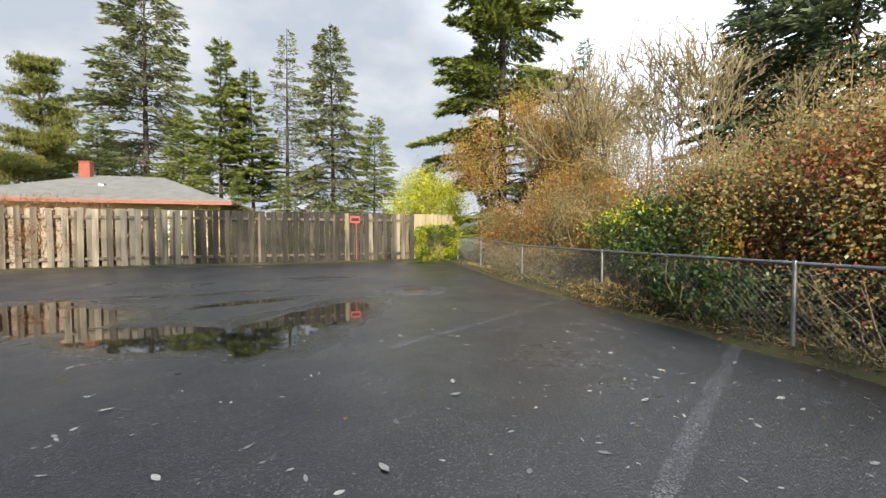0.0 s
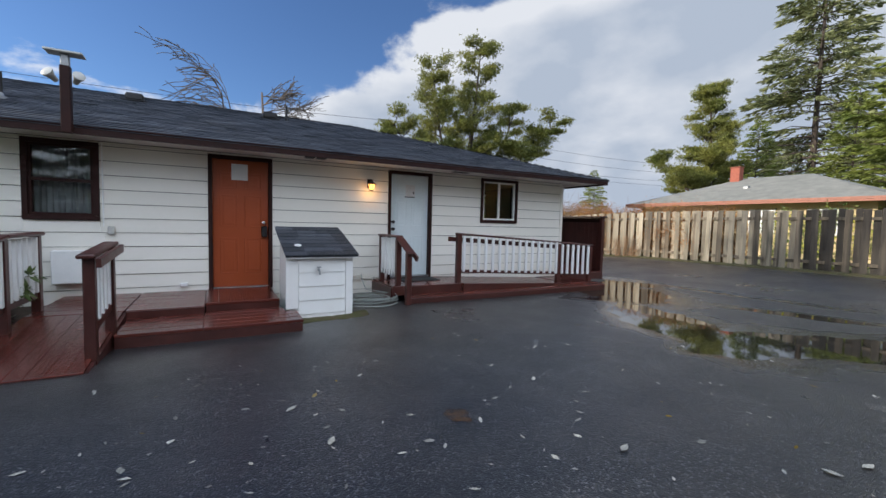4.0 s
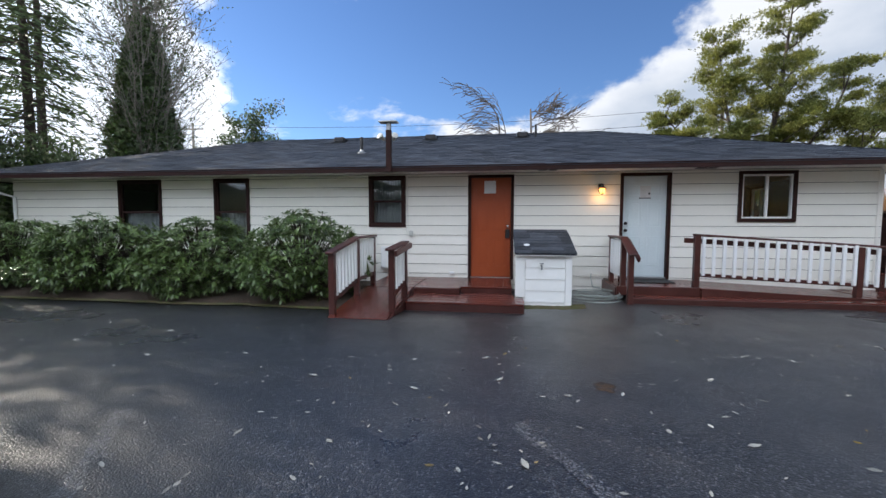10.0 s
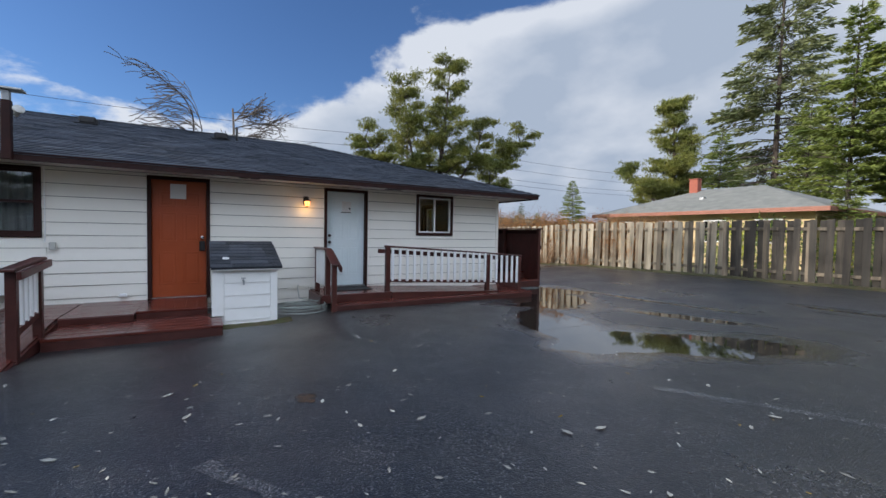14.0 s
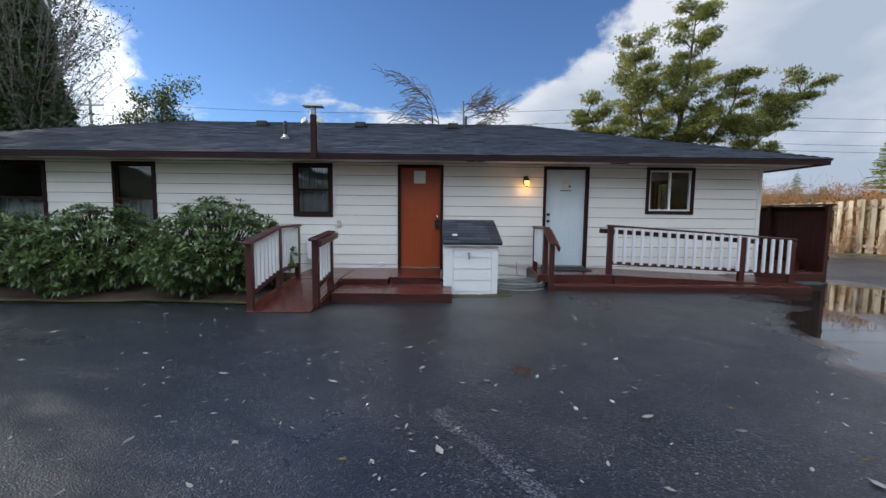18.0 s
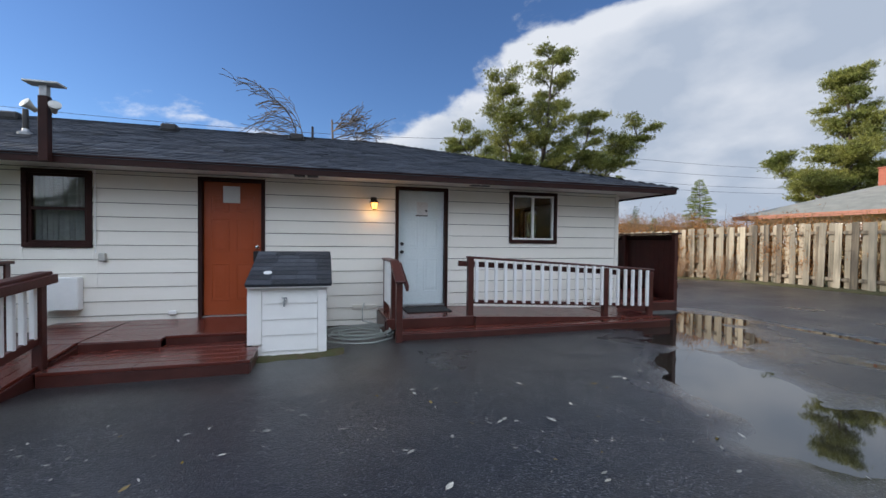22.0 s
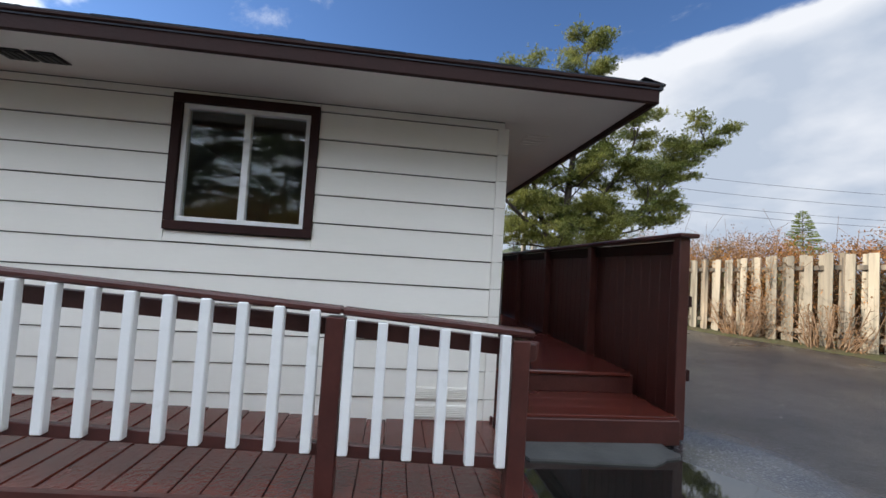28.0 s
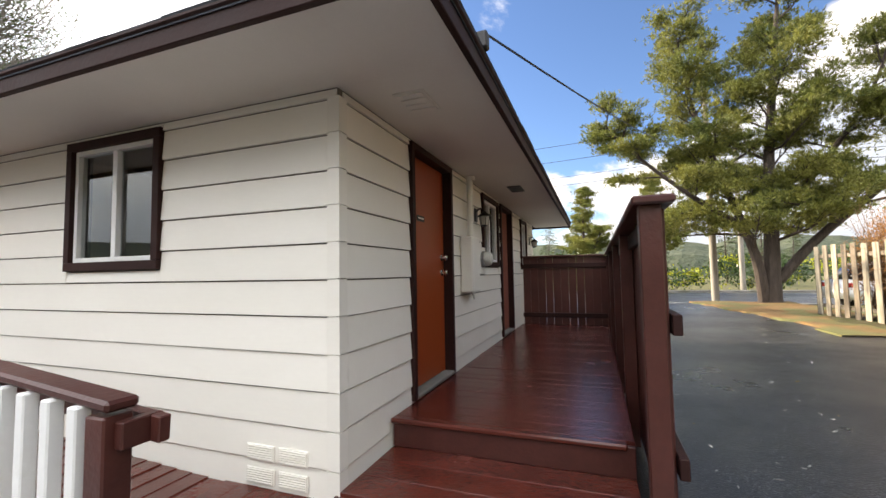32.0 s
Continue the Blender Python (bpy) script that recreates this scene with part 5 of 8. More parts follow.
for y in (-1.43, -0.53):
    mb = MB().prism([(-3.6, -0.08), (-1.95, -0.03), (-1.95, 0.012), (-3.6, 0.17)], 1, y - 0.015, y + 0.015)
    part("ramp_stringer", mb, "rail", left_deck)
    span("joist", (WX + 0.03, y, 0.09), (-3.6, y, 0.09), 0.03, 0.17, "rail", left_deck)

lr = thing("ramp_railing", "oxblood wooden railing with white balusters along the ramp", "railing", "railings")
for x, z in ((-2.08, 0.93), (-3.10, 1.09), (-3.98, 1.10)):
    post(lr, x, -1.40, -0.08, z)
rail_top("top_rail", (-1.98, -1.40, 0.935), (-3.10, -1.40, 1.115), lr)
rail_top("top_rail", (-3.10, -1.40, 1.118), (-4.06, -1.40, 1.118), lr)
span("bottom_rail", (-2.1, -1.40, 0.24), (-3.10, -1.40, 0.41), 0.04, 0.085, "rail", lr)
span("bottom_rail", (-3.14, -1.40, 0.415), (-3.95, -1.40, 0.415), 0.04, 0.085, "rail", lr)
balusters(lr, (-2.12, -1.40, 0.22), (-3.06, -1.40, 0.385), 0.06, 0.70, 7, (0, 0.02))
balusters(lr, (-3.14, -1.40, 0.385), (-3.94, -1.40, 0.385), 0.06, 0.70, 6, (0, 0.02))
rr = thing("ramp_railing", "short oxblood wooden railing with handrail beside the ramp", "railing", "railings")
for x, z in ((-2.25, 0.97), (-3.02, 1.03)):
    post(rr, x, -0.55, -0.08, z)
rail_top("top_rail", (-2.12, -0.55, 0.985), (-3.12, -0.55, 1.055), rr)
span("hand_rail", (-2.12, -0.46, 0.93), (-3.12, -0.46, 1.0), 0.04, 0.085, "rail", rr)
span("bottom_rail", (-2.28, -0.55, 0.30), (-3.0, -0.55, 0.40), 0.04, 0.085, "rail", rr)
balusters(rr, (-2.3, -0.55, 0.29), (-2.98, -0.55, 0.37), 0.05, 0.62, 5, (0, 0.0))

# by the pale door: platform, long ramp, step and railings
right_deck = thing("ramp_deck", "wet oxblood-painted plank platform and long ramp before the pale door", "deck")
PZ, PX = 0.265, -4.02
RZf = lambda x, y: PZ if y < 4.42 else max(PZ + (y - 4.42) * (0.135 - PZ) / (7.1 - 4.42), 0.135)
planks(right_deck, WX + 0.03, PX, 3.06, 4.42, RZf, 0)
planks(right_deck, WX + 0.03, PX + 0.06, 4.42, 7.10, lambda x, y: RZf(x, y), 0, w=0.13)
planks(right_deck, WX + 0.03, -3.86, 7.10, 7.86, lambda x, y: 0.145, 0, w=0.13)
span("edge_board", (PX + 0.03, 3.05, PZ - 0.075), (PX + 0.03, 4.42, PZ - 0.075), 0.035, 0.15, "rail", right_deck)
mb = MB().prism([(4.42, 0.10), (6.3, 0.10), (7.1, 0.125), (7.1, 0.15), (4.42, PZ - 0.002)], 0, PX + 0.065, PX + 0.10)
part("edge_board", mb, "rail", right_deck)
planks(right_deck, PX + 0.10, -3.67, 3.22, 7.10, lambda x, y: 0.128, 1, w=0.26)
planks(right_deck, -3.855, -3.67, 7.10, 7.88, lambda x, y: 0.128, 1, w=0.26)
span("step_riser", (-3.68, 3.22, 0.045), (-3.68, 7.88, 0.045), 0.035, 0.125, "rail", right_deck)
span("step_riser", (-3.70, 7.89, 0.045), (WX + 0.03, 7.89, 0.045), 0.035, 0.125, "rail", right_deck)
span("side_board", (WX + 0.03, 3.05, 0.12), (PX, 3.05, 0.12), 0.035, 0.24, "rail", right_deck)

rg = thing("ramp_railing", "long oxblood wooden railing with white square balusters", "railing", "railings")
AX, BX, CX = -4.06, -4.03, -4.0
post(rg, AX, 4.37, 0.10, 1.16, 0.09)
post(rg, BX, 6.83, 0.10, 0.985, 0.09)
post(rg, CX, 7.735, 0.02, 0.915, 0.09)
rail_top("top_rail", (AX, 4.31, 1.176), (BX, 6.86, 1.014), rg, 0.10, 0.036)
rail_top("top_rail", (BX, 6.86, 1.014), (CX, 7.80, 0.948), rg, 0.10, 0.036)
span("hand_rail", (AX - 0.09, 4.20, 1.075), (BX - 0.09, 6.86, 0.92), 0.04, 0.085, "rail", rg)
span("hand_rail", (BX - 0.09, 6.86, 0.92), (CX - 0.09, 7.86, 0.85), 0.04, 0.085, "rail", rg)
board("rail_bracket", (0.13, 0.04, 0.085), pose(CX - 0.05, 7.80, 0.855), "rail", rg)
span("bottom_rail", (AX, 4.41, 0.478), (BX, 6.79, 0.362), 0.04, 0.06, "rail", rg)
span("bottom_rail", (BX, 6.87, 0.357), (CX, 7.69, 0.317), 0.04, 0.06, "rail", rg)
balusters(rg, (AX, 4.41, 0.48), (BX, 6.79, 0.36), -0.005, 0.655, 15, (0.04, 0), pad=0.022)
balusters(rg, (BX, 6.87, 0.355), (CX, 7.69, 0.315), -0.005, 0.625, 6, (0.04, 0), pad=0.045)

sg = thing("step_railing", "short oxblood stair railing with white balusters beside the pale door", "railing", "railings")
for x, z0, z in ((-4.86, 0.1, 1.10), (-4.06, 0.1, 1.08), (-3.62, 0.0, 0.86)):
    post(sg, x, 3.17, z0, z)
rail_top("top_rail", (-4.93, 3.17, 1.115), (-4.02, 3.17, 1.115), sg)
rail_top("top_rail", (-4.04, 3.17, 1.11), (-3.52, 3.17, 0.85), sg)
span("hand_rail", (-4.1, 3.26, 1.06), (-3.48, 3.26, 0.77), 0.036, 0.085, "rail", sg)
span("bottom_rail", (-4.83, 3.17, 0.46), (-4.1, 3.17, 0.46), 0.04, 0.085, "rail", sg)
balusters(sg, (-4.82, 3.17, 0.42), (-4.1, 3.17, 0.42), 0.0, 0.66, 6, (0, -0.02))
door_mat = tagged(part("door_mat", MB().cbox(-4.92, -4.42, 3.45, 4.2, PZ + 0.002, PZ + 0.016, 0.004), "mat_rubber"), "black rubber door mat on the platform", "door mat")

# raised walk along the end wall
end_deck = thing("side_deck", "raised oxblood plank walkway along the end wall", "deck")
EDZ = 0.385
planks(end_deck, -10.9, -5.68, YR + 0.03, 9.36, lambda x, y: EDZ, 1, w=0.138, gap=0.0012, c=0.0016)
span("deck_riser", (-5.655, YR + 0.03, 0.285), (-5.655, 9.36, 0.285), 0.035, 0.17, "rail", end_deck)
span("nosing", (-5.64, YR + 0.02, 0.372), (-5.64, 9.32, 0.372), 0.07, 0.035, "deck", end_deck, 0.01)
planks(end_deck, -5.64, -5.02, YR + 0.03, 9.36, lambda x, y: 0.20, 1, w=0.2, gap=0.0012, c=0.0016)
span("step_riser", (-5.0, YR + 0.03, 0.09), (-5.0, 9.36, 0.09), 0.035, 0.185, "rail", end_deck)
span("step_side", (-5.64, YR + 0.012, 0.09), (-5.0, YR + 0.012, 0.09), 0.02, 0.18, "rail", end_deck)

n = 30
ring = []
for k in range(n):
    a = 2 * math.pi * k / n
    u, v = math.copysign(abs(math.cos(a)) ** 0.45, math.cos(a)), math.copysign(abs(math.sin(a)) ** 0.45, math.sin(a))
    j = 0.10 * noise.noise((u * 2.3, v * 2.3, 6)) + 0.05 * noise.noise((u * 7, v * 7, 1))
    ring.append((-5.0 + u * (0.30 + j), 8.58 + v * (0.62 + j)))
mb = MB().add([(x, y, -0.04) for x, y in ring] + [(x, y, 0.014) for x, y in ring], [tuple(range(n, 2 * n))] + [(k, (k + 1) % n, n + (k + 1) % n, n + k) for k in range(n)])
tagged(part("concrete_pad", mb, "pad"), "rough broken-edged concrete pad before the side steps", "concrete pad", kind="structure")

screen = thing("privacy_screen", "tall dark brown board screen around the side walkway", "screen")
SX0, SX1, SY, ST = -5.12, -10.95, 9.42, 1.60
for x in (SX0, -6.65, -8.1, -9.55, SX1):
    board("post", (0.09, 0.09, ST + 0.02), pose(x, SY - 0.0, (ST + 0.02) / 2), "rail", screen, 0.006)
n = 40
for k in range(n):
    x = SX0 - 0.05 + (SX1 - SX0 + 0.1) * (k + 0.5) / n
    board("screen_board", (abs(SX1 - SX0) / n - (0.004 if k % 3 else 0.007), 0.02, ST - 0.05), pose(x, SY + 0.058, 0.06 + (ST - 0.05) / 2), "rail", screen, 0.003)
span("cap_rail", (SX0 + 0.09, SY + 0.01, ST + 0.035), (SX1 - 0.08, SY + 0.01, ST + 0.035), 0.17, 0.036, "rail", screen, 0.008)
for z in (0.5, 1.1):
    span("cross_rail", (SX0, SY + 0.09, z), (SX1, SY + 0.09, z), 0.04, 0.09, "brown", screen)
span("top_trim", (SX0, SY + 0.03, ST - 0.05), (SX1, SY + 0.03, ST - 0.05), 0.035, 0.11, "brown", screen)
n = 11
for k in range(n):
    y = YR + 0.05 + (SY - YR - 0.06) * (k + 0.5) / n
    board("screen_board", (0.02, (SY - YR - 0.06) / n - random.choice((0.0, 0.0, 0.001, 0.008)), 1.28), pose(SX1, y, EDZ - 0.06 + 0.64), "rail", screen, 0.003)
span("cap_rail", (SX1, YR + 0.04, ST + 0.02), (SX1, SY - 0.08, ST + 0.02), 0.11, 0.036, "rail", screen, 0.008)
span("cross_rail", (SX1 + 0.03, YR + 0.04, 0.55), (SX1 + 0.03, SY - 0.05, 0.55), 0.035, 0.08, "brown", screen)
span("cross_rail", (SX1 + 0.03, YR + 0.04, 1.45), (SX1 + 0.03, SY - 0.05, 1.45), 0.035, 0.08, "brown", screen)

# ---- white pump box with a shingled lid ----
BX0, BX1, BY0, BY1 = -4.55, -3.46, 1.33, 2.20
box = thing("pump_box", "white board utility box with sloping dark shingled lid and a tap", "utility box")
body = part("body", MB().prism([(BX0, -0.1), (BX1 - 0.015, -0.1), (BX1 - 0.015, 0.84), (BX0, 1.18)], 1, BY0 + 0.015, BY1 - 0.015), "box_paint", box)
for k in range(-1, 4):
    z0, z1 = 0.03 + 0.197 * k, 0.03 + 0.197 * (k + 1) - 0.002
    mb = MB().prism([(BX1 - 0.014, z0), (BX1 + 0.006, z0 + 0.002), (BX1 - 0.004, z1), (BX1 - 0.014, z1)], 1, BY0 + 0.11, BY1 - 0.11)
    part("front_board", mb, "box_paint", body)
for y, w, z in ((BY0 - 0.06, 0.165, 0.12), (BY1 - 0.105, 0.105, -0.1)):
    part("corner_board", MB().cbox(BX1 - 0.014, BX1 + 0.012, y, y + w, z, 0.83, 0.003), "box_paint", body)
part("top_board", MB().cbox(BX1 - 0.013, BX1 + 0.010, BY0 + 0.107, BY1 - 0.107, 0.817, 0.85, 0.003), "box_paint", body)
for y0, y1 in ((BY1 - 0.014, BY1 + 0.004), (BY0 - 0.004, BY0 + 0.014)):
    part("side_panel", MB().prism([(BX0 + 0.02, -0.1), (BX1 - 0.016, -0.1), (BX1 - 0.016, 0.83), (BX0 + 0.02, 1.165)], 1, y0, y1), "box_paint", body)
lid = part("lid", MB().prism([(BX1 + 0.08, 0.84), (BX1 + 0.08, 0.87), (BX0 - 0.02, 1.245), (BX0 - 0.02, 1.20)], 1, BY0 - 0.07, BY1 + 0.06), "shingle", box, "sloping lid of charcoal shingles")
sl = (1.245 - 0.87) / (BX0 - 0.02 - BX1 - 0.08)
for k in range(8):
    x = BX1 + 0.09 - k * 0.145
    y = BY0 - 0.08
    while y < BY1 + 0.06:
        w = random.uniform(0.24, 0.32)
        e = min(y + w, BY1 + 0.07)
        if e - y > 0.05:
            zz = 0.87 + (x - BX1 - 0.08) * sl
            xe = max(x - 0.16, BX0 - 0.02)
            ze = 0.87 + (xe - BX1 - 0.08) * sl
            part("shingle", MB().add([(x, y, zz + 0.010), (x, e - 0.004, zz + 0.010), (xe, e - 0.004, ze + 0.003), (xe, y, ze + 0.003), (x, y, zz - 0.002), (x, e - 0.004, zz - 0.002)], [(0, 1, 2, 3), (4, 5, 1, 0)]), "shingle", lid)
        y = e
part("lid_trim", MB().cbox(BX1 + 0.055, BX1 + 0.075, BY0 - 0.065, BY1 + 0.055, 0.825, 0.855, 0.003), "white", box)
tap = part("tap", MB().tube([(BX1, 1.70, 0.66), (BX1 + 0.07, 1.70, 0.66), (BX1 + 0.10, 1.70, 0.645), (BX1 + 0.11, 1.70, 0.60)], 0.014, 8), "metal", box, "weathered brass garden tap", smooth=True)
part("tap_handle", MB().lathe([(0.0, 0.0), (0.03, 0.002), (0.034, 0.008), (0.03, 0.014), (0.0, 0.016)], pose(BX1 + 0.06, 1.70, 0.69), 10), "metal", tap)
part("tap_stem", MB().tube([(BX1 + 0.06, 1.70, 0.66), (BX1 + 0.06, 1.70, 0.70)], 0.008, 6), "metal", tap)
part("hinge", MB().cbox(BX1 - 0.36, BX1 - 0.30, BY1 + 0.004, BY1 + 0.014, 0.60, 0.63, 0.003), "dark_metal", box, "small rusty latch")
tagged(part("paper_scrap", MB().lathe([(0.0, 0.004), (0.05, 0.003), (0.052, 0.0)], Matrix.Translation((-3.72, 1.47, 0.87 + (-3.72 - BX1 - 0.08) * sl + 0.013)) @ pose(0, 0, 0, 0, 19, 0), 10), "paper"), "small pale round scrap on the box lid", "litter")
vs, fs = [], []
for i in range(31):
    y = BY0 - 0.12 + (BY1 - BY0 + 0.34) * i / 30
    for j in range(9):
        f = j / 8
        w = 0.20 + 0.10 * noise.noise((y * 3.1, 2, 0)) + 0.05 * noise.noise((y * 9, 5, 0)) - 0.25 * max(0, abs(i - 15) / 15 - 0.75)
        x = BX1 - 0.06 + (w + 0.06) * f
        vs.append((x, y, lie(x, y) - 0.006 + 0.04 * (1 - f) ** 0.7 + 0.012 * (1 - f) * noise.noise((x * 14, y * 14, 0))))
for i in range(30):
    for j in range(8):
        q = i * 9 + j
        fs.append((q, q + 1, q + 10, q + 9))
tagged(part("moss_patch", MB().add(vs, fs), "moss", smooth=True), "mossy leaf litter at the foot of the box", "moss", kind="stuff")

# coiled hose
mb = MB()
pts = []
for k in range(190):
    a = k * 0.21
    r = 0.34 + 0.09 * math.sin(k * 0.083) + 0.03 * noise.noise((k * 0.11, 0, 0))
    pts.append((-4.02 + 0.95 * r * math.cos(a) + 0.05 * math.sin(k * 0.05), 2.68 + 1.15 * r * math.sin(a), lie(-4.0, 2.7) + 0.010 + 0.0007 * k + 0.012 * noise.noise((k * 0.2, 4, 0))))
pts += [(-4.5, 2.75, 0.16), (-4.85, 2.78, 0.30), (-5.0, 2.82, 0.36)]
mb.tube(pts, 0.008, 6)
tagged(part("garden_hose", mb, "hose", smooth=True, fix=False), "pale grey garden hose coiled on the asphalt", "hose")


# ---- the board fence ----
def board_fence():
    f = thing("board_fence", "weathered tall cedar board-on-board fence", "fence")
    x0, x1 = -16.9, 4.35
    n = int((x1 - x0) / 0.178)
    ang = math.degrees(math.atan(0.075))
    for k in range(n):
        x = x0 + (k + 0.5) * (x1 - x0) / n
        y, z = fence_y(x), lie(x, fence_y(x) - 0.5)
        h = 1.78 + 0.03 * noise.noise((x * 0.7, 0, 0)) + random.uniform(-0.02, 0.02)
        # boards alternate between the two sides of the rails
        side = 0.05 if k % 2 else -0.045
        hq = round(h / 0.02) * 0.02
        # each board's tone: paler in the west, darker from x -3.2 to 1.6
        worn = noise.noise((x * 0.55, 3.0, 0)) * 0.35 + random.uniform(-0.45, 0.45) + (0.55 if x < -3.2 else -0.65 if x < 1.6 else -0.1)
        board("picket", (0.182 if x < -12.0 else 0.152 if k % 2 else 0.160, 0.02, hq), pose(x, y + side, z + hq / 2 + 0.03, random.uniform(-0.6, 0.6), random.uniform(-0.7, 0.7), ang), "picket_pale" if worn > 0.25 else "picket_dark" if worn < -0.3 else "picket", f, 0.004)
    for a, b in ((x0, -13.7), (-13.7, -11.2), (-11.2, -8.7), (-8.7, -6.2), (-6.2, -3.7), (-3.7, -1.2), (-1.2, 1.3), (1.3, x1)):
        for dz in (0.28, 1.55):
            span("rail", (a, fence_y(a), lie(a, fence_y(a) - 0.5) + dz), (b, fence_y(b), lie(b, fence_y(b) - 0.5) + dz), 0.045, 0.09, "picket", f)
        board("post", (0.09, 0.09, 1.75), pose(a, fence_y(a), lie(a, fence_y(a) - 0.5) + 0.86, 0, 0, ang), "picket", f)
    # lighter newer stretch past the corner
    g = thing("board_fence", "short stretch of pale newer cedar fence", "fence")
    for k in range(10):
        x = x1 + 0.12 + 0.165 * k
        board("picket", (0.15, 0.02, 1.8), pose(x, fence_y(x) + 0.1, 0.2 + 0.93, 0, 0, ang), "picket_new", g, 0.004)
    span("rail", (x1, fence_y(x1) + 0.14, 1.7), (x1 + 1.8, fence_y(x1 + 1.8) + 0.14, 1.7), 0.045, 0.09, "picket_new", g)
    # little warning sign on the fence
    s = thing("fence_sign", "small red and black warning sign nailed to the fence", "sign", at=(2.06, fence_y(2.06) - 0.062, 1.78), rz=ang)
    part("plate", MB().cbox(-0.18, 0.18, -0.004, 0.004, -0.13, 0.13, 0.002), "sign_red", s)
    part("band", MB().box(-0.14, 0.14, -0.0075, -0.0045, -0.055, 0.055), "black", s)
    part("stake", MB().cbox(0.02, 0.06, -0.004, 0.016, -1.5, -0.13, 0.003), "brick_red", s, "thin reddish stake")


board_fence()


# ---- chain-link fence ----
def link_x(y):
    return 5.42 + 0.037 * (y - 3.5)


def chain_link():
    f = thing("chain_link_fence", "low galvanised chain-link fence overgrown with shrubs", "fence")
    ys = [-9.4, -6.2, -2.95, 0.28, 3.5, 6.7, 9.9, 12.9, 15.4]
    for y in ys:
        x = link_x(y)
        g = lie(x - 0.3, y)
        p = part("post", MB().tube([(x, y, g - 0.05), (x, y, g + 0.92)], 0.024, 10), "metal", f, smooth=True)
        part("post_cap", MB().lathe([(0.028, 0.0), (0.03, 0.03), (0.02, 0.055), (0.0, 0.06)], pose(x, y, g + 0.90), 10), "metal", p, smooth=True)
    for a, b in zip(ys, ys[1:]):
        ga, gb = lie(link_x(a) - 0.3, a), lie(link_x(b) - 0.3, b)
        part("top_rail", MB().tube([(link_x(a), a, ga + 0.93), (link_x(b), b, gb + 0.93)], 0.019, 8), "metal", f, smooth=True)
    mesh, h, pitch = MB(), 0.9, 0.075
    for s in (1, -1):
        y = ys[0] - h
        while y < ys[-1] + h:
            a, b = (y, 0.02), (y + s * h, h)
            (ya, za), (yb, zb) = a, b
            if min(ya, yb) > ys[0] and max(ya, yb) < ys[-1]:
                for q in range(4):
                    y0, y1 = ya + (yb - ya) * q / 4, ya + (yb - ya) * (q + 1) / 4
                    z0, z1 = za + (zb - za) * q / 4, za + (zb - za) * (q + 1) / 4
                    d = 0.004 * s
                    mesh.tube([(link_x(y0) + d, y0, lie(5.1, y0) + z0), (link_x(y1) + d, y1, lie(5.1, y1) + z1)], 0.0019, 3, cap=False)
            y += pitch
    tagged(part("wire_mesh", mesh, "link", f, "galvanised diamond mesh", fix=False), kind="stuff")


chain_link()

# utility cover in the asphalt
cover = thing("septic_cover", "round concrete utility cover with rusty centre, set in the asphalt", "manhole cover", at=(2.72, 9.2, lie(2.72, 9.2)))
part("ring", MB().lathe([(0.72, -0.02), (0.72, 0.014), (0.69, 0.024), (0.0, 0.026)], None, 32), "cover", cover, smooth=True)
part("lid", MB().lathe([(0.30, 0.02), (0.30, 0.036), (0.28, 0.042), (0.0, 0.043)], None, 24), "iron", cover, "rusty iron lid", smooth=True)


# ---- plants ----
rng = np.random.default_rng(7)


def unit(v):
    return v / np.maximum(np.linalg.norm(v, axis=-1, keepdims=True), 1e-9)


def leaf_mesh(name, base, way, length, width, material, fold=0.0):
    """Diamond leaves at base points along given ways; arrays of one row a leaf."""
    n = len(base)
    way = unit(np.asarray(way, float))
    side = unit(np.cross(way, rng.normal(size=(n, 3))))
    nrm = np.cross(way, side)
    length, width = np.broadcast_to(length, n)[:, None], np.broadcast_to(width, n)[:, None]
    mid = base + way * length * 0.45
    v = np.stack([base, mid + side * width / 2 + nrm * fold * width, base + way * length, mid - side * width / 2 + nrm * fold * width], 1)
    me = bpy.data.meshes.new(name)
    me.vertices.add(4 * n)
    me.vertices.foreach_set("co", v.reshape(-1))
    me.loops.add(4 * n)
    me.loops.foreach_set("vertex_index", np.arange(4 * n))
    me.polygons.add(n)
    me.polygons.foreach_set("loop_start", np.arange(n) * 4)
    me.polygons.foreach_set("loop_total", np.full(n, 4))
    me.update()
    me.validate()
    me.materials.append(M[material])
    return me


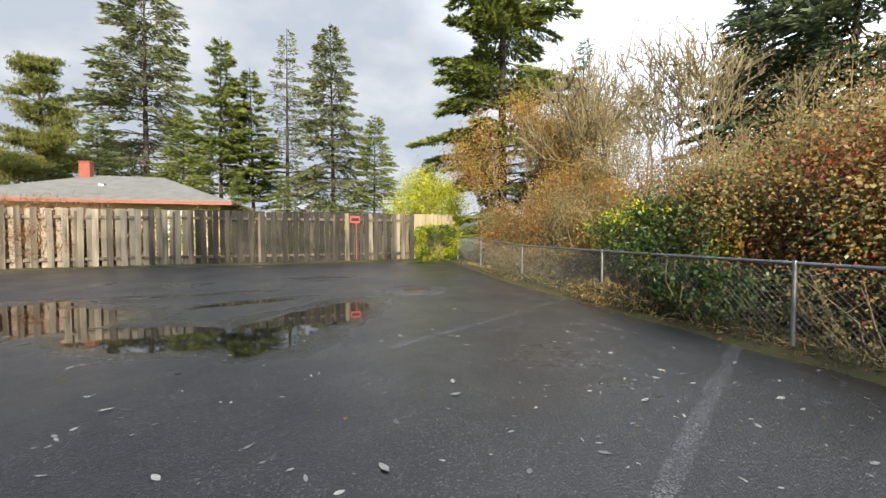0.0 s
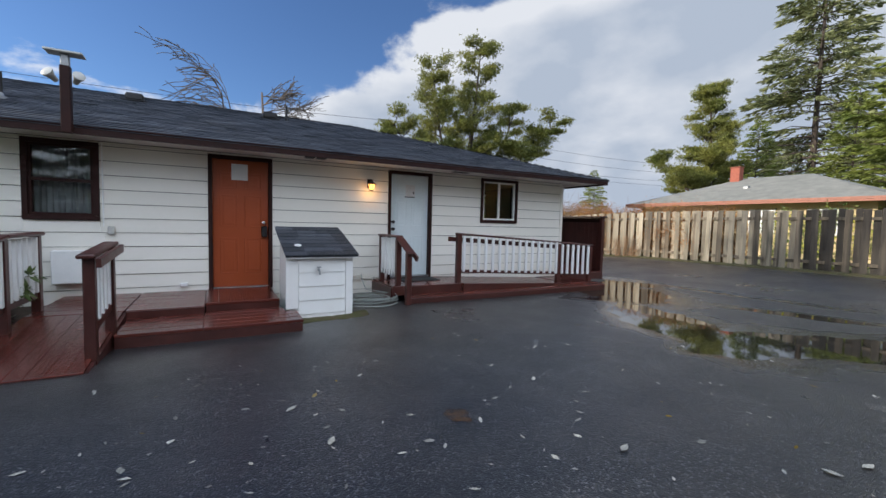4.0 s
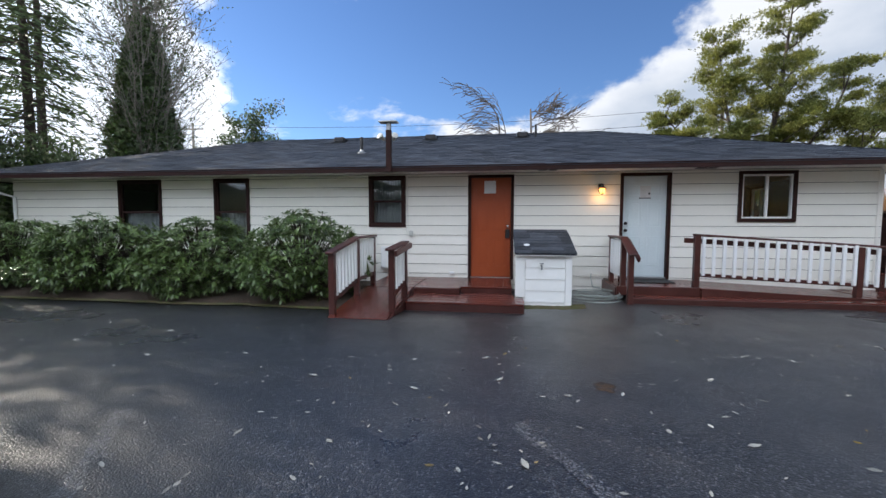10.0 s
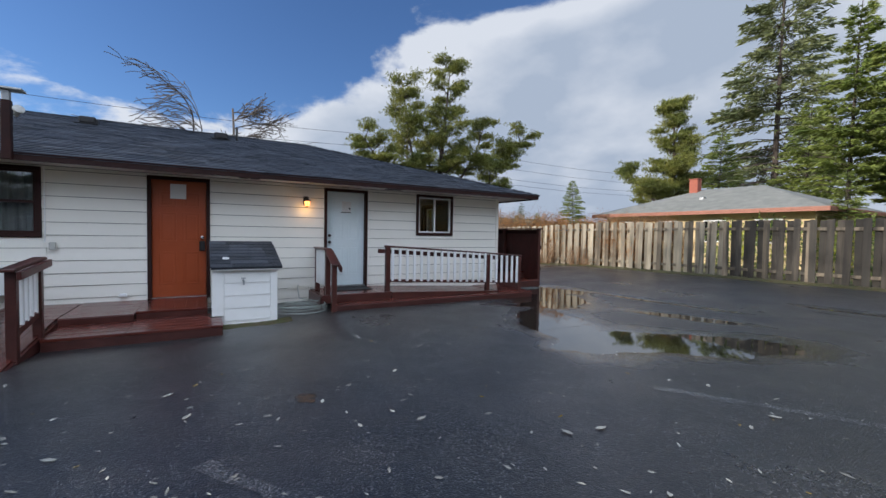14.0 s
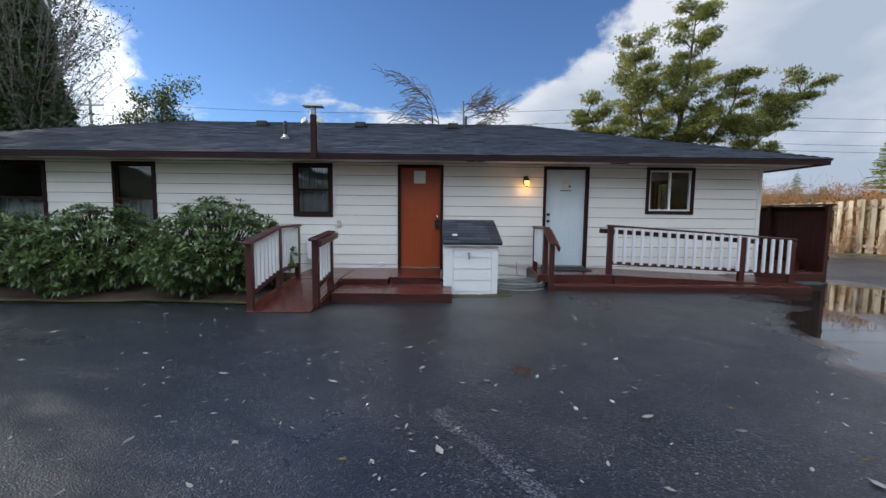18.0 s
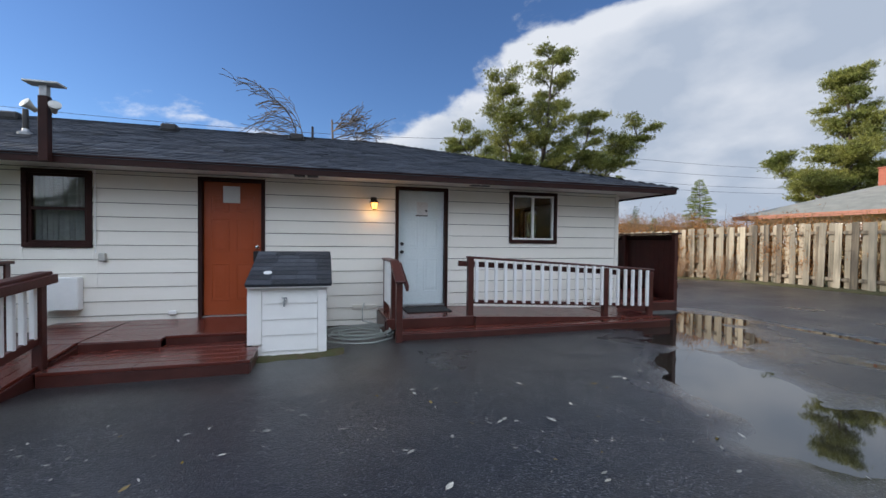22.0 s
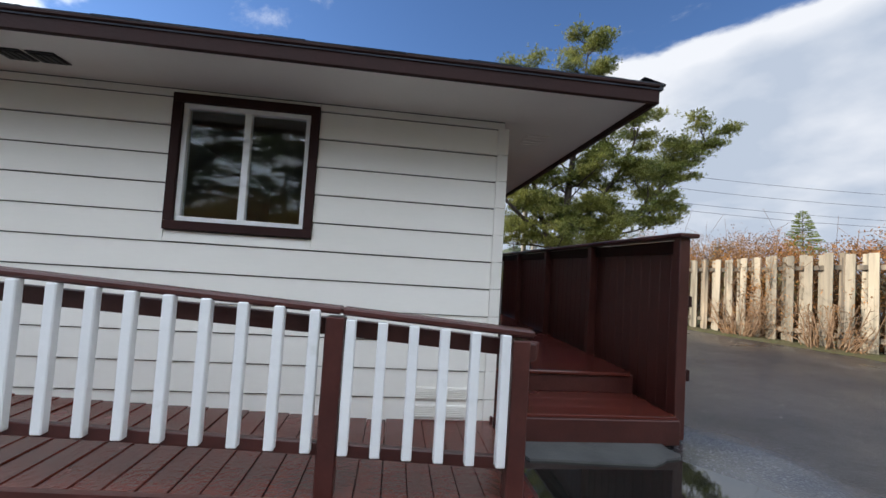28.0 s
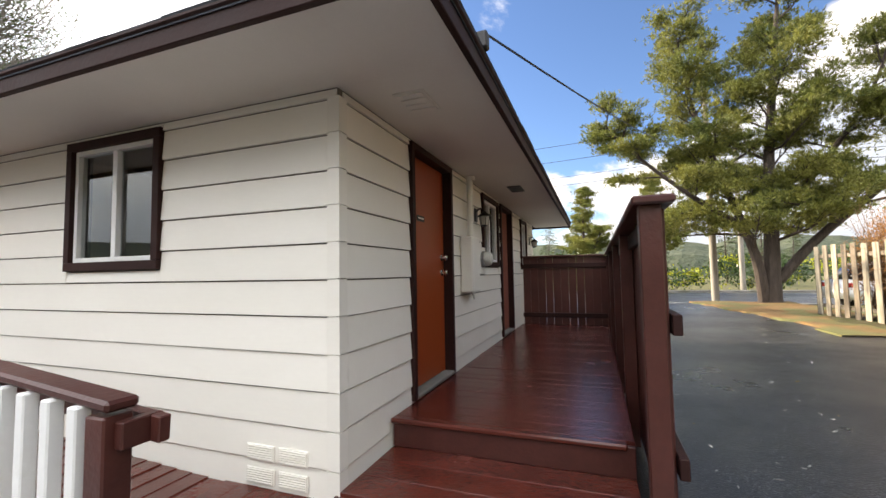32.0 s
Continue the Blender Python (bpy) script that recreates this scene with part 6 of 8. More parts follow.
def conifer(name, label, H, R, material, seed, dens=13, droop=0.25, bare=0.12, size=0.42, ragged=0.35, sag=0.0):
    """A spire of whorled branches hung with flat sprays of needles."""
    r = np.random.default_rng(seed)
    t = thing(name, label, "tree", "trees")
    tr = MB()
    lean = r.normal(size=2) * 0.01 * H
    tr.tube([(lean[0] * (k / 8) ** 2, lean[1] * (k / 8) ** 2, H * k / 8) for k in range(9)], [max(0.012 * H * (1 - k / 8.2), 0.02) for k in range(9)], 8)
    B, W, L, Wd = [], [], [], []
    z = bare * H
    while z < H * 0.985:
        f = (z - bare * H) / (H * (1 - bare))
        reach = R * (1 - f) ** 0.75 * (0.55 + 0.45 * min(1, f * 6 + 0.5)) + 0.25
        for q in range(int(r.integers(4, 7))):
            a = r.uniform(0, 2 * math.pi)
            ln = reach * (1 - ragged * r.random())
            out = np.array([math.cos(a), math.sin(a), 0])
            rise = 0.25 * f - droop * (1 - f) * r.uniform(0.6, 1.4)
            p0 = np.array([lean[0] * (z / H) ** 2, lean[1] * (z / H) ** 2, z])
            tip = p0 + out * ln + np.array([0, 0, rise * ln])
            mid = (p0 + tip) / 2 + np.array([0, 0, 0.10 * ln])
            if ln > 0.8:
                tr.tube([p0, mid, tip], [0.010 * ln + 0.012, 0.006 * ln + 0.008, 0.004], 3, cap=False)
            k = max(6, int(dens * ln / size * 0.42))
            s = r.uniform(0.12, 1.0, k) ** 0.75
            pts = ((1 - s) ** 2)[:, None] * p0 + (2 * s * (1 - s))[:, None] * mid + (s ** 2)[:, None] * tip
            sd = np.array([-out[1], out[0], 0])
            lat = r.uniform(-1, 1, k) * (0.30 * ln * (1.05 - s) + 0.12)
            pts = pts + lat[:, None] * sd + np.array([0, 0, 1]) * (r.normal(size=k) * 0.05 * size - abs(lat) * 0.22 - sag * abs(lat))[:, None]
            way = out * 0.9 + sd * np.sign(lat)[:, None] * r.uniform(0.2, 1.0, k)[:, None] + np.array([0, 0, 1]) * r.normal(-0.22, 0.25, k)[:, None]
            B.append(pts); W.append(way); L.append(r.uniform(0.6, 1.25, k) * size); Wd.append(r.uniform(0.18, 0.30, k) * size)
        z += max(0.30, 0.022 * H) * r.uniform(0.7, 1.2)
    part("trunk", tr, "bark", t, fix=False)
    part("crown", leaf_mesh("crown", np.concatenate(B), np.concatenate(W), np.concatenate(L), np.concatenate(Wd), material, 0.1), material, t)
    return t


def place(t, x, y, z=0.0, s=1.0, rz=0.0):
    t.matrix_world = Matrix.Translation((x, y, z)) @ pose(0, 0, 0, 0, 0, rz) @ Matrix.Scale(s, 4)
    return t


def again(t, x, y, z=0.0, s=1.0, rz=0.0):
    c = copy_thing(t, Matrix.Identity(4))
    return place(c, x, y, z, s, rz)


def grow(mb, tips, r, p, d, length, rad, depth, spread=0.6, up=0.25, shrink=0.72, kids=(2, 4), sides=4, wobble=0.18, least=0.0):
    """A limb that bends and forks."""
    n = 4
    pts, rads = [p], [rad]
    for k in range(n):
        d = (d + Vector(r.normal(size=3)) * wobble + Vector((0, 0, up * 0.12))).normalized()
        p = p + d * (length / n)
        pts.append(p); rads.append(max(rad * (1 - 0.5 * (k + 1) / n), least))
    mb.tube(pts, rads, sides, cap=False)
    if depth == 0:
        tips.append((p, d, pts[2]))
        return
    for q in range(int(r.integers(*kids))):
        i = int(r.integers(2, n + 1))
        nd = (d + Vector(r.normal(size=3)) * spread + Vector((0, 0, up))).normalized()
        grow(mb, tips, r, pts[i], nd, length * shrink * r.uniform(0.7, 1.15), rads[i] * 0.7, depth - 1, spread, up, shrink, kids, max(3, sides - 1), wobble, least)
    grow(mb, tips, r, pts[-1], d, length * shrink, rads[-1], depth - 1, spread, up, shrink, kids, max(3, sides - 1), wobble, least)


def shore_pine(name, label, seed, stems, scale=1.0):
    """A wind-shaped pine. Each stem: path points, foot radius, share of its length where limbs start, limb reach low and high, limbs."""
    r = np.random.default_rng(seed)
    t = thing(name, label, "tree", "trees")
    mb, B, W, L = MB(), [], [], []

    def clump(c, way, size):
        n = int(11 + 8 * size)
        q0 = np.array(c) + r.normal(size=(n, 3)) * np.array([0.27, 0.27, 0.08]) * size
        m = 8
        q = np.repeat(q0, m, 0)
        w = r.normal(size=(n * m, 3)) * 0.75 + np.array([way.x * 0.9, way.y * 0.9, 0.75])
        B.append(q + r.normal(size=(n * m, 3)) * 0.02); W.append(w); L.append(r.uniform(0.11, 0.20, n * m))

    def limb(p, d, reach, rad, lift):
        path, rads, n = [p], [rad], 7
        for k in range(n):
            d = (d + Vector(r.normal(size=3)) * 0.15 + Vector((0, 0, lift * 0.10))).normalized()
            path.append(path[-1] + d * (reach / n)); rads.append(max(rad * (1 - 0.85 * (k + 1) / n), 0.012))
        mb.tube(path, rads, 5, cap=False)
        for k in range(2, n + 1):
            for s in (-1, 1):
                if r.random() < 0.12:
                    continue
                flat = Vector((-d.y, d.x, 0)) * s + d * r.uniform(0.4, 1.2) + Vector((0, 0, r.uniform(0.0, 0.5)))
                ln = reach * r.uniform(0.14, 0.30) * (1.2 - 0.6 * k / n) + 0.18
                e = path[k] + flat.normalized() * ln
                mb.tube([path[k], path[k].lerp(e, 0.5) + Vector((0, 0, 0.04)), e], [rads[k] * 0.6 + 0.004, 0.010, 0.006], 3, cap=False)
                clump(e, flat.normalized(), r.uniform(0.6, 1.1))
                if ln > 0.45:
                    clump(path[k].lerp(e, 0.62) + Vector(r.normal(size=3)) * 0.08, flat.normalized(), 0.85)
        clump(path[-1], d, 1.0)

    for pts, rad, start, reach0, reach1, count in stems:
        pts = [Vector(p) for p in pts]
        # smooth the stem
        fine = []
        for a in range(len(pts) - 1):
            p0, p1, p2, p3 = pts[max(a - 1, 0)], pts[a], pts[a + 1], pts[min(a + 2, len(pts) - 1)]
            for q in range(5):
                u = q / 5
                fine.append(0.5 * ((2 * p1) + (p2 - p0) * u + (2 * p0 - 5 * p1 + 4 * p2 - p3) * u * u + (3 * p1 - p0 - 3 * p2 + p3) * u ** 3))
        fine.append(pts[-1])
        m = len(fine) - 1
        mb.tube(fine, [max(rad * (1 - k / m) ** 0.8, 0.025) * (1.35 if k == 0 and rad > 0.2 else 1.0) for k in range(m + 1)], 9, cap=False)
        for k in range(count):
            f = start + (1 - start) * (k + r.random()) / count
            i = min(int(f * m), m - 1)
            p = fine[i].lerp(fine[i + 1], f * m - i)
            g = (f - start) / (1 - start)
            reach = (reach0 + (reach1 - reach0) * g) * r.uniform(0.6, 1.12)
            az = k * 2.4 + r.normal() * 0.35
            along = (fine[i + 1] - fine[i]).normalized()
            d = Vector((math.cos(az), math.sin(az), 0.12 + 0.35 * g)) + along * 0.25
            limb(p, d.normalized(), reach, 0.013 * reach + 0.022, r.uniform(-0.5, 0.5))
        clump(fine[-1], Vector((0, 0, 1)), 0.8)
    part("trunk", mb, "bark", t, fix=False)
    L = np.concatenate(L)
    part("crown", leaf_mesh("crown", np.concatenate(B), np.concatenate(W), L, L * 0.12 + 0.010, "pine", 0.1), "pine", t)
    return t


def windswept_tree(name, label, seed, trunk, bias, limbs, length, rad):
    """A leafless tree whose long thin limbs all sweep one way."""
    r = np.random.default_rng(seed)
    t = thing(name, label, "tree", "trees")
    mb = MB()
    trunk = [Vector(p) for p in trunk]
    mb.tube(trunk, [rad * (1 - 0.6 * k / (len(trunk) - 1)) for k in range(len(trunk))], 7, cap=False)
    bias = Vector(bias)

    def limb(p, d, ln, w, depth):
        n, path, rads = 6, [p], [w]
        for k in range(n):
            d = (d + Vector(r.normal(size=3)) * 0.13 + bias * 0.16).normalized()
            path.append(path[-1] + d * ln / n); rads.append(max(w * (1 - 0.7 * (k + 1) / n), 0.016))
        mb.tube(path, rads, 4, cap=False)
        if depth:
            for k in range(1, n + 1):
                for q in range(2 if depth > 1 else 1):
                    nd = (d + Vector(r.normal(size=3)) * 0.5 + Vector((0, 0, 0.18))).normalized()
                    limb(path[k], nd, ln * r.uniform(0.32, 0.6), rads[k] * 0.6, depth - 1)

    for k in range(limbs):
        f = 0.45 + 0.55 * (k + 0.5) / limbs
        i = min(int(f * (len(trunk) - 1)), len(trunk) - 2)
        p = trunk[i].lerp(trunk[i + 1], f * (len(trunk) - 1) - i)
        d = Vector(r.normal(size=3)) * 0.6 + bias * 0.6 + Vector((0, 0, 0.15))
        d.z *= 0.6
        limb(p, d.normalized(), length * r.uniform(0.6, 1.1), rad * 0.35, 2)
    part("trunk", mb, "barebark", t, fix=False)
    return t


def bare_tree(name, label, seed, length, rad, depth, spread=0.5, up=0.3, material="greybark", leaves=None, n=0, size=0.06, category="tree", kids=(2, 4), high=0.0, least=0.006):
    r = np.random.default_rng(seed)
    t = thing(name, label, category, "trees")
    mb, tips = MB(), []
    grow(mb, tips, r, Vector((0, 0, -0.1)), Vector((0, 0, 1)), length, rad, depth, spread, up, kids=kids, least=least)
    if high:
        k = high / max(p[2] for p in mb.v)
        mb.v = [(p[0] * k, p[1] * k, p[2] * k) for p in mb.v]
        tips = [(p * k, d, q) for p, d, q in tips]
    part("trunk", mb, material, t, fix=False)
    if leaves:
        base = np.array([np.array(p) for p, d, q in tips])
        for k, lm in enumerate(leaves):
            pick = base[r.integers(0, len(base), n)] + r.normal(size=(n, 3)) * length * 0.13
            part("crown", leaf_mesh("crown", pick, r.normal(size=(n, 3)) + np.array([0, 0, -0.4]), r.uniform(0.6, 1.3, n) * size, r.uniform(0.5, 0.8, n) * size, lm, 0.15), lm, t)
    return t


def ivy_tree():
    """An upright tree of fine steep twigs, its lower two thirds wrapped in ivy."""
    r = np.random.default_rng(29)
    t = thing("ivy_tree", "upright twiggy tree with its lower trunk wrapped in dark ivy", "tree", "trees")
    mb, H = MB(), 16.5
    mb.tube([(0.25 * math.sin(k * 1.1), 0.2 * math.sin(k * 0.8), H * 0.95 * k / 9) for k in range(10)], [0.24 * (1 - k / 9.5) + 0.012 for k in range(10)], 7)
    tips = []
    for k in range(420):
        z, a = H * r.uniform(0.10, 0.90), r.uniform(0, 2 * math.pi)
        ln = (0.9 + 2.7 * math.sin(math.pi * min(1.0, (z / H + 0.12) * 0.86)) ** 0.8) * r.uniform(0.55, 1.1)
        out = Vector((math.cos(a), math.sin(a), r.uniform(0.25, 1.5))).normalized()
        p0 = Vector((0, 0, z))
        mid = p0 + out * ln * 0.5 + Vector(r.normal(size=3)) * 0.12
        tip = p0 + out * ln + Vector((0, 0, 0.25 * ln)) + Vector(r.normal(size=3)) * 0.15
        mb.tube([p0, mid, tip], [0.03, 0.018, 0.008], 3, cap=False)
        for q in range(9):
            s = mid.lerp(tip, r.uniform(-0.6, 1.0))
            e = s + (Vector(r.normal(size=3)) * 0.7 + out * 0.5 + Vector((0, 0, 0.75))).normalized() * r.uniform(0.35, 0.9)
            mb.tube([s, e], [0.010, 0.006], 3, cap=False)
            tips.append(e)
    part("trunk", mb, "greybark", t, fix=False)
    ends = np.array([np.array(e) for e in tips])
    n = 9000
    pts = ends[r.integers(0, len(ends), n)] + r.normal(size=(n, 3)) * 0.16
    part("crown", leaf_mesh("crown", pts, r.normal(size=(n, 3)) + np.array([0, 0, 0.4]), r.uniform(0.08, 0.17, n), r.uniform(0.05, 0.09, n), "darkfir", 0.15), "darkfir", t)
    n = 26000
    z = H * 0.60 * r.random(n) ** 1.1
    a = r.uniform(0, 2 * math.pi, n)
    uneven = np.array([1 + 0.35 * noise.noise((math.cos(q) * 1.5, math.sin(q) * 1.5, w * 0.55)) for q, w in zip(a, z)])
    rad = 1.9 * (1 - z / (H * 0.62)) ** 0.75 * uneven * r.uniform(0.2, 1.0, n) ** 0.5 + 0.15
    pts = np.stack([rad * np.cos(a), rad * np.sin(a), z], 1)
    pale = r.random(n) < 0.6
    for lm, own in (("darkfir", pale), ("ivy", ~pale)):
        m = int(own.sum())
        part("ivy", leaf_mesh("ivy", pts[own], r.normal(size=(m, 3)) + pts[own] * np.array([0.3, 0.3, 0]), r.uniform(0.12, 0.26, m), r.uniform(0.09, 0.16, m), lm, 0.2), lm, t)
    return t


def shrub(name, label, centre, radii, colours, n, size, seed, twigs=40, clump=0.35, category="shrub", twig_mat="mossbark", slim=0.6, shell=0.55, stout=1.0, boxy=1.0):
    """A leafy mass with an uneven outline, on twigs that rise from its foot; each clump of leaves has its own colour."""
    r = np.random.default_rng(seed)
    t = thing(name, label, category, at=centre)
    rx, ry, rz = radii
    mb = MB()
    for k in range(twigs):
        a, e = r.uniform(0, 2 * math.pi), r.uniform(0.3, 1.08)
        tip = Vector((rx * e * math.cos(a), ry * e * math.sin(a), rz * r.uniform(0.7, 2.12)))
        foot = Vector((tip.x * 0.35, tip.y * 0.35, -0.02))
        mid = foot.lerp(tip, 0.5) + Vector(r.normal(size=3)) * 0.14 * rz
        end = tip + Vector((tip.x * 0.2, tip.y * 0.2, -0.1 * rz)) * r.uniform(0.2, 1.2)
        mb.tube([foot, mid, tip, end], [(0.011 + 0.003 * rz) * stout, (0.008 + 0.002 * rz) * stout, 0.005 * stout, 0.003], 4, cap=False)
        for q in range(4):
            p = mid.lerp(tip, r.uniform(0.2, 1.0))
            mb.tube([p, p + Vector(r.normal(size=3)) * 0.22 * rz], [0.005 * stout, 0.003], 3, cap=False)
    if twigs:
        part("twig_frame", mb, twig_mat, t, fix=False)
    hn = int(60 + n / 45)
    heads = unit(r.normal(size=(hn, 3))) * (r.uniform(shell, 1.0, (hn, 1)))
    heads *= 1 + 0.22 * np.array([[noise.noise((h[0] * 2 + seed, h[1] * 2, h[2] * 2))] for h in heads])
    cut = np.cumsum([0] + [s for _, s in colours]) / sum(s for _, s in colours)
    drift = np.array([0.5 + 0.75 * noise.noise((h[0] * 1.6, h[1] * 1.6 + seed, h[2] * 1.6)) for h in heads]) + r.normal(size=hn) * 0.2
    rank = np.argsort(np.argsort(drift)) / hn
    for q, (lm, share) in enumerate(colours):
        own = heads[(rank >= cut[q]) & (rank < cut[q + 1])]
        m = int(n * share)
        if not len(own) or not m:
            continue
        c = own[r.integers(0, len(own), m)] + r.normal(size=(m, 3)) * clump * 0.35
        c = np.sign(c) * np.abs(c) ** boxy
        pts = c * np.array([rx, ry, rz]) + np.array([0, 0, rz])
        ok = pts[:, 2] > 0.03
        pts = pts[ok]
        m = len(pts)
        way = r.normal(size=(m, 3)) + unit(c[ok]) * 0.8 + np.array([0, 0, -0.15])
        part("foliage", leaf_mesh("foliage", pts, way, r.uniform(0.6, 1.3, m) * size, r.uniform(0.6, 1.1, m) * size * slim, lm, 0.2), lm, t)
    return t


def rhododendron(label, centre, radii, n, seed):
    """A dome of whorls: each whorl a rosette of long drooping leaves round a bud."""
    r = np.random.default_rng(seed)
    t = thing("rhododendron", label, "shrub", "rhododendrons along the wall", at=centre)
    rx, ry, rz = radii
    mb, B, W, L = MB(), [], [], []
    for k in range(n):
        a0, up = r.uniform(0, 2 * math.pi), r.uniform(-0.95, 1.0)
        d = np.array([math.cos(a0) * math.sqrt(1 - up * up), math.sin(a0) * math.sqrt(1 - up * up), up])
        d[:2] *= 1.25 if up < 0 else 1.0
        bulge = 1 + 0.26 * noise.noise((d[0] * 2.2 + seed, d[1] * 2.2, d[2] * 2.2)) + r.normal() * 0.05
        s = (1.0 if k % 4 else r.uniform(0.6, 0.95)) * bulge
        p = np.array([d[0] * rx * s, d[1] * ry * s, rz * 0.85 + d[2] * rz * s * 0.95])
        if p[2] < 0.08:
            continue
        ax = unit(d * 0.8 + np.array([0, 0, 0.55]))
        if k % 3 == 0:
            mb.tube([(p[0] * 0.3, p[1] * 0.3, max(p[2] * 0.35, 0.0)), tuple(p * np.array([0.7, 0.7, 0.8])), tuple(p)], [0.012, 0.008, 0.005], 4, cap=False)
        m = int(r.integers(8, 13))
        a = np.arange(m) * 2 * math.pi / m + r.uniform(0, 6)
        u = unit(np.cross(ax, np.array([0.3, 0.5, 0.1])))
        v = np.cross(ax, u)
        ring = np.cos(a)[:, None] * u + np.sin(a)[:, None] * v
        B.append(np.tile(p, (m, 1)) + ring * 0.01); W.append(ring + ax * r.uniform(0.05, 0.8, (m, 1))); L.append(r.uniform(0.09, 0.15, m))
    B, W, L = np.concatenate(B), unit(np.concatenate(W)), np.concatenate(L)
    # each leaf is two half blades folded along the rib, in two segments that droop
    nL = len(B)
    side = unit(np.cross(W, np.array([0, 0, 1.0]) + r.normal(size=(nL, 3)) * 0.12))
    up = np.cross(side, W)
    w = (L * 0.165)[:, None]
    mid = B + W * (L * 0.5)[:, None]
    tip = B + W * (L * 0.97)[:, None] - np.array([0, 0, 1]) * (L * 0.10)[:, None]
    V = np.stack([B, mid + side * w - up * w * 0.25, mid, mid - side * w - up * w * 0.25, tip], 1).reshape(-1, 3)
    F = (np.arange(nL)[:, None, None] * 5 + np.array([[0, 2, 1], [0, 3, 2], [1, 2, 4], [2, 3, 4]])).reshape(-1, 3)
    me = bpy.data.meshes.new("foliage")
    me.vertices.add(len(V)); me.vertices.foreach_set("co", V.reshape(-1))
    me.loops.add(F.size); me.loops.foreach_set("vertex_index", F.reshape(-1))
    me.polygons.add(len(F)); me.polygons.foreach_set("loop_start", np.arange(len(F)) * 3); me.polygons.foreach_set("loop_total", np.full(len(F), 3))
    me.update(); me.validate()
    me.materials.append(M["rhodo"])
    part("branch_frame", mb, "bark", t, fix=False)
    part("foliage", me, "rhodo", t)
    return t


# planting bed and rhododendrons in front of the wall
mb = MB()
vs, fs, n = [], [], 60
for i in range(n + 1):
    y = -11.2 + (9.72) * i / n
    e = -2.62 + 0.14 * noise.noise((y * 0.8, 0, 0))
    vs += [(WX + 0.02, y, 0.10), (-4.0, y, 0.09 + 0.02 * noise.noise((y, 1, 0))), (-3.0, y, 0.06), (e, y, 0.0)]
for i in range(n):
    for k in range(3):
        a = i * 4 + k
        fs.append((a, a + 1, a + 5, a + 4))
tagged(part("planting_bed", mb.add(vs, fs), "soil"), "strip of dark bark soil along the front wall", "planting bed", kind="structure")
mb = MB()
vs, fs = [], []
for i in range(121):
    y = -11.4 + 9.95 * i / 120
    e = -2.60 + 0.14 * noise.noise((y * 0.8, 0, 0))
    vs += [(e - 0.05 + 0.03 * noise.noise((y * 3, 9, 0)), y, 0.022), (e, y, 0.03 + 0.012 * noise.noise((y * 5, 3, 0))), (e + 0.05 + 0.05 * noise.noise((y * 2.6, 5, 0)), y, 0.004)]
for i in range(120):
    for k in range(2):
        a = i * 3 + k
        fs.append((a, a + 1, a + 4, a + 3))
tagged(part("moss", mb.add(vs, fs), "moss"), "mossy edge between bed and asphalt", "moss", kind="stuff")

rhododendron("big glossy green rhododendron beside the ramp", (-3.6, -2.6, 0.03), (0.95, 0.90, 0.80), 950, 3)
rhododendron("glossy green rhododendron bush", (-3.65, -4.75, 0.05), (0.98, 0.96, 0.72), 950, 5)
rhododendron("glossy green rhododendron bush", (-3.6, -6.95, 0.05), (1.0, 0.93, 0.76), 950, 8)
rhododendron("glossy green rhododendron bush", (-3.65, -9.15, 0.05), (1.0, 1.0, 0.74), 900, 13)
rhododendron("rhododendron bush at the corner of the house", (-3.9, -11.3, 0.05), (1.0, 1.0, 0.74), 800, 17)

# trees to the north, behind the neighbour
spruce = conifer("spruce_tree", "tall grey-green spruce with drooping branches", 20, 5.0, "spruce", 21, dens=40, droop=0.34, size=0.42)
fir = conifer("fir_tree", "green fir with dense layered branches", 14, 4.2, "fir", 22, dens=28, droop=0.12, size=0.34)
thin = conifer("spruce_tree", "thin open grey spruce", 18, 3.6, "spruce", 23, dens=15, droop=0.2, size=0.36, ragged=0.6)
dark = conifer("fir_tree", "dark dense fir in shade", 16, 4.4, "darkfir", 24, dens=13, droop=0.40, size=0.32, sag=0.15, ragged=0.65)
wide = conifer("spruce_tree", "broad spruce with long layered boughs", 27, 7.2, "fir", 25, dens=105, droop=0.26, bare=0.06, size=0.40, ragged=0.5)
column = conifer("pine_tree", "upright yellow-green pine with bare lower trunk", 16, 3.3, "fir", 27, dens=60, droop=-0.1, bare=0.26, size=0.34, ragged=0.55)
place(column, -6.6, 38.2, 0, 1.08)
again(column, -4.4, 40.0, 0, 0.98, 100)
place(spruce, -17.2, 54.8, 0, 1.72)
place(thin, -1.7, 42.4, 0, 1.14)
again(spruce, 2.4, 40.4, 0, 1.04, 40)
place(fir, 6.0, 39, 0, 0.87, 80)
again(fir, -10.8, 44, 0, 0.92, 200)
again(fir, -17.0, 43, 0, 0.82, 150)
again(fir, -3.6, 27.5, 0, 0.34, 10)
again(fir, -1.0, 26.0, 0, 0.33, 60)
again(fir, 8.8, 31.0, 0, 0.5, 130)
place(wide, 11.6, 23.5, 0, 1.0, 120)
shade = conifer("fir_tree", "dark blue-green fir behind the thicket", 16, 5.2, "darkfir", 26, dens=48, droop=0.3, size=0.36, ragged=0.4)
place(shade, 17.5, 9.6, 0, 1.0, 20)
again(shade, 21.5, 15.0, 0, 1.0, 70)
again(shade, 19.0, 5.0, 0, 0.9, 170)
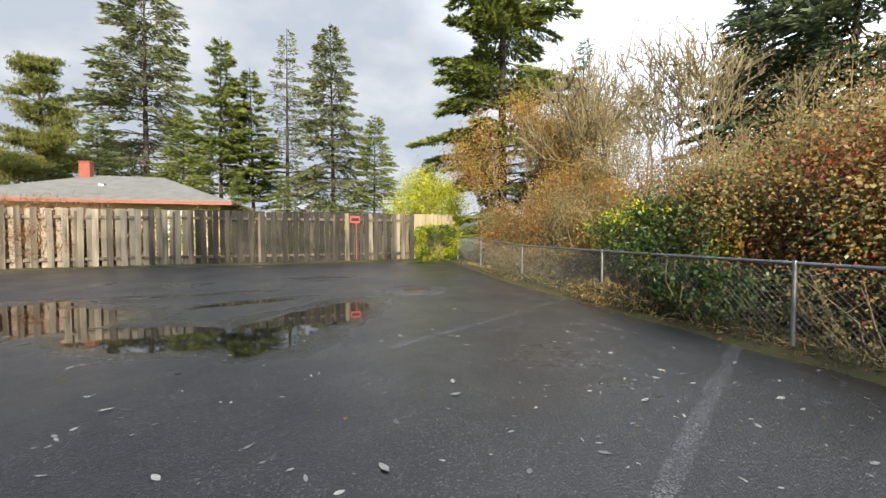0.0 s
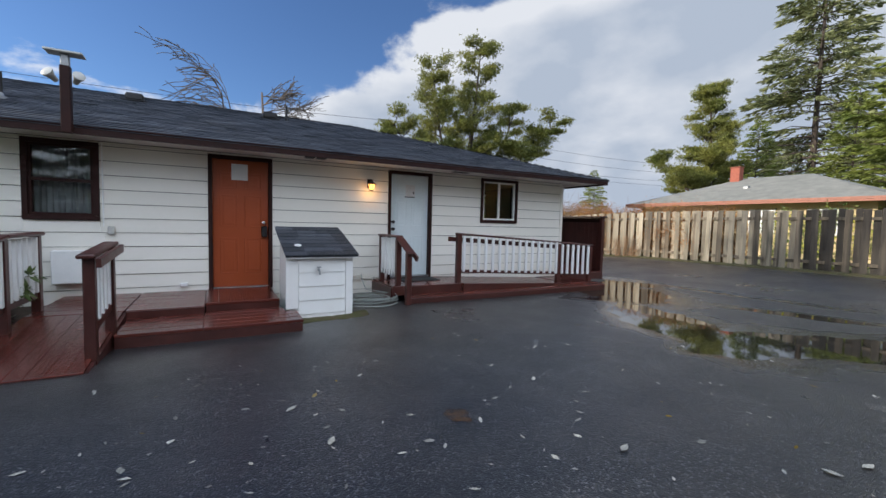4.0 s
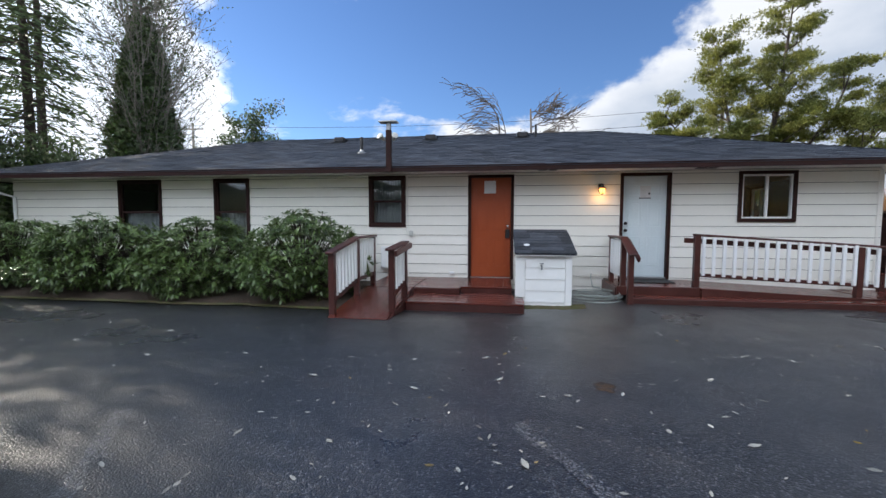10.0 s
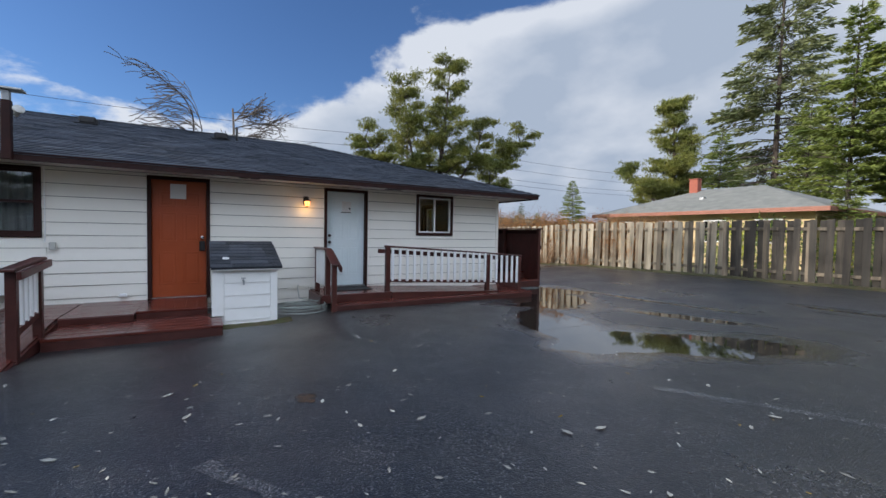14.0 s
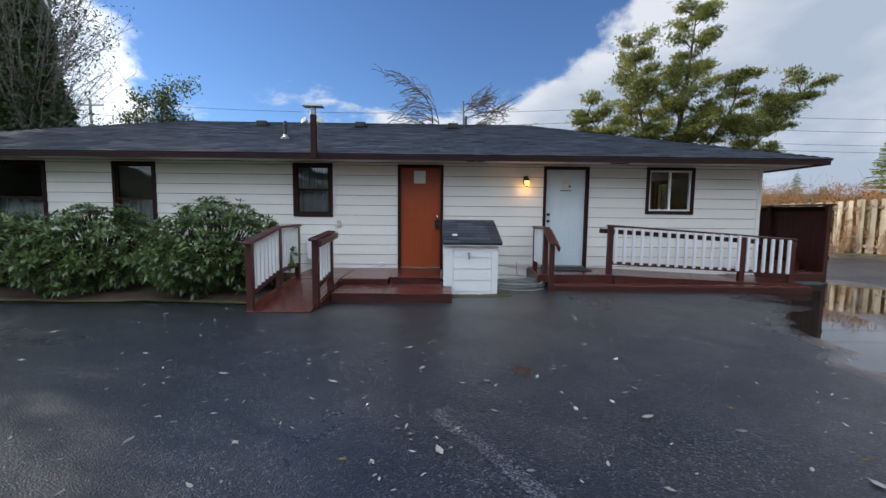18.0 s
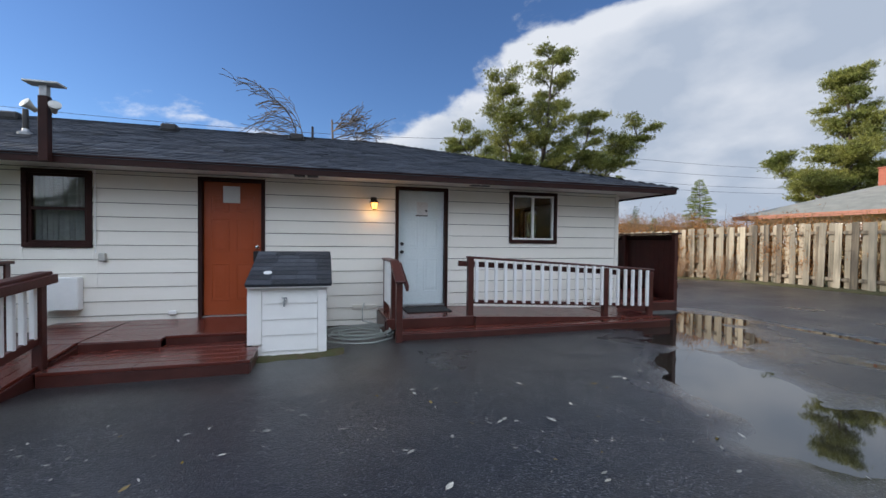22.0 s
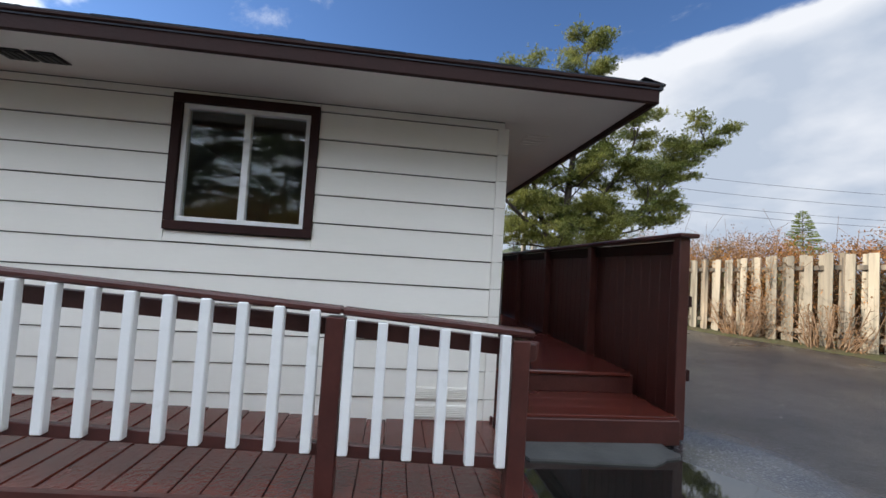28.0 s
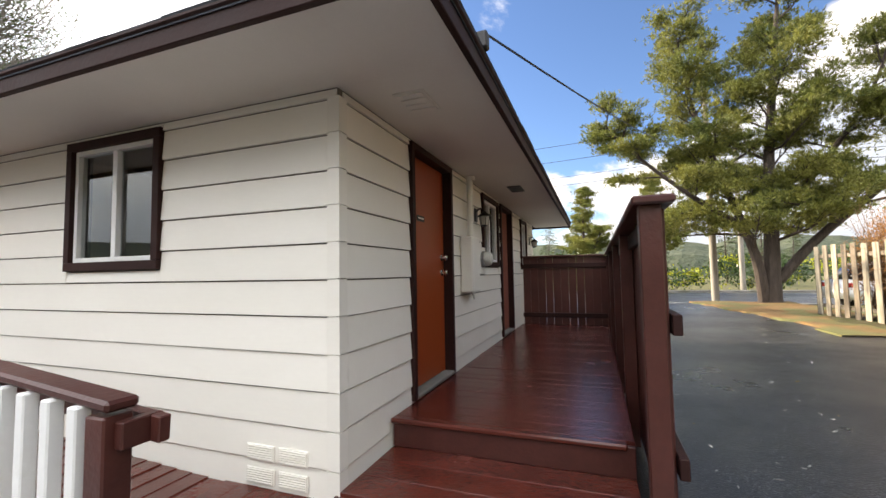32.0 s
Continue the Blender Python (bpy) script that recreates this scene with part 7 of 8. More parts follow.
# three extra firs out of view, added to block the low eastern sky
for x, y, s, a in ((18.5, 0.0, 0.9, 30), (19.5, -5.0, 0.85, 110), (18.5, -10.0, 0.9, 220)):
    again(shade, x, y, 0, s, a)
again(thin, 15.5, 21.0, 0, 0.7, 10)
# trees to the south, in shade: dense beside the lot, open with the sky between them behind the house
place(dark, -3.9, -14.4, 0, 0.82, 0)
# firs from x -1 eastward stand out of view, added to shade the lot
for x, y, s, a in ((-1.0, -17.5, 0.75, 30), (-6.6, -17.6, 0.8, 260), (1.6, -16.0, 0.42, 140), (5.0, -16.5, 0.38, 70)):
    again(dark, x, y, 0, s, a)
open_fir = conifer("fir_tree", "tall open fir with bare lower trunk and thin hanging boughs", 18, 3.0, "darkfir", 28, dens=12, droop=0.45, bare=0.22, size=0.30, ragged=0.7, sag=0.2)
place(open_fir, -7.6, -15.6, 0, 0.95, 0)
for x, y, s, a in ((-9.6, -16.4, 1.0, 110), (-6.2, -17.0, 0.9, 200), (-12.0, -19.0, 1.1, 300)):
    again(open_fir, x, y, 0, s, a)
# row added as a sun block for the lot; its east end is unseen
for k in range(7):
    shrub("evergreen_shrub", "tall dark evergreen shrub added to keep sun off the lot", (-8.2 + 1.9 * k, -13.6 - 0.7 * (k % 2), 0), (1.8, 1.2, 2.0 if k < 2 or k > 4 else 3.0 + 0.3 * (k % 3) + (1.1 if 3 <= k <= 5 else 0)), (("darkfir", 0.8), ("ivy", 0.2)), 9000, 0.17, 150 + k, 14, twig_mat="bark", slim=0.4)
# dark woods beyond the road
for k in range(14):
    again(dark, -52.0 - 5.0 * (k % 3), -6.0 + 4.6 * k, 0, 0.42 + 0.07 * ((k * 5) % 4), 47 * k)
# small far firs
for x, y, s, a in ((-45.6, 55.1, 0.78, 0), (-52, 60, 0.3, 50), (-54, 45, 0.3, 90), (-60, 55, 0.4, 120), (-70, 70, 0.5, 10), (-38, 60, 0.35, 200)):
    again(fir, x, y, 0, s, a)

pine = shore_pine("shore_pine", "broad shore pine with crooked limbs and a narrow leader", 4, (
    (((0, 0, -0.1), (0.1, 0.05, 2.4), (-0.1, 0.2, 5.5), (0.05, 0.5, 9.0), (0, 0.9, 13.3)), 0.30, 0.22, 3.6, 0.8, 38),
    (((0.05, -0.25, -0.1), (0.2, -0.5, 1.8), (-0.2, -1.2, 4.5), (0.1, -2.2, 7.6), (0, -2.7, 11.2)), 0.21, 0.27, 3.3, 0.9, 30),
    (((0.1, 0.2, 0.9), (0.2, 1.4, 2.4), (0.3, 3.4, 4.3), (-0.2, 5.6, 6.6), (0, 7.6, 8.9)), 0.19, 0.30, 3.0, 1.2, 25),
    (((0.0, 0.3, 3.2), (-0.5, 2.0, 5.2), (-0.3, 3.4, 7.6), (-0.2, 4.0, 9.7)), 0.14, 0.25, 2.2, 0.8, 15),
    (((0.0, -0.6, 2.8), (0.5, -2.6, 4.2), (0.4, -4.6, 6.2), (0.3, -5.4, 7.3)), 0.12, 0.30, 1.9, 0.8, 14)))
place(pine, -21.4, 15.2, 0, 1.0, 0)
pine2 = shore_pine("shore_pine", "shore pine with ragged needle pads", 9, (
    (((0, 0, -0.1), (0.3, 0.1, 3.0), (0.1, -0.2, 6.0), (0.2, 0.2, 10.0)), 0.28, 0.30, 2.9, 0.6, 40),
    (((0.2, 0.1, 2.6), (1.6, 0.4, 4.2), (3.2, 0.6, 5.6)), 0.10, 0.30, 1.6, 0.9, 8)))
place(pine2, -17.0, 36.0, 0, 1.27, 200)
again(pine2, -33.5, 2.0, 0, 0.8, 260)
again(pine2, -37.0, 8.5, 0, 0.75, 20)
again(pine2, -44.0, 14.0, 0, 0.95, 120)

# leafless trees behind the house
place(windswept_tree("bare_tree", "leafless tree with long limbs swept one way behind the roof", 31, ((0, 0, 0), (0, 0.2, 2.6), (0.1, 0.3, 4.6), (0, 0.2, 6.0), (0, -0.4, 7.0)), (0.1, -1.0, -0.42), 15, 3.7, 0.17), -21.5, 0.8, -0.9)
place(windswept_tree("bare_tree", "small leafless tree with upright crooked limbs behind the roof", 33, ((0, 0, 0), (0, 0, 3.0), (0.1, 0.1, 5.6), (0, 0, 8.0)), (0, 0.7, -0.02), 9, 2.6, 0.12), -21.5, 2.55)
place(ivy_tree(), -12.4, -14.2)
place(bare_tree("small_tree", "small dark-leaved tree beyond the roof", 36, 1.7, 0.1, 4, 0.5, 0.3, leaves=("darkfir",), n=9000, size=0.15, high=7.6), -16.7, -14.3, 0, 1.0)

# thicket east of the chain-link fence
for k, (x, y, h) in enumerate(((12.6, 11.6, 7.6), (14.6, 9.8, 7.2), (11.0, 16.8, 7.2), (11.2, 12.6, 7.0), (13.4, 14.0, 8.2), (12.4, 9.4, 6.4))):
    place(bare_tree("bare_tree", "bare pale tree with mossy twigs and a few yellow leaves", 44 + k, 2.2, 0.10, 5, 0.40, 0.42, material="mossbark", leaves=("tan_leaf", "dull_leaf"), n=900, size=0.065, high=h * 1.08, least=0.011), x, y)
AUT = (("tan_leaf", 0.36), ("rust_leaf", 0.30), ("yellow_leaf", 0.10), ("dull_leaf", 0.24))
for k, (x, y, s) in enumerate(((8.2, 13.8, 1.2), (9.2, 11.4, 1.1), (8.6, 8.8, 0.8), (10.2, 7.0, 0.72), (10.2, 14.5, 1.25), (7.6, 12.4, 0.8))):
    place(bare_tree("autumn_tree", "slender tree with thinning tan and orange leaves", 50 + k, 1.9, 0.07, 4, 0.36, 0.45, material="mossbark", leaves=("tan_leaf", "rust_leaf", "yellow_leaf") if k in (0, 4) else ("tan_leaf", "dull_leaf"), n=4200 if k in (0, 4) else 1700, size=0.062, least=0.008), x, y, 0, s)
for k, (x, y, rx, ry, rz) in enumerate(((7.1, 14.0, 0.95, 1.5, 1.15), (7.6, 11.6, 1.1, 1.5, 1.35), (7.5, 9.0, 1.0, 1.5, 1.25), (9.3, 12.3, 1.2, 1.6, 1.9), (9.4, 8.6, 1.3, 1.8, 1.75))):
    shrub("autumn_shrub", "tangled shrub of tan and orange leaves", (x, y, 0), (rx, ry, rz), AUT, 17000, 0.062, 60 + k, 90)
RED = (("dull_leaf", 0.40), ("tan_leaf", 0.22), ("ivy", 0.12), ("yellow_leaf", 0.06), ("rust_leaf", 0.12), ("red_leaf", 0.08))
for k, (x, y, rx, ry, rz) in enumerate(((6.9, 5.4, 0.95, 1.2, 1.2), (7.2, 3.2, 1.2, 1.3, 1.4), (7.0, 0.8, 1.1, 1.5, 1.4), (8.6, 4.6, 1.4, 1.6, 1.75), (7.2, -2.0, 1.2, 1.6, 1.4), (8.8, 1.0, 1.5, 2.0, 1.8))):
    shrub("bramble_shrub", "bramble thicket with red, yellow and olive leaves", (x, y, 0), (rx, ry, rz), RED, 42000, 0.055, 70 + k, 60, slim=0.85, clump=0.5)
shrub("ivy_clump", "dense green ivy spilling over the chain-link fence", (6.12, 6.2, 0.42), (0.62, 1.45, 0.74), (("ivy", 0.78), ("lime", 0.22)), 9500, 0.07, 81, 20)
shrub("ivy_clump", "green ivy trailing through the chain-link mesh", (5.5, 4.75, 0.12), (0.28, 0.75, 0.44), (("ivy", 1.0),), 1500, 0.08, 82, 10)
shrub("grass_tuft", "dry straw-coloured weeds at the fence foot", (5.45, 6.0, -0.04), (0.28, 1.6, 0.22), (("tan_leaf", 0.5), ("moss", 0.5)), 1500, 0.16, 83, 0, slim=0.12)
shrub("under_brush", "dark tangled brush behind the fence", (6.3, 3.0, -0.1), (0.55, 4.2, 0.5), (("dull_leaf", 0.6), ("ivy", 0.4)), 6000, 0.07, 84, 80)
shrub("under_brush", "dark tangled brush behind the fence", (6.5, 11.0, -0.1), (0.6, 4.0, 0.5), (("dull_leaf", 0.7), ("tan_leaf", 0.3)), 6000, 0.07, 85, 80)
shrub("lime_bush", "bright yellow-green upright bush by the fence corner", (5.5, 18.2, 0.0), (1.75, 1.25, 2.0), (("lime", 1.0),), 18000, 0.10, 86, 30)
shrub("clipped_hedge", "clipped bright green shrub at the fence corner", (5.1, 15.7, 0.1), (0.86, 0.45, 0.76), (("lime", 0.5), ("ivy", 0.5)), 20000, 0.06, 87, 20, clump=0.25, boxy=0.6)
shrub("grass_tuft", "thin straw grass and weeds along the fence foot", (5.38, 1.5, -0.06), (0.2, 5.5, 0.13), (("tan_leaf", 0.4), ("moss", 0.35), ("ivy", 0.25)), 4200, 0.11, 183, 0, slim=0.12)
shrub("grass_tuft", "thin straw grass and weeds along the fence foot", (5.62, 11.5, 0.0), (0.2, 4.2, 0.13), (("tan_leaf", 0.4), ("moss", 0.35), ("ivy", 0.25)), 3200, 0.11, 184, 0, slim=0.12)
# reddish bare brambles along the north fence
for k, x in enumerate((-15.2, -13.6, -12.0, -10.4, -8.8, -7.2, -5.8)):
    shrub("bramble", "reddish leafless brambles leaning over the fence", (x, fence_y(x) + (0.5 if k % 2 else 0.75), 0), (1.2, 0.7, 1.34 - 0.04 * k), (("rust_leaf", 0.55), ("brown_leaf", 0.45)), 15000, 0.06, 90 + k, 110, twig_mat="canebark", slim=0.45, stout=0.8)
for k, x in enumerate((-10.6, -8.9)):
    shrub("weed_tangle", "straw and rust coloured weeds against the fence", (x, fence_y(x) - 0.22, 0), (0.95, 0.25, 0.5), (("rust_leaf", 0.5), ("brown_leaf", 0.5)), 650, 0.05, 97 + k, 55, twig_mat="canebark", slim=0.3)
for k, (x, y) in enumerate(((-3.5, 19.5), (-1.0, 20.5), (1.2, 19.0), (-5.6, 21.0))):
    shrub("garden_shrub", "green garden shrub behind the fence", (x, y, 0), (1.3, 0.9, 1.12), (("fir", 0.5), ("ivy", 0.3), ("lime", 0.2)), 3000, 0.10, 110 + k, 10)

# ---- road, far side and neighbour ----
mb = MB()
mb.box(-31.0, -22.3, -120, 160, -0.09, -0.035)
tagged(part("road", mb, "asphalt"), "grey two-lane road in front of the house", "road", kind="structure")
for x in (-22.6, -30.7):
    tagged(part("edge_line", MB().box(x - 0.06, x + 0.06, -120, 160, -0.034, -0.031), "road_white"), "white edge line of the road", "road marking", kind="structure")
tagged(part("kerb", MB().cbox(-31.45, -31.0, -120, 160, -0.08, 0.10, 0.02), "concrete"), "pale concrete kerb on the far side", "kerb", kind="structure")
vs, fs = [], []
for i in range(41):
    for j in range(31):
        x, y = -22.3 + 9.5 * i / 40, 10.2 + 5.6 * j / 30
        edge = 12.6 + 0.5 * noise.noise((x * 0.5, 0, 2)) + 0.10 * (x + 22)
        vs.append((x, max(y, edge) if y < edge else min(y, fence_y(x) + 3), (-0.03 if x < -21.9 else 0.09) + 0.03 * noise.noise((x, y, 0)) if y > edge else -0.02))
for i in range(40):
    for j in range(30):
        a = i * 31 + j
        fs.append((a, a + 1, a + 32, a + 31))
tagged(part("verge", MB().add(vs, fs), "needle_litter", smooth=True), "mossy verge covered in orange pine needles", "verge", kind="structure")
for k in range(9):
    y = 2 + 5.5 * k
    shrub("road_hedge", "evergreen laurel hedge across the road", (-34.0 + 0.5 * math.sin(k), y, 0), (1.3, 3.1, 1.1 + 0.25 * math.sin(k * 2.1)), (("ivy", 0.8), ("lime", 0.2)) if k in (2, 3, 4) else (("fir", 0.6), ("ivy", 0.4)), 2600, 0.2, 130 + k, 6)
def ridge_of_woods(name, x0, y0, x1, y1, h, seed):
    mb = MB()
    vs, fs, n = [], [], 120
    for i in range(n + 1):
        f = i / n
        x, y = x0 + (x1 - x0) * f, y0 + (y1 - y0) * f
        top = h * (0.75 + 0.35 * noise.noise((f * 6, seed, 0)) + 0.10 * noise.noise((f * 60, seed, 3)) + 0.07 * random.random())
        vs += [(x, y, -1), (x * 1.06, y * 1.06, top * 0.6), (x * 1.15, y * 1.15, top)]
    for i in range(n):
        for k in range(2):
            a = 3 * i + k
            fs.append((a, a + 1, a + 4, a + 3))
    tagged(part(name, mb.add(vs, fs), "hill", smooth=False), "distant wooded hillside", "hill", kind="structure")


ridge_of_woods("backdrop_west", -90, -120, -90, 130, 9, 1)
ridge_of_woods("backdrop_north", -120, 120, 90, 120, 8, 5)
ridge_of_woods("backdrop_south", -100, -60, 80, -60, 12, 9)
ridge_of_woods("backdrop_east", 60, -80, 60, 130, 9, 12)


def power_pole(x, y, h, label, arm=True):
    p = thing("utility_pole", label, "utility pole", "utility poles", at=(x, y, 0))
    part("pole", MB().tube([(0, 0, -0.1), (0, 0, h)], [0.15, 0.1], 10), "pole", p, smooth=True)
    if arm:
        part("cross_arm", MB().cbox(-0.05, 0.05, -1.1, 1.1, h - 0.5, h - 0.38, 0.01), "pole", p)
        for s in (-1.0, 0.0, 1.0):
            part("insulator", MB().lathe([(0.03, 0), (0.045, 0.03), (0.03, 0.06), (0.04, 0.1), (0.0, 0.12)], pose(0, s, h - 0.38), 8), "greypaint", p)


power_pole(-23.7, 13.95, 9.5, "short grey service pole at the drive", False)
power_pole(-32.0, 17.3, 10.5, "brown wooden utility pole across the road")
power_pole(-32.0, -28.0, 10.5, "brown wooden utility pole across the road")
power_pole(-32.0, 62.0, 10.5, "brown wooden utility pole across the road")
for dz, dx in ((10.4, 0.0), (9.3, 0.1), (8.2, 0.0), (7.6, 0.15)):
    mb = MB()
    for a, b in ((-72, -28), (-28, 16), (16, 62), (62, 110)):
        mb.tube([(-32.0 + dx, a + (b - a) * k / 16, dz - 0.7 * 4 * (k / 16) * (1 - k / 16)) for k in range(17)], 0.016, 4, cap=False)
    tagged(part("power_line", mb, "wire", fix=False), "black overhead power line along the road", "cable", "power lines")


def neighbour():
    h = thing("neighbour_house", "tan bungalow with grey hip roof and red brick chimney", "house")
    x0, x1, y0, y1, e = -16.3, -4.5, 26.6, 36.0, 2.9
    part("wall", MB().box(x0, x1, y0, y1, 0, e), "stucco", h)
    o = 0.75
    a = [(x0 - o, y0 - o), (x1 + o, y0 - o), (x1 + o, y1 + o), (x0 - o, y1 + o)]
    r0, r1, rz = (-12.2, 31.3), (-8.6, 31.3), 4.85
    mb = MB().add([(*p, e + 0.12) for p in a] + [(*r0, rz), (*r1, rz)] + [(*p, e - 0.02) for p in a], [(0, 1, 5, 4), (1, 2, 5), (2, 3, 4, 5), (3, 0, 4), (9, 8, 7, 6)])
    roof = part("roof", mb, "nb_roof", h, "grey-green shingle hip roof")
    for p, q in zip(a, a[1:] + a[:1]):
        span("fascia", (*p, e + 0.09), (*q, e + 0.09), 0.04, 0.12, "red_trim", h)
        span("eave_edge", (*p, e - 0.02), (*q, e - 0.02), 0.035, 0.09, "red_trim", h)
    ch = part("chimney", MB().cbox(-12.75, -12.2, 30.6, 31.1, 4.0, 5.55, 0.01), "brick_red", roof, "red brick chimney")
    part("flue_cap", MB().cbox(-12.79, -12.16, 30.56, 31.14, 5.52, 5.6, 0.02), "brick_red", roof)
    part("roof_vent", MB().cbox(-11.0, -10.7, 28.6, 28.9, 3.7, 4.1, 0.03), "metal", roof)
    for x in (-6.4, -9.0, -11.8, -14.6):
        w = part("window", MB().cbox(x - 0.62, x + 0.62, y0 - 0.05, y0 + 0.02, 1.25, 2.55, 0.01), "white", h, "white framed window")
        for s in (-0.29, 0.29):
            part("pane", MB().cbox(x + s - 0.25, x + s + 0.25, y0 - 0.06, y0 - 0.045, 1.33, 2.47, 0.004), "tinted", w)


neighbour()

# ---- parked off-road car ----
def off_roader():
    car = thing("parked_car", "white boxy off-road car with black trim parked on a slant", "car", at=(2.42, -2.79, 0.0), rz=32)
    car.matrix_world = car.matrix_world @ Matrix.Scale(0.93, 4)
    # x forward from the rear axle, y to the car's left
    def slab(name, prof, y0, y1, material, parent, label="", taper=0.0):
        mb = MB().prism(prof, 1, y0, y1)
        for i, v in enumerate(mb.v):
            if taper and v[2] > 1.12:
                k = 1 - taper * (v[2] - 1.12) / 0.72
                mb.v[i] = (v[0], v[1] * k, v[2])
        me = mb.mesh(name)
        bm = bmesh.new()
        bm.from_mesh(me)
        bmesh.ops.bevel(bm, geom=list(bm.edges), offset=0.018, segments=2, affect="EDGES", clamp_overlap=True)
        bm.to_mesh(me)
        bm.free()
        me.polygons.foreach_set("use_smooth", [True] * len(me.polygons))
        me.set_sharp_from_angle(angle=radians(35))
        return part(name, me, material, parent, label)
    arch = [(0.52 * math.cos(a) * 1.0, 0.44 + 0.50 * math.sin(a)) for a in [math.pi * k / 12 for k in range(13)]]
    tub = [(-0.54, 0.62), (-0.53, 0.60)] + [(x, z) for x, z in arch[::-1]] + [(0.6, 0.42), (2.35, 0.42)] + [(2.95 + x, z) for x, z in arch[::-1]] + [(3.55, 0.55), (3.58, 1.04), (2.15, 1.14), (2.05, 1.16), (-0.54, 1.14)]
    body = slab("body", tub, -0.78, 0.78, "car_white", car, "white painted body")
    top = slab("hard_top", [(-0.53, 1.15), (2.02, 1.16), (1.55, 1.80), (1.35, 1.84), (-0.36, 1.84), (-0.42, 1.80)], -0.775, 0.775, "black_plastic", car, "black hard top", 0.10)
    slab("roof_panel", [(-0.41, 1.80), (1.56, 1.795), (1.40, 1.865), (-0.32, 1.87)], -0.72, 0.72, "car_white", car, "white roof panel")
    for s in (1, -1):
        def side_pane(name, poly, material, off):
            vs, k = [], []
            for x, z in poly:
                y = 0.779 * (1 - 0.10 * max(z - 1.12, 0) / 0.72) + off
                vs.append((x, s * y, z))
            n = len(vs)
            vs += [(x, y - s * 0.012, z) for x, y, z in vs]
            return part(name, MB().add(vs, [tuple(range(n)), tuple(range(2 * n - 1, n - 1, -1))] + [(i, (i + 1) % n, n + (i + 1) % n, n + i) for i in range(n)]), material, car)
        side_pane("window_surround", [(-0.41, 1.225), (0.66, 1.225), (0.70, 1.74), (-0.28, 1.745), (-0.36, 1.69)], "car_white", 0.008)["label"] = "white window surround"
        side_pane("side_window", [(-0.37, 1.255), (0.63, 1.255), (0.66, 1.705), (-0.25, 1.71), (-0.325, 1.665)], "tinted", 0.014)["label"] = "dark tinted rear side window"
        side_pane("side_window", [(0.78, 1.24), (1.80, 1.24), (1.50, 1.70), (0.80, 1.71)], "tinted", 0.010)["label"] = "dark tinted front side window"
        # wheel arch flares
        for wx in (0.0, 2.95):
            def rim_line(r, drop):
                line = []
                for q in range(19):
                    c, v = math.cos(math.pi * q / 18), math.sin(math.pi * q / 18)
                    x, z = r * math.copysign(abs(c) ** 0.72, c), 0.42 + (r + 0.02) * abs(v) ** 0.62 - drop
                    line.append((x * (1.06 if c > 0 else 1.0), max(z, 0.36) if c > 0 else max(z, 0.60)))
                return line
            outer, inner, lip = rim_line(0.60, 0.0), rim_line(0.51, 0.0), rim_line(0.475, 0.0)
            vs = []
            for (a, b), (c, d) in zip(outer, inner):
                for q, y in (((a, b), 0.77), ((a * 0.985, b - 0.004), 0.89), ((a * 0.95, b - 0.018), 0.925), ((c, d), 0.94), ((c, d), 0.76)):
                    vs.append((wx + q[0], s * y, q[1]))
            n = len(outer)
            fl = part("fender_flare", MB().add(vs, [(i * 5 + k, (i + 1) * 5 + k, (i + 1) * 5 + (k + 1) % 5, i * 5 + (k + 1) % 5) for i in range(n - 1) for k in range(5)] + [(0, 1, 2, 3, 4), tuple((n - 1) * 5 + k for k in (4, 3, 2, 1, 0))]), "car_white", car, "white fender flare", smooth=True)
            vs = []
            for (c, d), (g, h) in zip(inner, lip):
                for (u, v), y in (((c, d), 0.925), ((c, d), 0.944), ((g, h), 0.944), ((g, h), 0.925)):
                    vs.append((wx + u, s * y, v))
            part("flare_trim", MB().add(vs, [(i * 4 + k, (i + 1) * 4 + k, (i + 1) * 4 + (k + 1) % 4, i * 4 + (k + 1) % 4) for i in range(n - 1) for k in range(4)]), "black_plastic", fl, "black flare lip")
            part("wheel_well", MB().lathe([(0.50, 0.0), (0.50, 0.30), (0.0, 0.30)], Matrix.Translation((wx, s * 0.775, 0.44)) @ pose(0, 0, 0, 90 * s, 0, 0), 20), "black", car)
            # wheel: tyre, rim, five split spokes, hub
            m = Matrix.Translation((wx, s * 0.64, 0.405)) @ pose(0, 0, 0, -90 * s, 0, 0)
            wh = part("wheel", MB().lathe([(0.26, 0.02), (0.30, 0.0), (0.375, 0.01), (0.402, 0.04), (0.405, 0.12), (0.402, 0.20), (0.378, 0.245), (0.34, 0.262), (0.285, 0.258), (0.262, 0.245), (0.255, 0.21)], m, 40), "tyre", car, "black tyre on split-spoke alloy wheel", smooth=True)
            part("rim", MB().lathe([(0.258, 0.252), (0.248, 0.254), (0.236, 0.235), (0.228, 0.10), (0.0, 0.09)], m, 40), "barrel", wh, "black alloy barrel", smooth=True)
            part("rim_lip", MB().lathe([(0.262, 0.246), (0.258, 0.256), (0.244, 0.257), (0.240, 0.243)], m, 40), "alloy", wh, "bright machined lip", smooth=True)
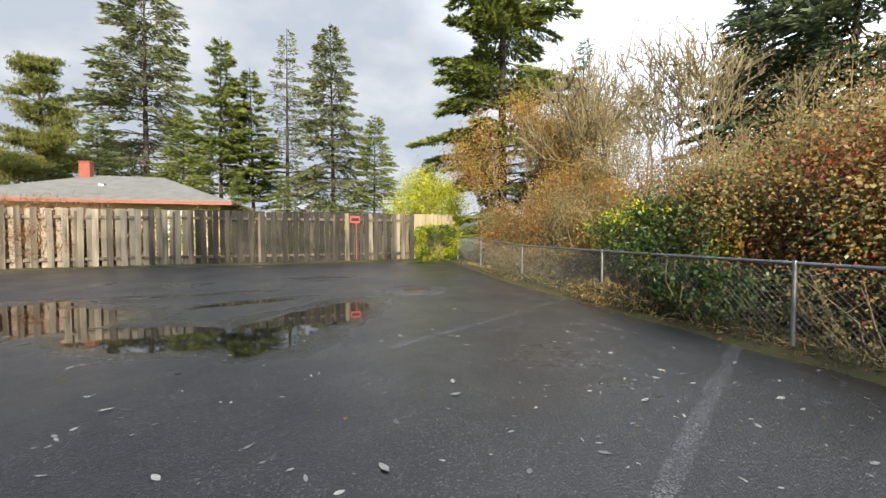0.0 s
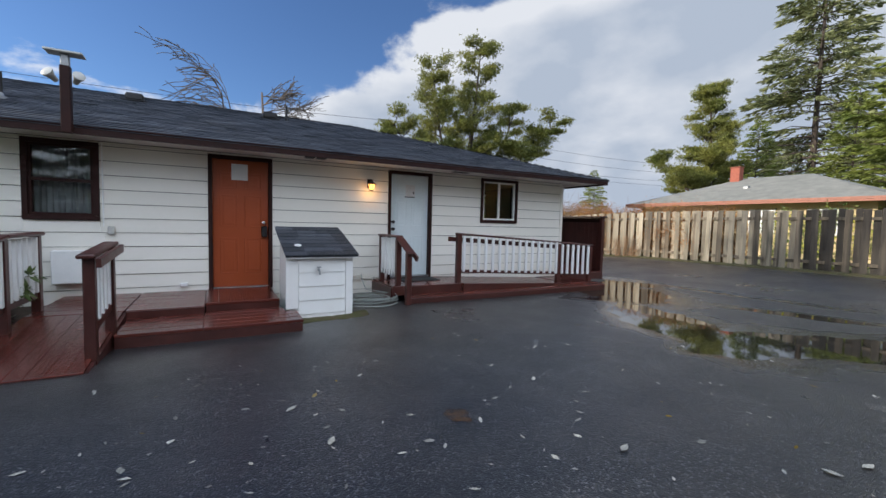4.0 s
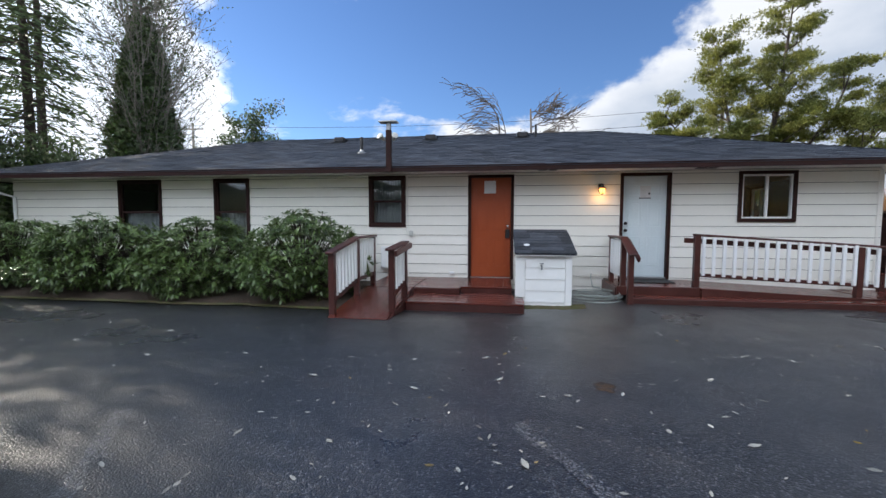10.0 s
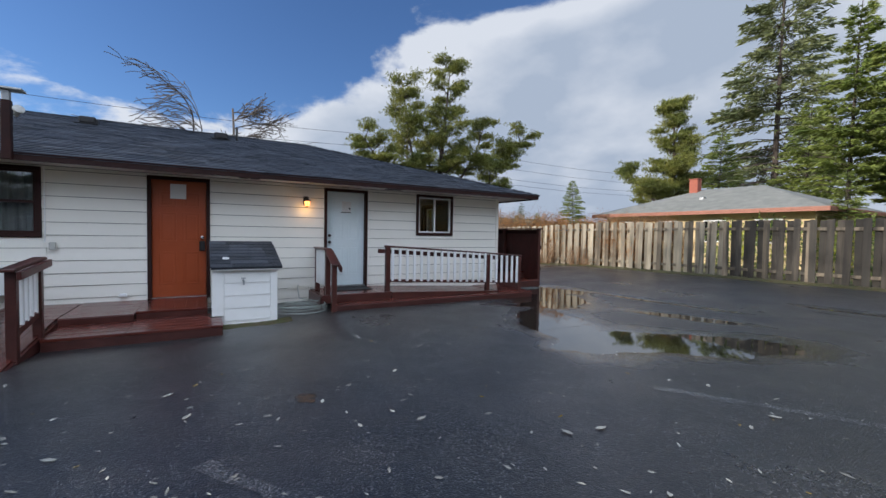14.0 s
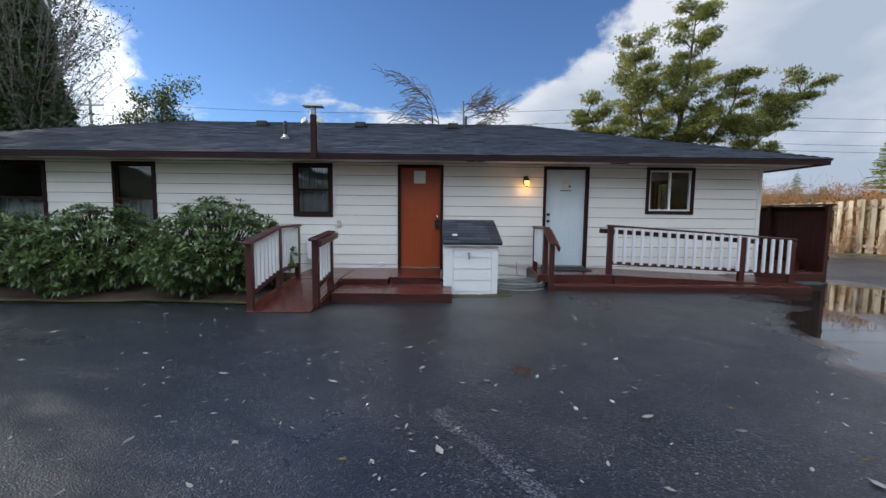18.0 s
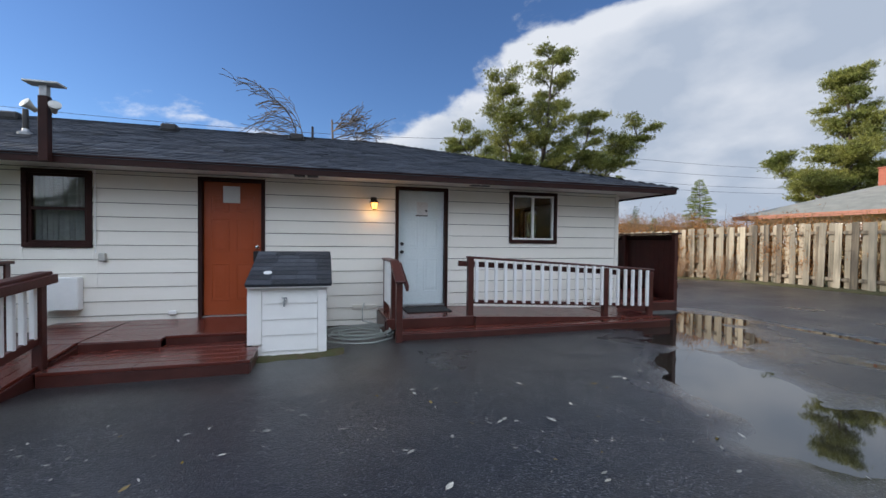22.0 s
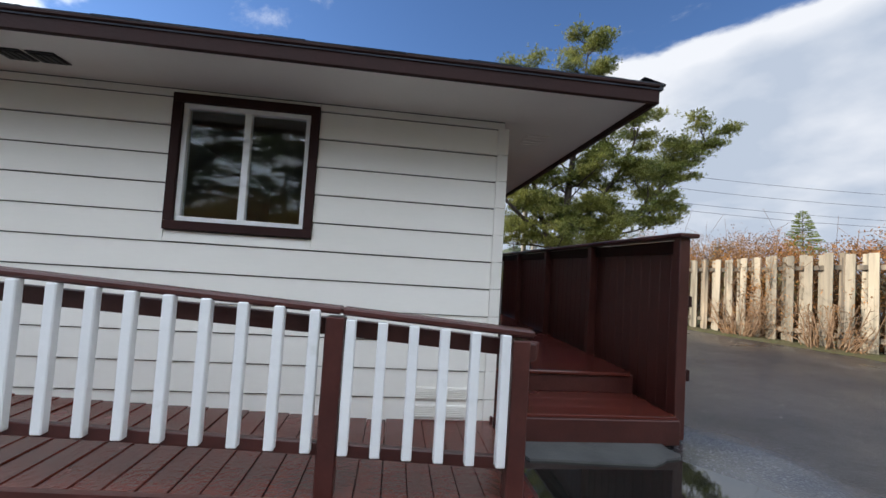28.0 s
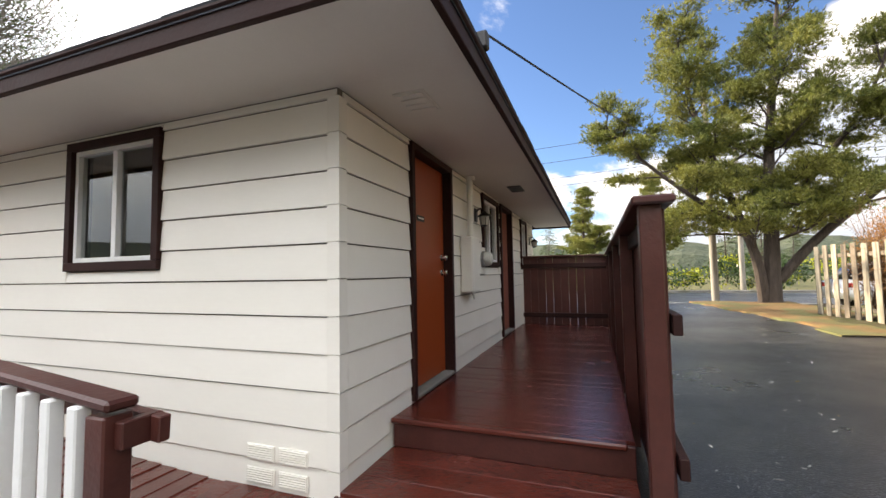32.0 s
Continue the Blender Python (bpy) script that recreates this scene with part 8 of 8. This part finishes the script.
            for k in range(5):
                a0 = 2 * math.pi * k / 5 + 0.3
                for label, w0, w1, lift, material in (("bright machined spoke", 0.020, 0.052, 0.0, "alloy"), ("", 0.007, 0.024, 0.003, "dark_alloy")):
                    sp = []
                    for rr, hh, w in ((0.052, 0.226, w0), (0.15, 0.243, (w0 + w1) / 2), (0.243, 0.246, w1)):
                        c = Vector((rr * math.cos(a0), rr * math.sin(a0), hh + lift))
                        tang = Vector((-math.sin(a0), math.cos(a0), 0)) * w
                        sp += [m @ (c - tang), m @ (c + tang), m @ (c + tang * 0.9 - Vector((0, 0, 0.04))), m @ (c - tang * 0.9 - Vector((0, 0, 0.04)))]
                    part("spoke" if label else "spoke_inset", MB().add(sp, [(i * 4 + q, i * 4 + (q + 1) % 4, (i + 1) * 4 + (q + 1) % 4, (i + 1) * 4 + q) for i in (0, 1) for q in range(4)] + [(3, 2, 1, 0), (8, 9, 10, 11)]), material, wh, label)
            part("hub_cap", MB().lathe([(0.06, 0.22), (0.058, 0.242), (0.04, 0.252), (0.0, 0.254)], m, 16), "dark_alloy", wh, smooth=True)
            for k in range(5):
                a = 2 * math.pi * k / 5 + 0.9
                part("lug_nut", MB().lathe([(0.011, 0.22), (0.011, 0.243), (0.0, 0.246)], m @ Matrix.Translation((0.085 * math.cos(a), 0.085 * math.sin(a), 0)), 6), "chrome", wh)
    # rear: bumper, lamps, spare wheel, filler
    slab("rear_bumper", [(-0.68, 0.45), (-0.50, 0.40), (-0.48, 0.61), (-0.68, 0.61)], -0.80, 0.80, "black_plastic", car, "black textured rear bumper")
    for s in (1, -1):
        tl = part("tail_lamp", MB().cbox(-0.62, -0.535, s * 0.70 - 0.09, s * 0.70 + 0.09, 0.84, 1.10, 0.02), "black_plastic", car, "black framed tail lamp")
        part("lens", MB().cbox(-0.635, -0.615, s * 0.70 - 0.065, s * 0.70 + 0.065, 0.95, 1.07, 0.006), "red_lens", tl, "red lens")
        part("side_lens", MB().cbox(-0.61, -0.55, s * 0.795 - 0.004, s * 0.795 + 0.004, 1.03, 1.085, 0.003), "red_lens", tl, "red side lens")
    ff = part("fuel_filler", MB().lathe([(0.105, 0.0), (0.105, 0.018), (0.09, 0.026), (0.0, 0.02)], Matrix.Translation((-0.36, 0.79, 1.0)) @ pose(0, 0, 0, -90, 0, 0), 24), "black_plastic", car, "round black fuel filler", smooth=True)
    part("filler_grip", MB().cbox(-0.44, -0.28, 0.81, 0.828, 0.99, 1.013, 0.004), "dark_alloy", ff)
    sw = part("spare_wheel", MB().lathe([(0.0, 0.0), (0.30, 0.0), (0.385, 0.02), (0.40, 0.10), (0.385, 0.19), (0.30, 0.21), (0.0, 0.19)], Matrix.Translation((-0.55, -0.05, 1.02)) @ pose(0, 0, 0, 0, -90, 0), 32), "tyre", car, "spare wheel on the tailgate", smooth=True)
    slab("rear_window", [(-0.54, 1.24), (-0.515, 1.24), (-0.41, 1.72), (-0.435, 1.72)], -0.6, 0.6, "tinted", car, "dark rear window")
    # front end and underside
    slab("front_bumper", [(3.55, 0.48), (3.80, 0.50), (3.80, 0.70), (3.55, 0.72)], -0.82, 0.82, "black_plastic", car, "black front bumper")
    slab("windscreen", [(2.03, 1.17), (2.06, 1.17), (1.60, 1.78), (1.57, 1.78)], -0.66, 0.66, "tinted", car, "dark windscreen")
    for s in (1, -1):
        part("head_lamp", MB().lathe([(0.10, 0.0), (0.10, 0.02), (0.07, 0.03), (0.0, 0.034)], Matrix.Translation((3.57, s * 0.52, 0.88)) @ pose(0, 0, 0, 0, 90, 0), 20), "chrome", car, smooth=True)
        part("side_step", MB().tube([(0.62, s * 0.80, 0.36), (2.32, s * 0.80, 0.36)], 0.045, 8), "black_plastic", car, "black tubular side step", smooth=True)
        part("door_handle", MB().cbox(0.86, 1.04, s * 0.79, s * 0.81, 1.02, 1.05, 0.006) if s > 0 else MB().cbox(0.86, 1.04, -0.81, -0.79, 1.02, 1.05, 0.006), "black_plastic", car)
    part("floor_pan", MB().cbox(-0.55, 3.5, -0.6, 0.6, 0.42, 0.60, 0.03), "black", car)
    for wx in (0, 2.95):
        part("axle", MB().tube([(wx, -0.64, 0.40), (wx, 0.64, 0.40)], 0.05, 8), "black", car)


off_roader()


def hatchback():
    car = thing("parked_car", "small white hatchback parked beside the road behind the fence", "car", at=(-20.6, 18.6, 0.0), rz=97)
    def side(name, prof, y, material, label=""):
        me = MB().prism(prof, 1, -y, y).mesh(name)
        bm = bmesh.new()
        bm.from_mesh(me)
        bmesh.ops.bevel(bm, geom=list(bm.edges), offset=0.05, segments=3, affect="EDGES", clamp_overlap=True)
        bm.to_mesh(me)
        bm.free()
        me.polygons.foreach_set("use_smooth", [True] * len(me.polygons))
        return part(name, me, material, car, label)
    side("body", [(-2.0, 0.3), (2.0, 0.28), (2.05, 0.62), (1.1, 0.88), (-1.95, 0.92), (-2.05, 0.6)], 0.84, "car_white", "white painted body")
    side("cabin", [(-1.9, 0.88), (1.05, 0.86), (0.35, 1.38), (-1.35, 1.42)], 0.72, "tinted", "dark glazed cabin")
    side("roof_panel", [(-1.42, 1.38), (0.38, 1.36), (0.25, 1.44), (-1.3, 1.47)], 0.68, "car_white", "white roof")
    for x in (-1.25, 1.28):
        for s in (1, -1):
            m = Matrix.Translation((x, s * 0.66, 0.31)) @ pose(0, 0, 0, -90 * s, 0, 0)
            w = part("wheel", MB().lathe([(0.2, 0.0), (0.31, 0.02), (0.315, 0.17), (0.29, 0.2), (0.2, 0.195)], m, 24), "tyre", car, smooth=True)
            part("rim", MB().lathe([(0.2, 0.19), (0.18, 0.185), (0.05, 0.195), (0.0, 0.195)], m, 20), "alloy", w, smooth=True)
    for s in (1, -1):
        part("tail_lamp", MB().cbox(-2.06, -1.98, s * 0.62 - 0.14, s * 0.62 + 0.14, 0.68, 0.82, 0.02), "red_lens", car, "red tail lamp")
        part("head_lamp", MB().cbox(1.86, 2.0, s * 0.6 - 0.16, s * 0.6 + 0.16, 0.6, 0.7, 0.02), "chrome", car)


hatchback()


# ---- fallen leaves ----
def leaf_blade(l, w, bend, seed):
    r = np.random.default_rng(seed)
    prof = [(0, 0.0), (0.18, 0.55), (0.42, 1.0), (0.68, 0.85), (0.88, 0.4), (1.0, 0.0)]
    vs = []
    for f, k in prof:
        z = 0.004 + bend * (f - 0.5) ** 2 * l
        vs += [(f * l - l / 2, -w / 2 * k, z + bend * w * 0.5 * k), (f * l - l / 2, 0, z), (f * l - l / 2, w / 2 * k, z + bend * w * 0.5 * k * r.uniform(0.3, 1.2))]
    fs = [(i * 3 + k, (i + 1) * 3 + k, (i + 1) * 3 + k + 1, i * 3 + k + 1) for i in range(5) for k in (0, 1)]
    return vs, fs


def litter():
    r = np.random.default_rng(11)
    shapes = [leaf_blade(1.0, r.uniform(0.28, 0.5), r.uniform(0.02, 0.16), k) for k in range(6)]
    for name, n, mats in (("fallen_leaves", 2000, "pale_leaf"), ("fallen_leaves", 150, "tan_leaf"), ("fallen_leaves", 40, "yellow_leaf")):
        mb = MB()
        for k in range(n):
            u = r.random()
            if u < 0.6:
                x, y = r.uniform(-4.0, 4.5), r.uniform(-7.0, 6.5)
            elif u < 0.8:
                x, y = r.uniform(2.5, 5.3), r.uniform(-3.0, 14.0)
            else:
                x, y = r.uniform(-20.0, -5.5), r.uniform(9.8, 12.5)
            if (-4.1 < x < -1.8 and -1.5 < y < 8) or (x < -2.6 and y < 8):
                continue
            s = r.uniform(0.025, 0.06) if r.random() < 0.8 else r.uniform(0.06, 0.085)
            m = Matrix.Translation((x, y, lie(x, y) + 0.002)) @ pose(0, 0, 0, r.normal() * 6, r.normal() * 6, r.uniform(0, 360)) @ Matrix.Scale(s, 4)
            vs, fs = shapes[int(r.integers(0, 6))]
            mb.add([m @ Vector(v) for v in vs], fs)
        tagged(part(name, mb, mats, smooth=True, fix=False), "small wet fallen leaves scattered over the asphalt", "leaves", kind="stuff")
    blade = MB().add(*leaf_blade(0.105, 0.042, 0.3, 3))
    me = blade.mesh("fallen_leaf", True)
    me.materials.append(M["pale_leaf"])
    for x, y, a in ((1.59, 3.43, 10), (1.66, 3.70, 80), (0.05, 1.05, 150), (-0.85, 3.9, 20), (0.35, 0.35, 60), (1.3, 1.2, 200), (-0.5, 0.9, 310), (0.9, 2.6, 110), (2.2, 5.1, 30), (0.2, -0.6, 75), (2.9, 2.9, 20)):
        ob = tagged(new("fallen_leaf", me), "large pale wet leaf lying on the asphalt", "leaf", "large fallen leaves")
        ob.matrix_world = pose(x, y, lie(x, y) + 0.001, 0, 0, a)
    # leaf drift along the chain-link fence
    mb = MB()
    for k in range(900):
        y = r.uniform(-6, 15.5)
        x = link_x(y) - abs(r.normal()) * 0.28 + 0.12
        m = Matrix.Translation((x, y, lie(min(x, 5.2), y) + 0.004 + 0.02 * r.random())) @ pose(0, 0, 0, r.normal() * 15, r.normal() * 15, r.uniform(0, 360)) @ Matrix.Scale(r.uniform(0.03, 0.08), 4)
        vs, fs = shapes[int(r.integers(0, 6))]
        mb.add([m @ Vector(v) for v in vs], fs)
    tagged(part("leaf_drift", mb, "rust_leaf", smooth=True, fix=False), "brown leaves drifted along the fence foot", "leaves", kind="stuff")
    # mossy strip under both fences
    mb = MB()
    vs, fs = [], []
    for i in range(161):
        y = -9 + 25.3 * i / 160
        x = link_x(y)
        vs += [(x - 0.42 + 0.13 * noise.noise((y * 1.2, 0, 0)), y, lie(5.0, y) + 0.001), (x - 0.15, y, lie(5.0, y) + 0.035 + 0.015 * noise.noise((y * 4, 0, 0))), (x + 0.35, y, lie(5.0, y) + 0.05)]
    for i in range(160):
        for k in range(2):
            a = 3 * i + k
            fs.append((a, a + 3, a + 4, a + 1))
    tagged(part("moss_strip", mb.add(vs, fs), "moss"), "mossy litter at the foot of the chain-link fence", "moss", kind="stuff")
    mb = MB()
    vs, fs = [], []
    for i in range(141):
        x = -16 + 21.4 * i / 140
        y = fence_y(x)
        g = lie(x, y - 0.5)
        vs += [(x, y - 0.62 + 0.15 * noise.noise((x * 1.1, 4, 0)), g + 0.001), (x, y - 0.25, g + 0.04 + 0.02 * noise.noise((x * 4, 4, 0))), (x, y + 0.4, g + 0.06)]
    for i in range(140):
        for k in range(2):
            a = 3 * i + k
            fs.append((a, a + 3, a + 4, a + 1))
    tagged(part("moss_strip", mb.add(vs, fs), "moss"), "mossy grass at the foot of the board fence", "moss", kind="stuff")


litter()


# rusty stains on the asphalt
def stain(x, y, r0, material, label):
    vs, fs, n = [(x, y, lie(x, y) + 0.003)], [], 26
    for k in range(n):
        a = 2 * math.pi * k / n
        r = r0 * (1 + 0.45 * noise.noise((math.cos(a) * 1.4 + x, math.sin(a) * 1.4, y)))
        px, py = x + 1.35 * r * math.cos(a), y + r * math.sin(a)
        vs.append((px, py, lie(px, py) + 0.003))
    fs = [(0, 1 + k, 1 + (k + 1) % n) for k in range(n)]
    tagged(part("stain", MB().add(vs, fs), material), label, "stain", kind="structure")


stain(0.077, 1.912, 0.085, "rust_stain", "small rusty brown stain soaked into the asphalt")
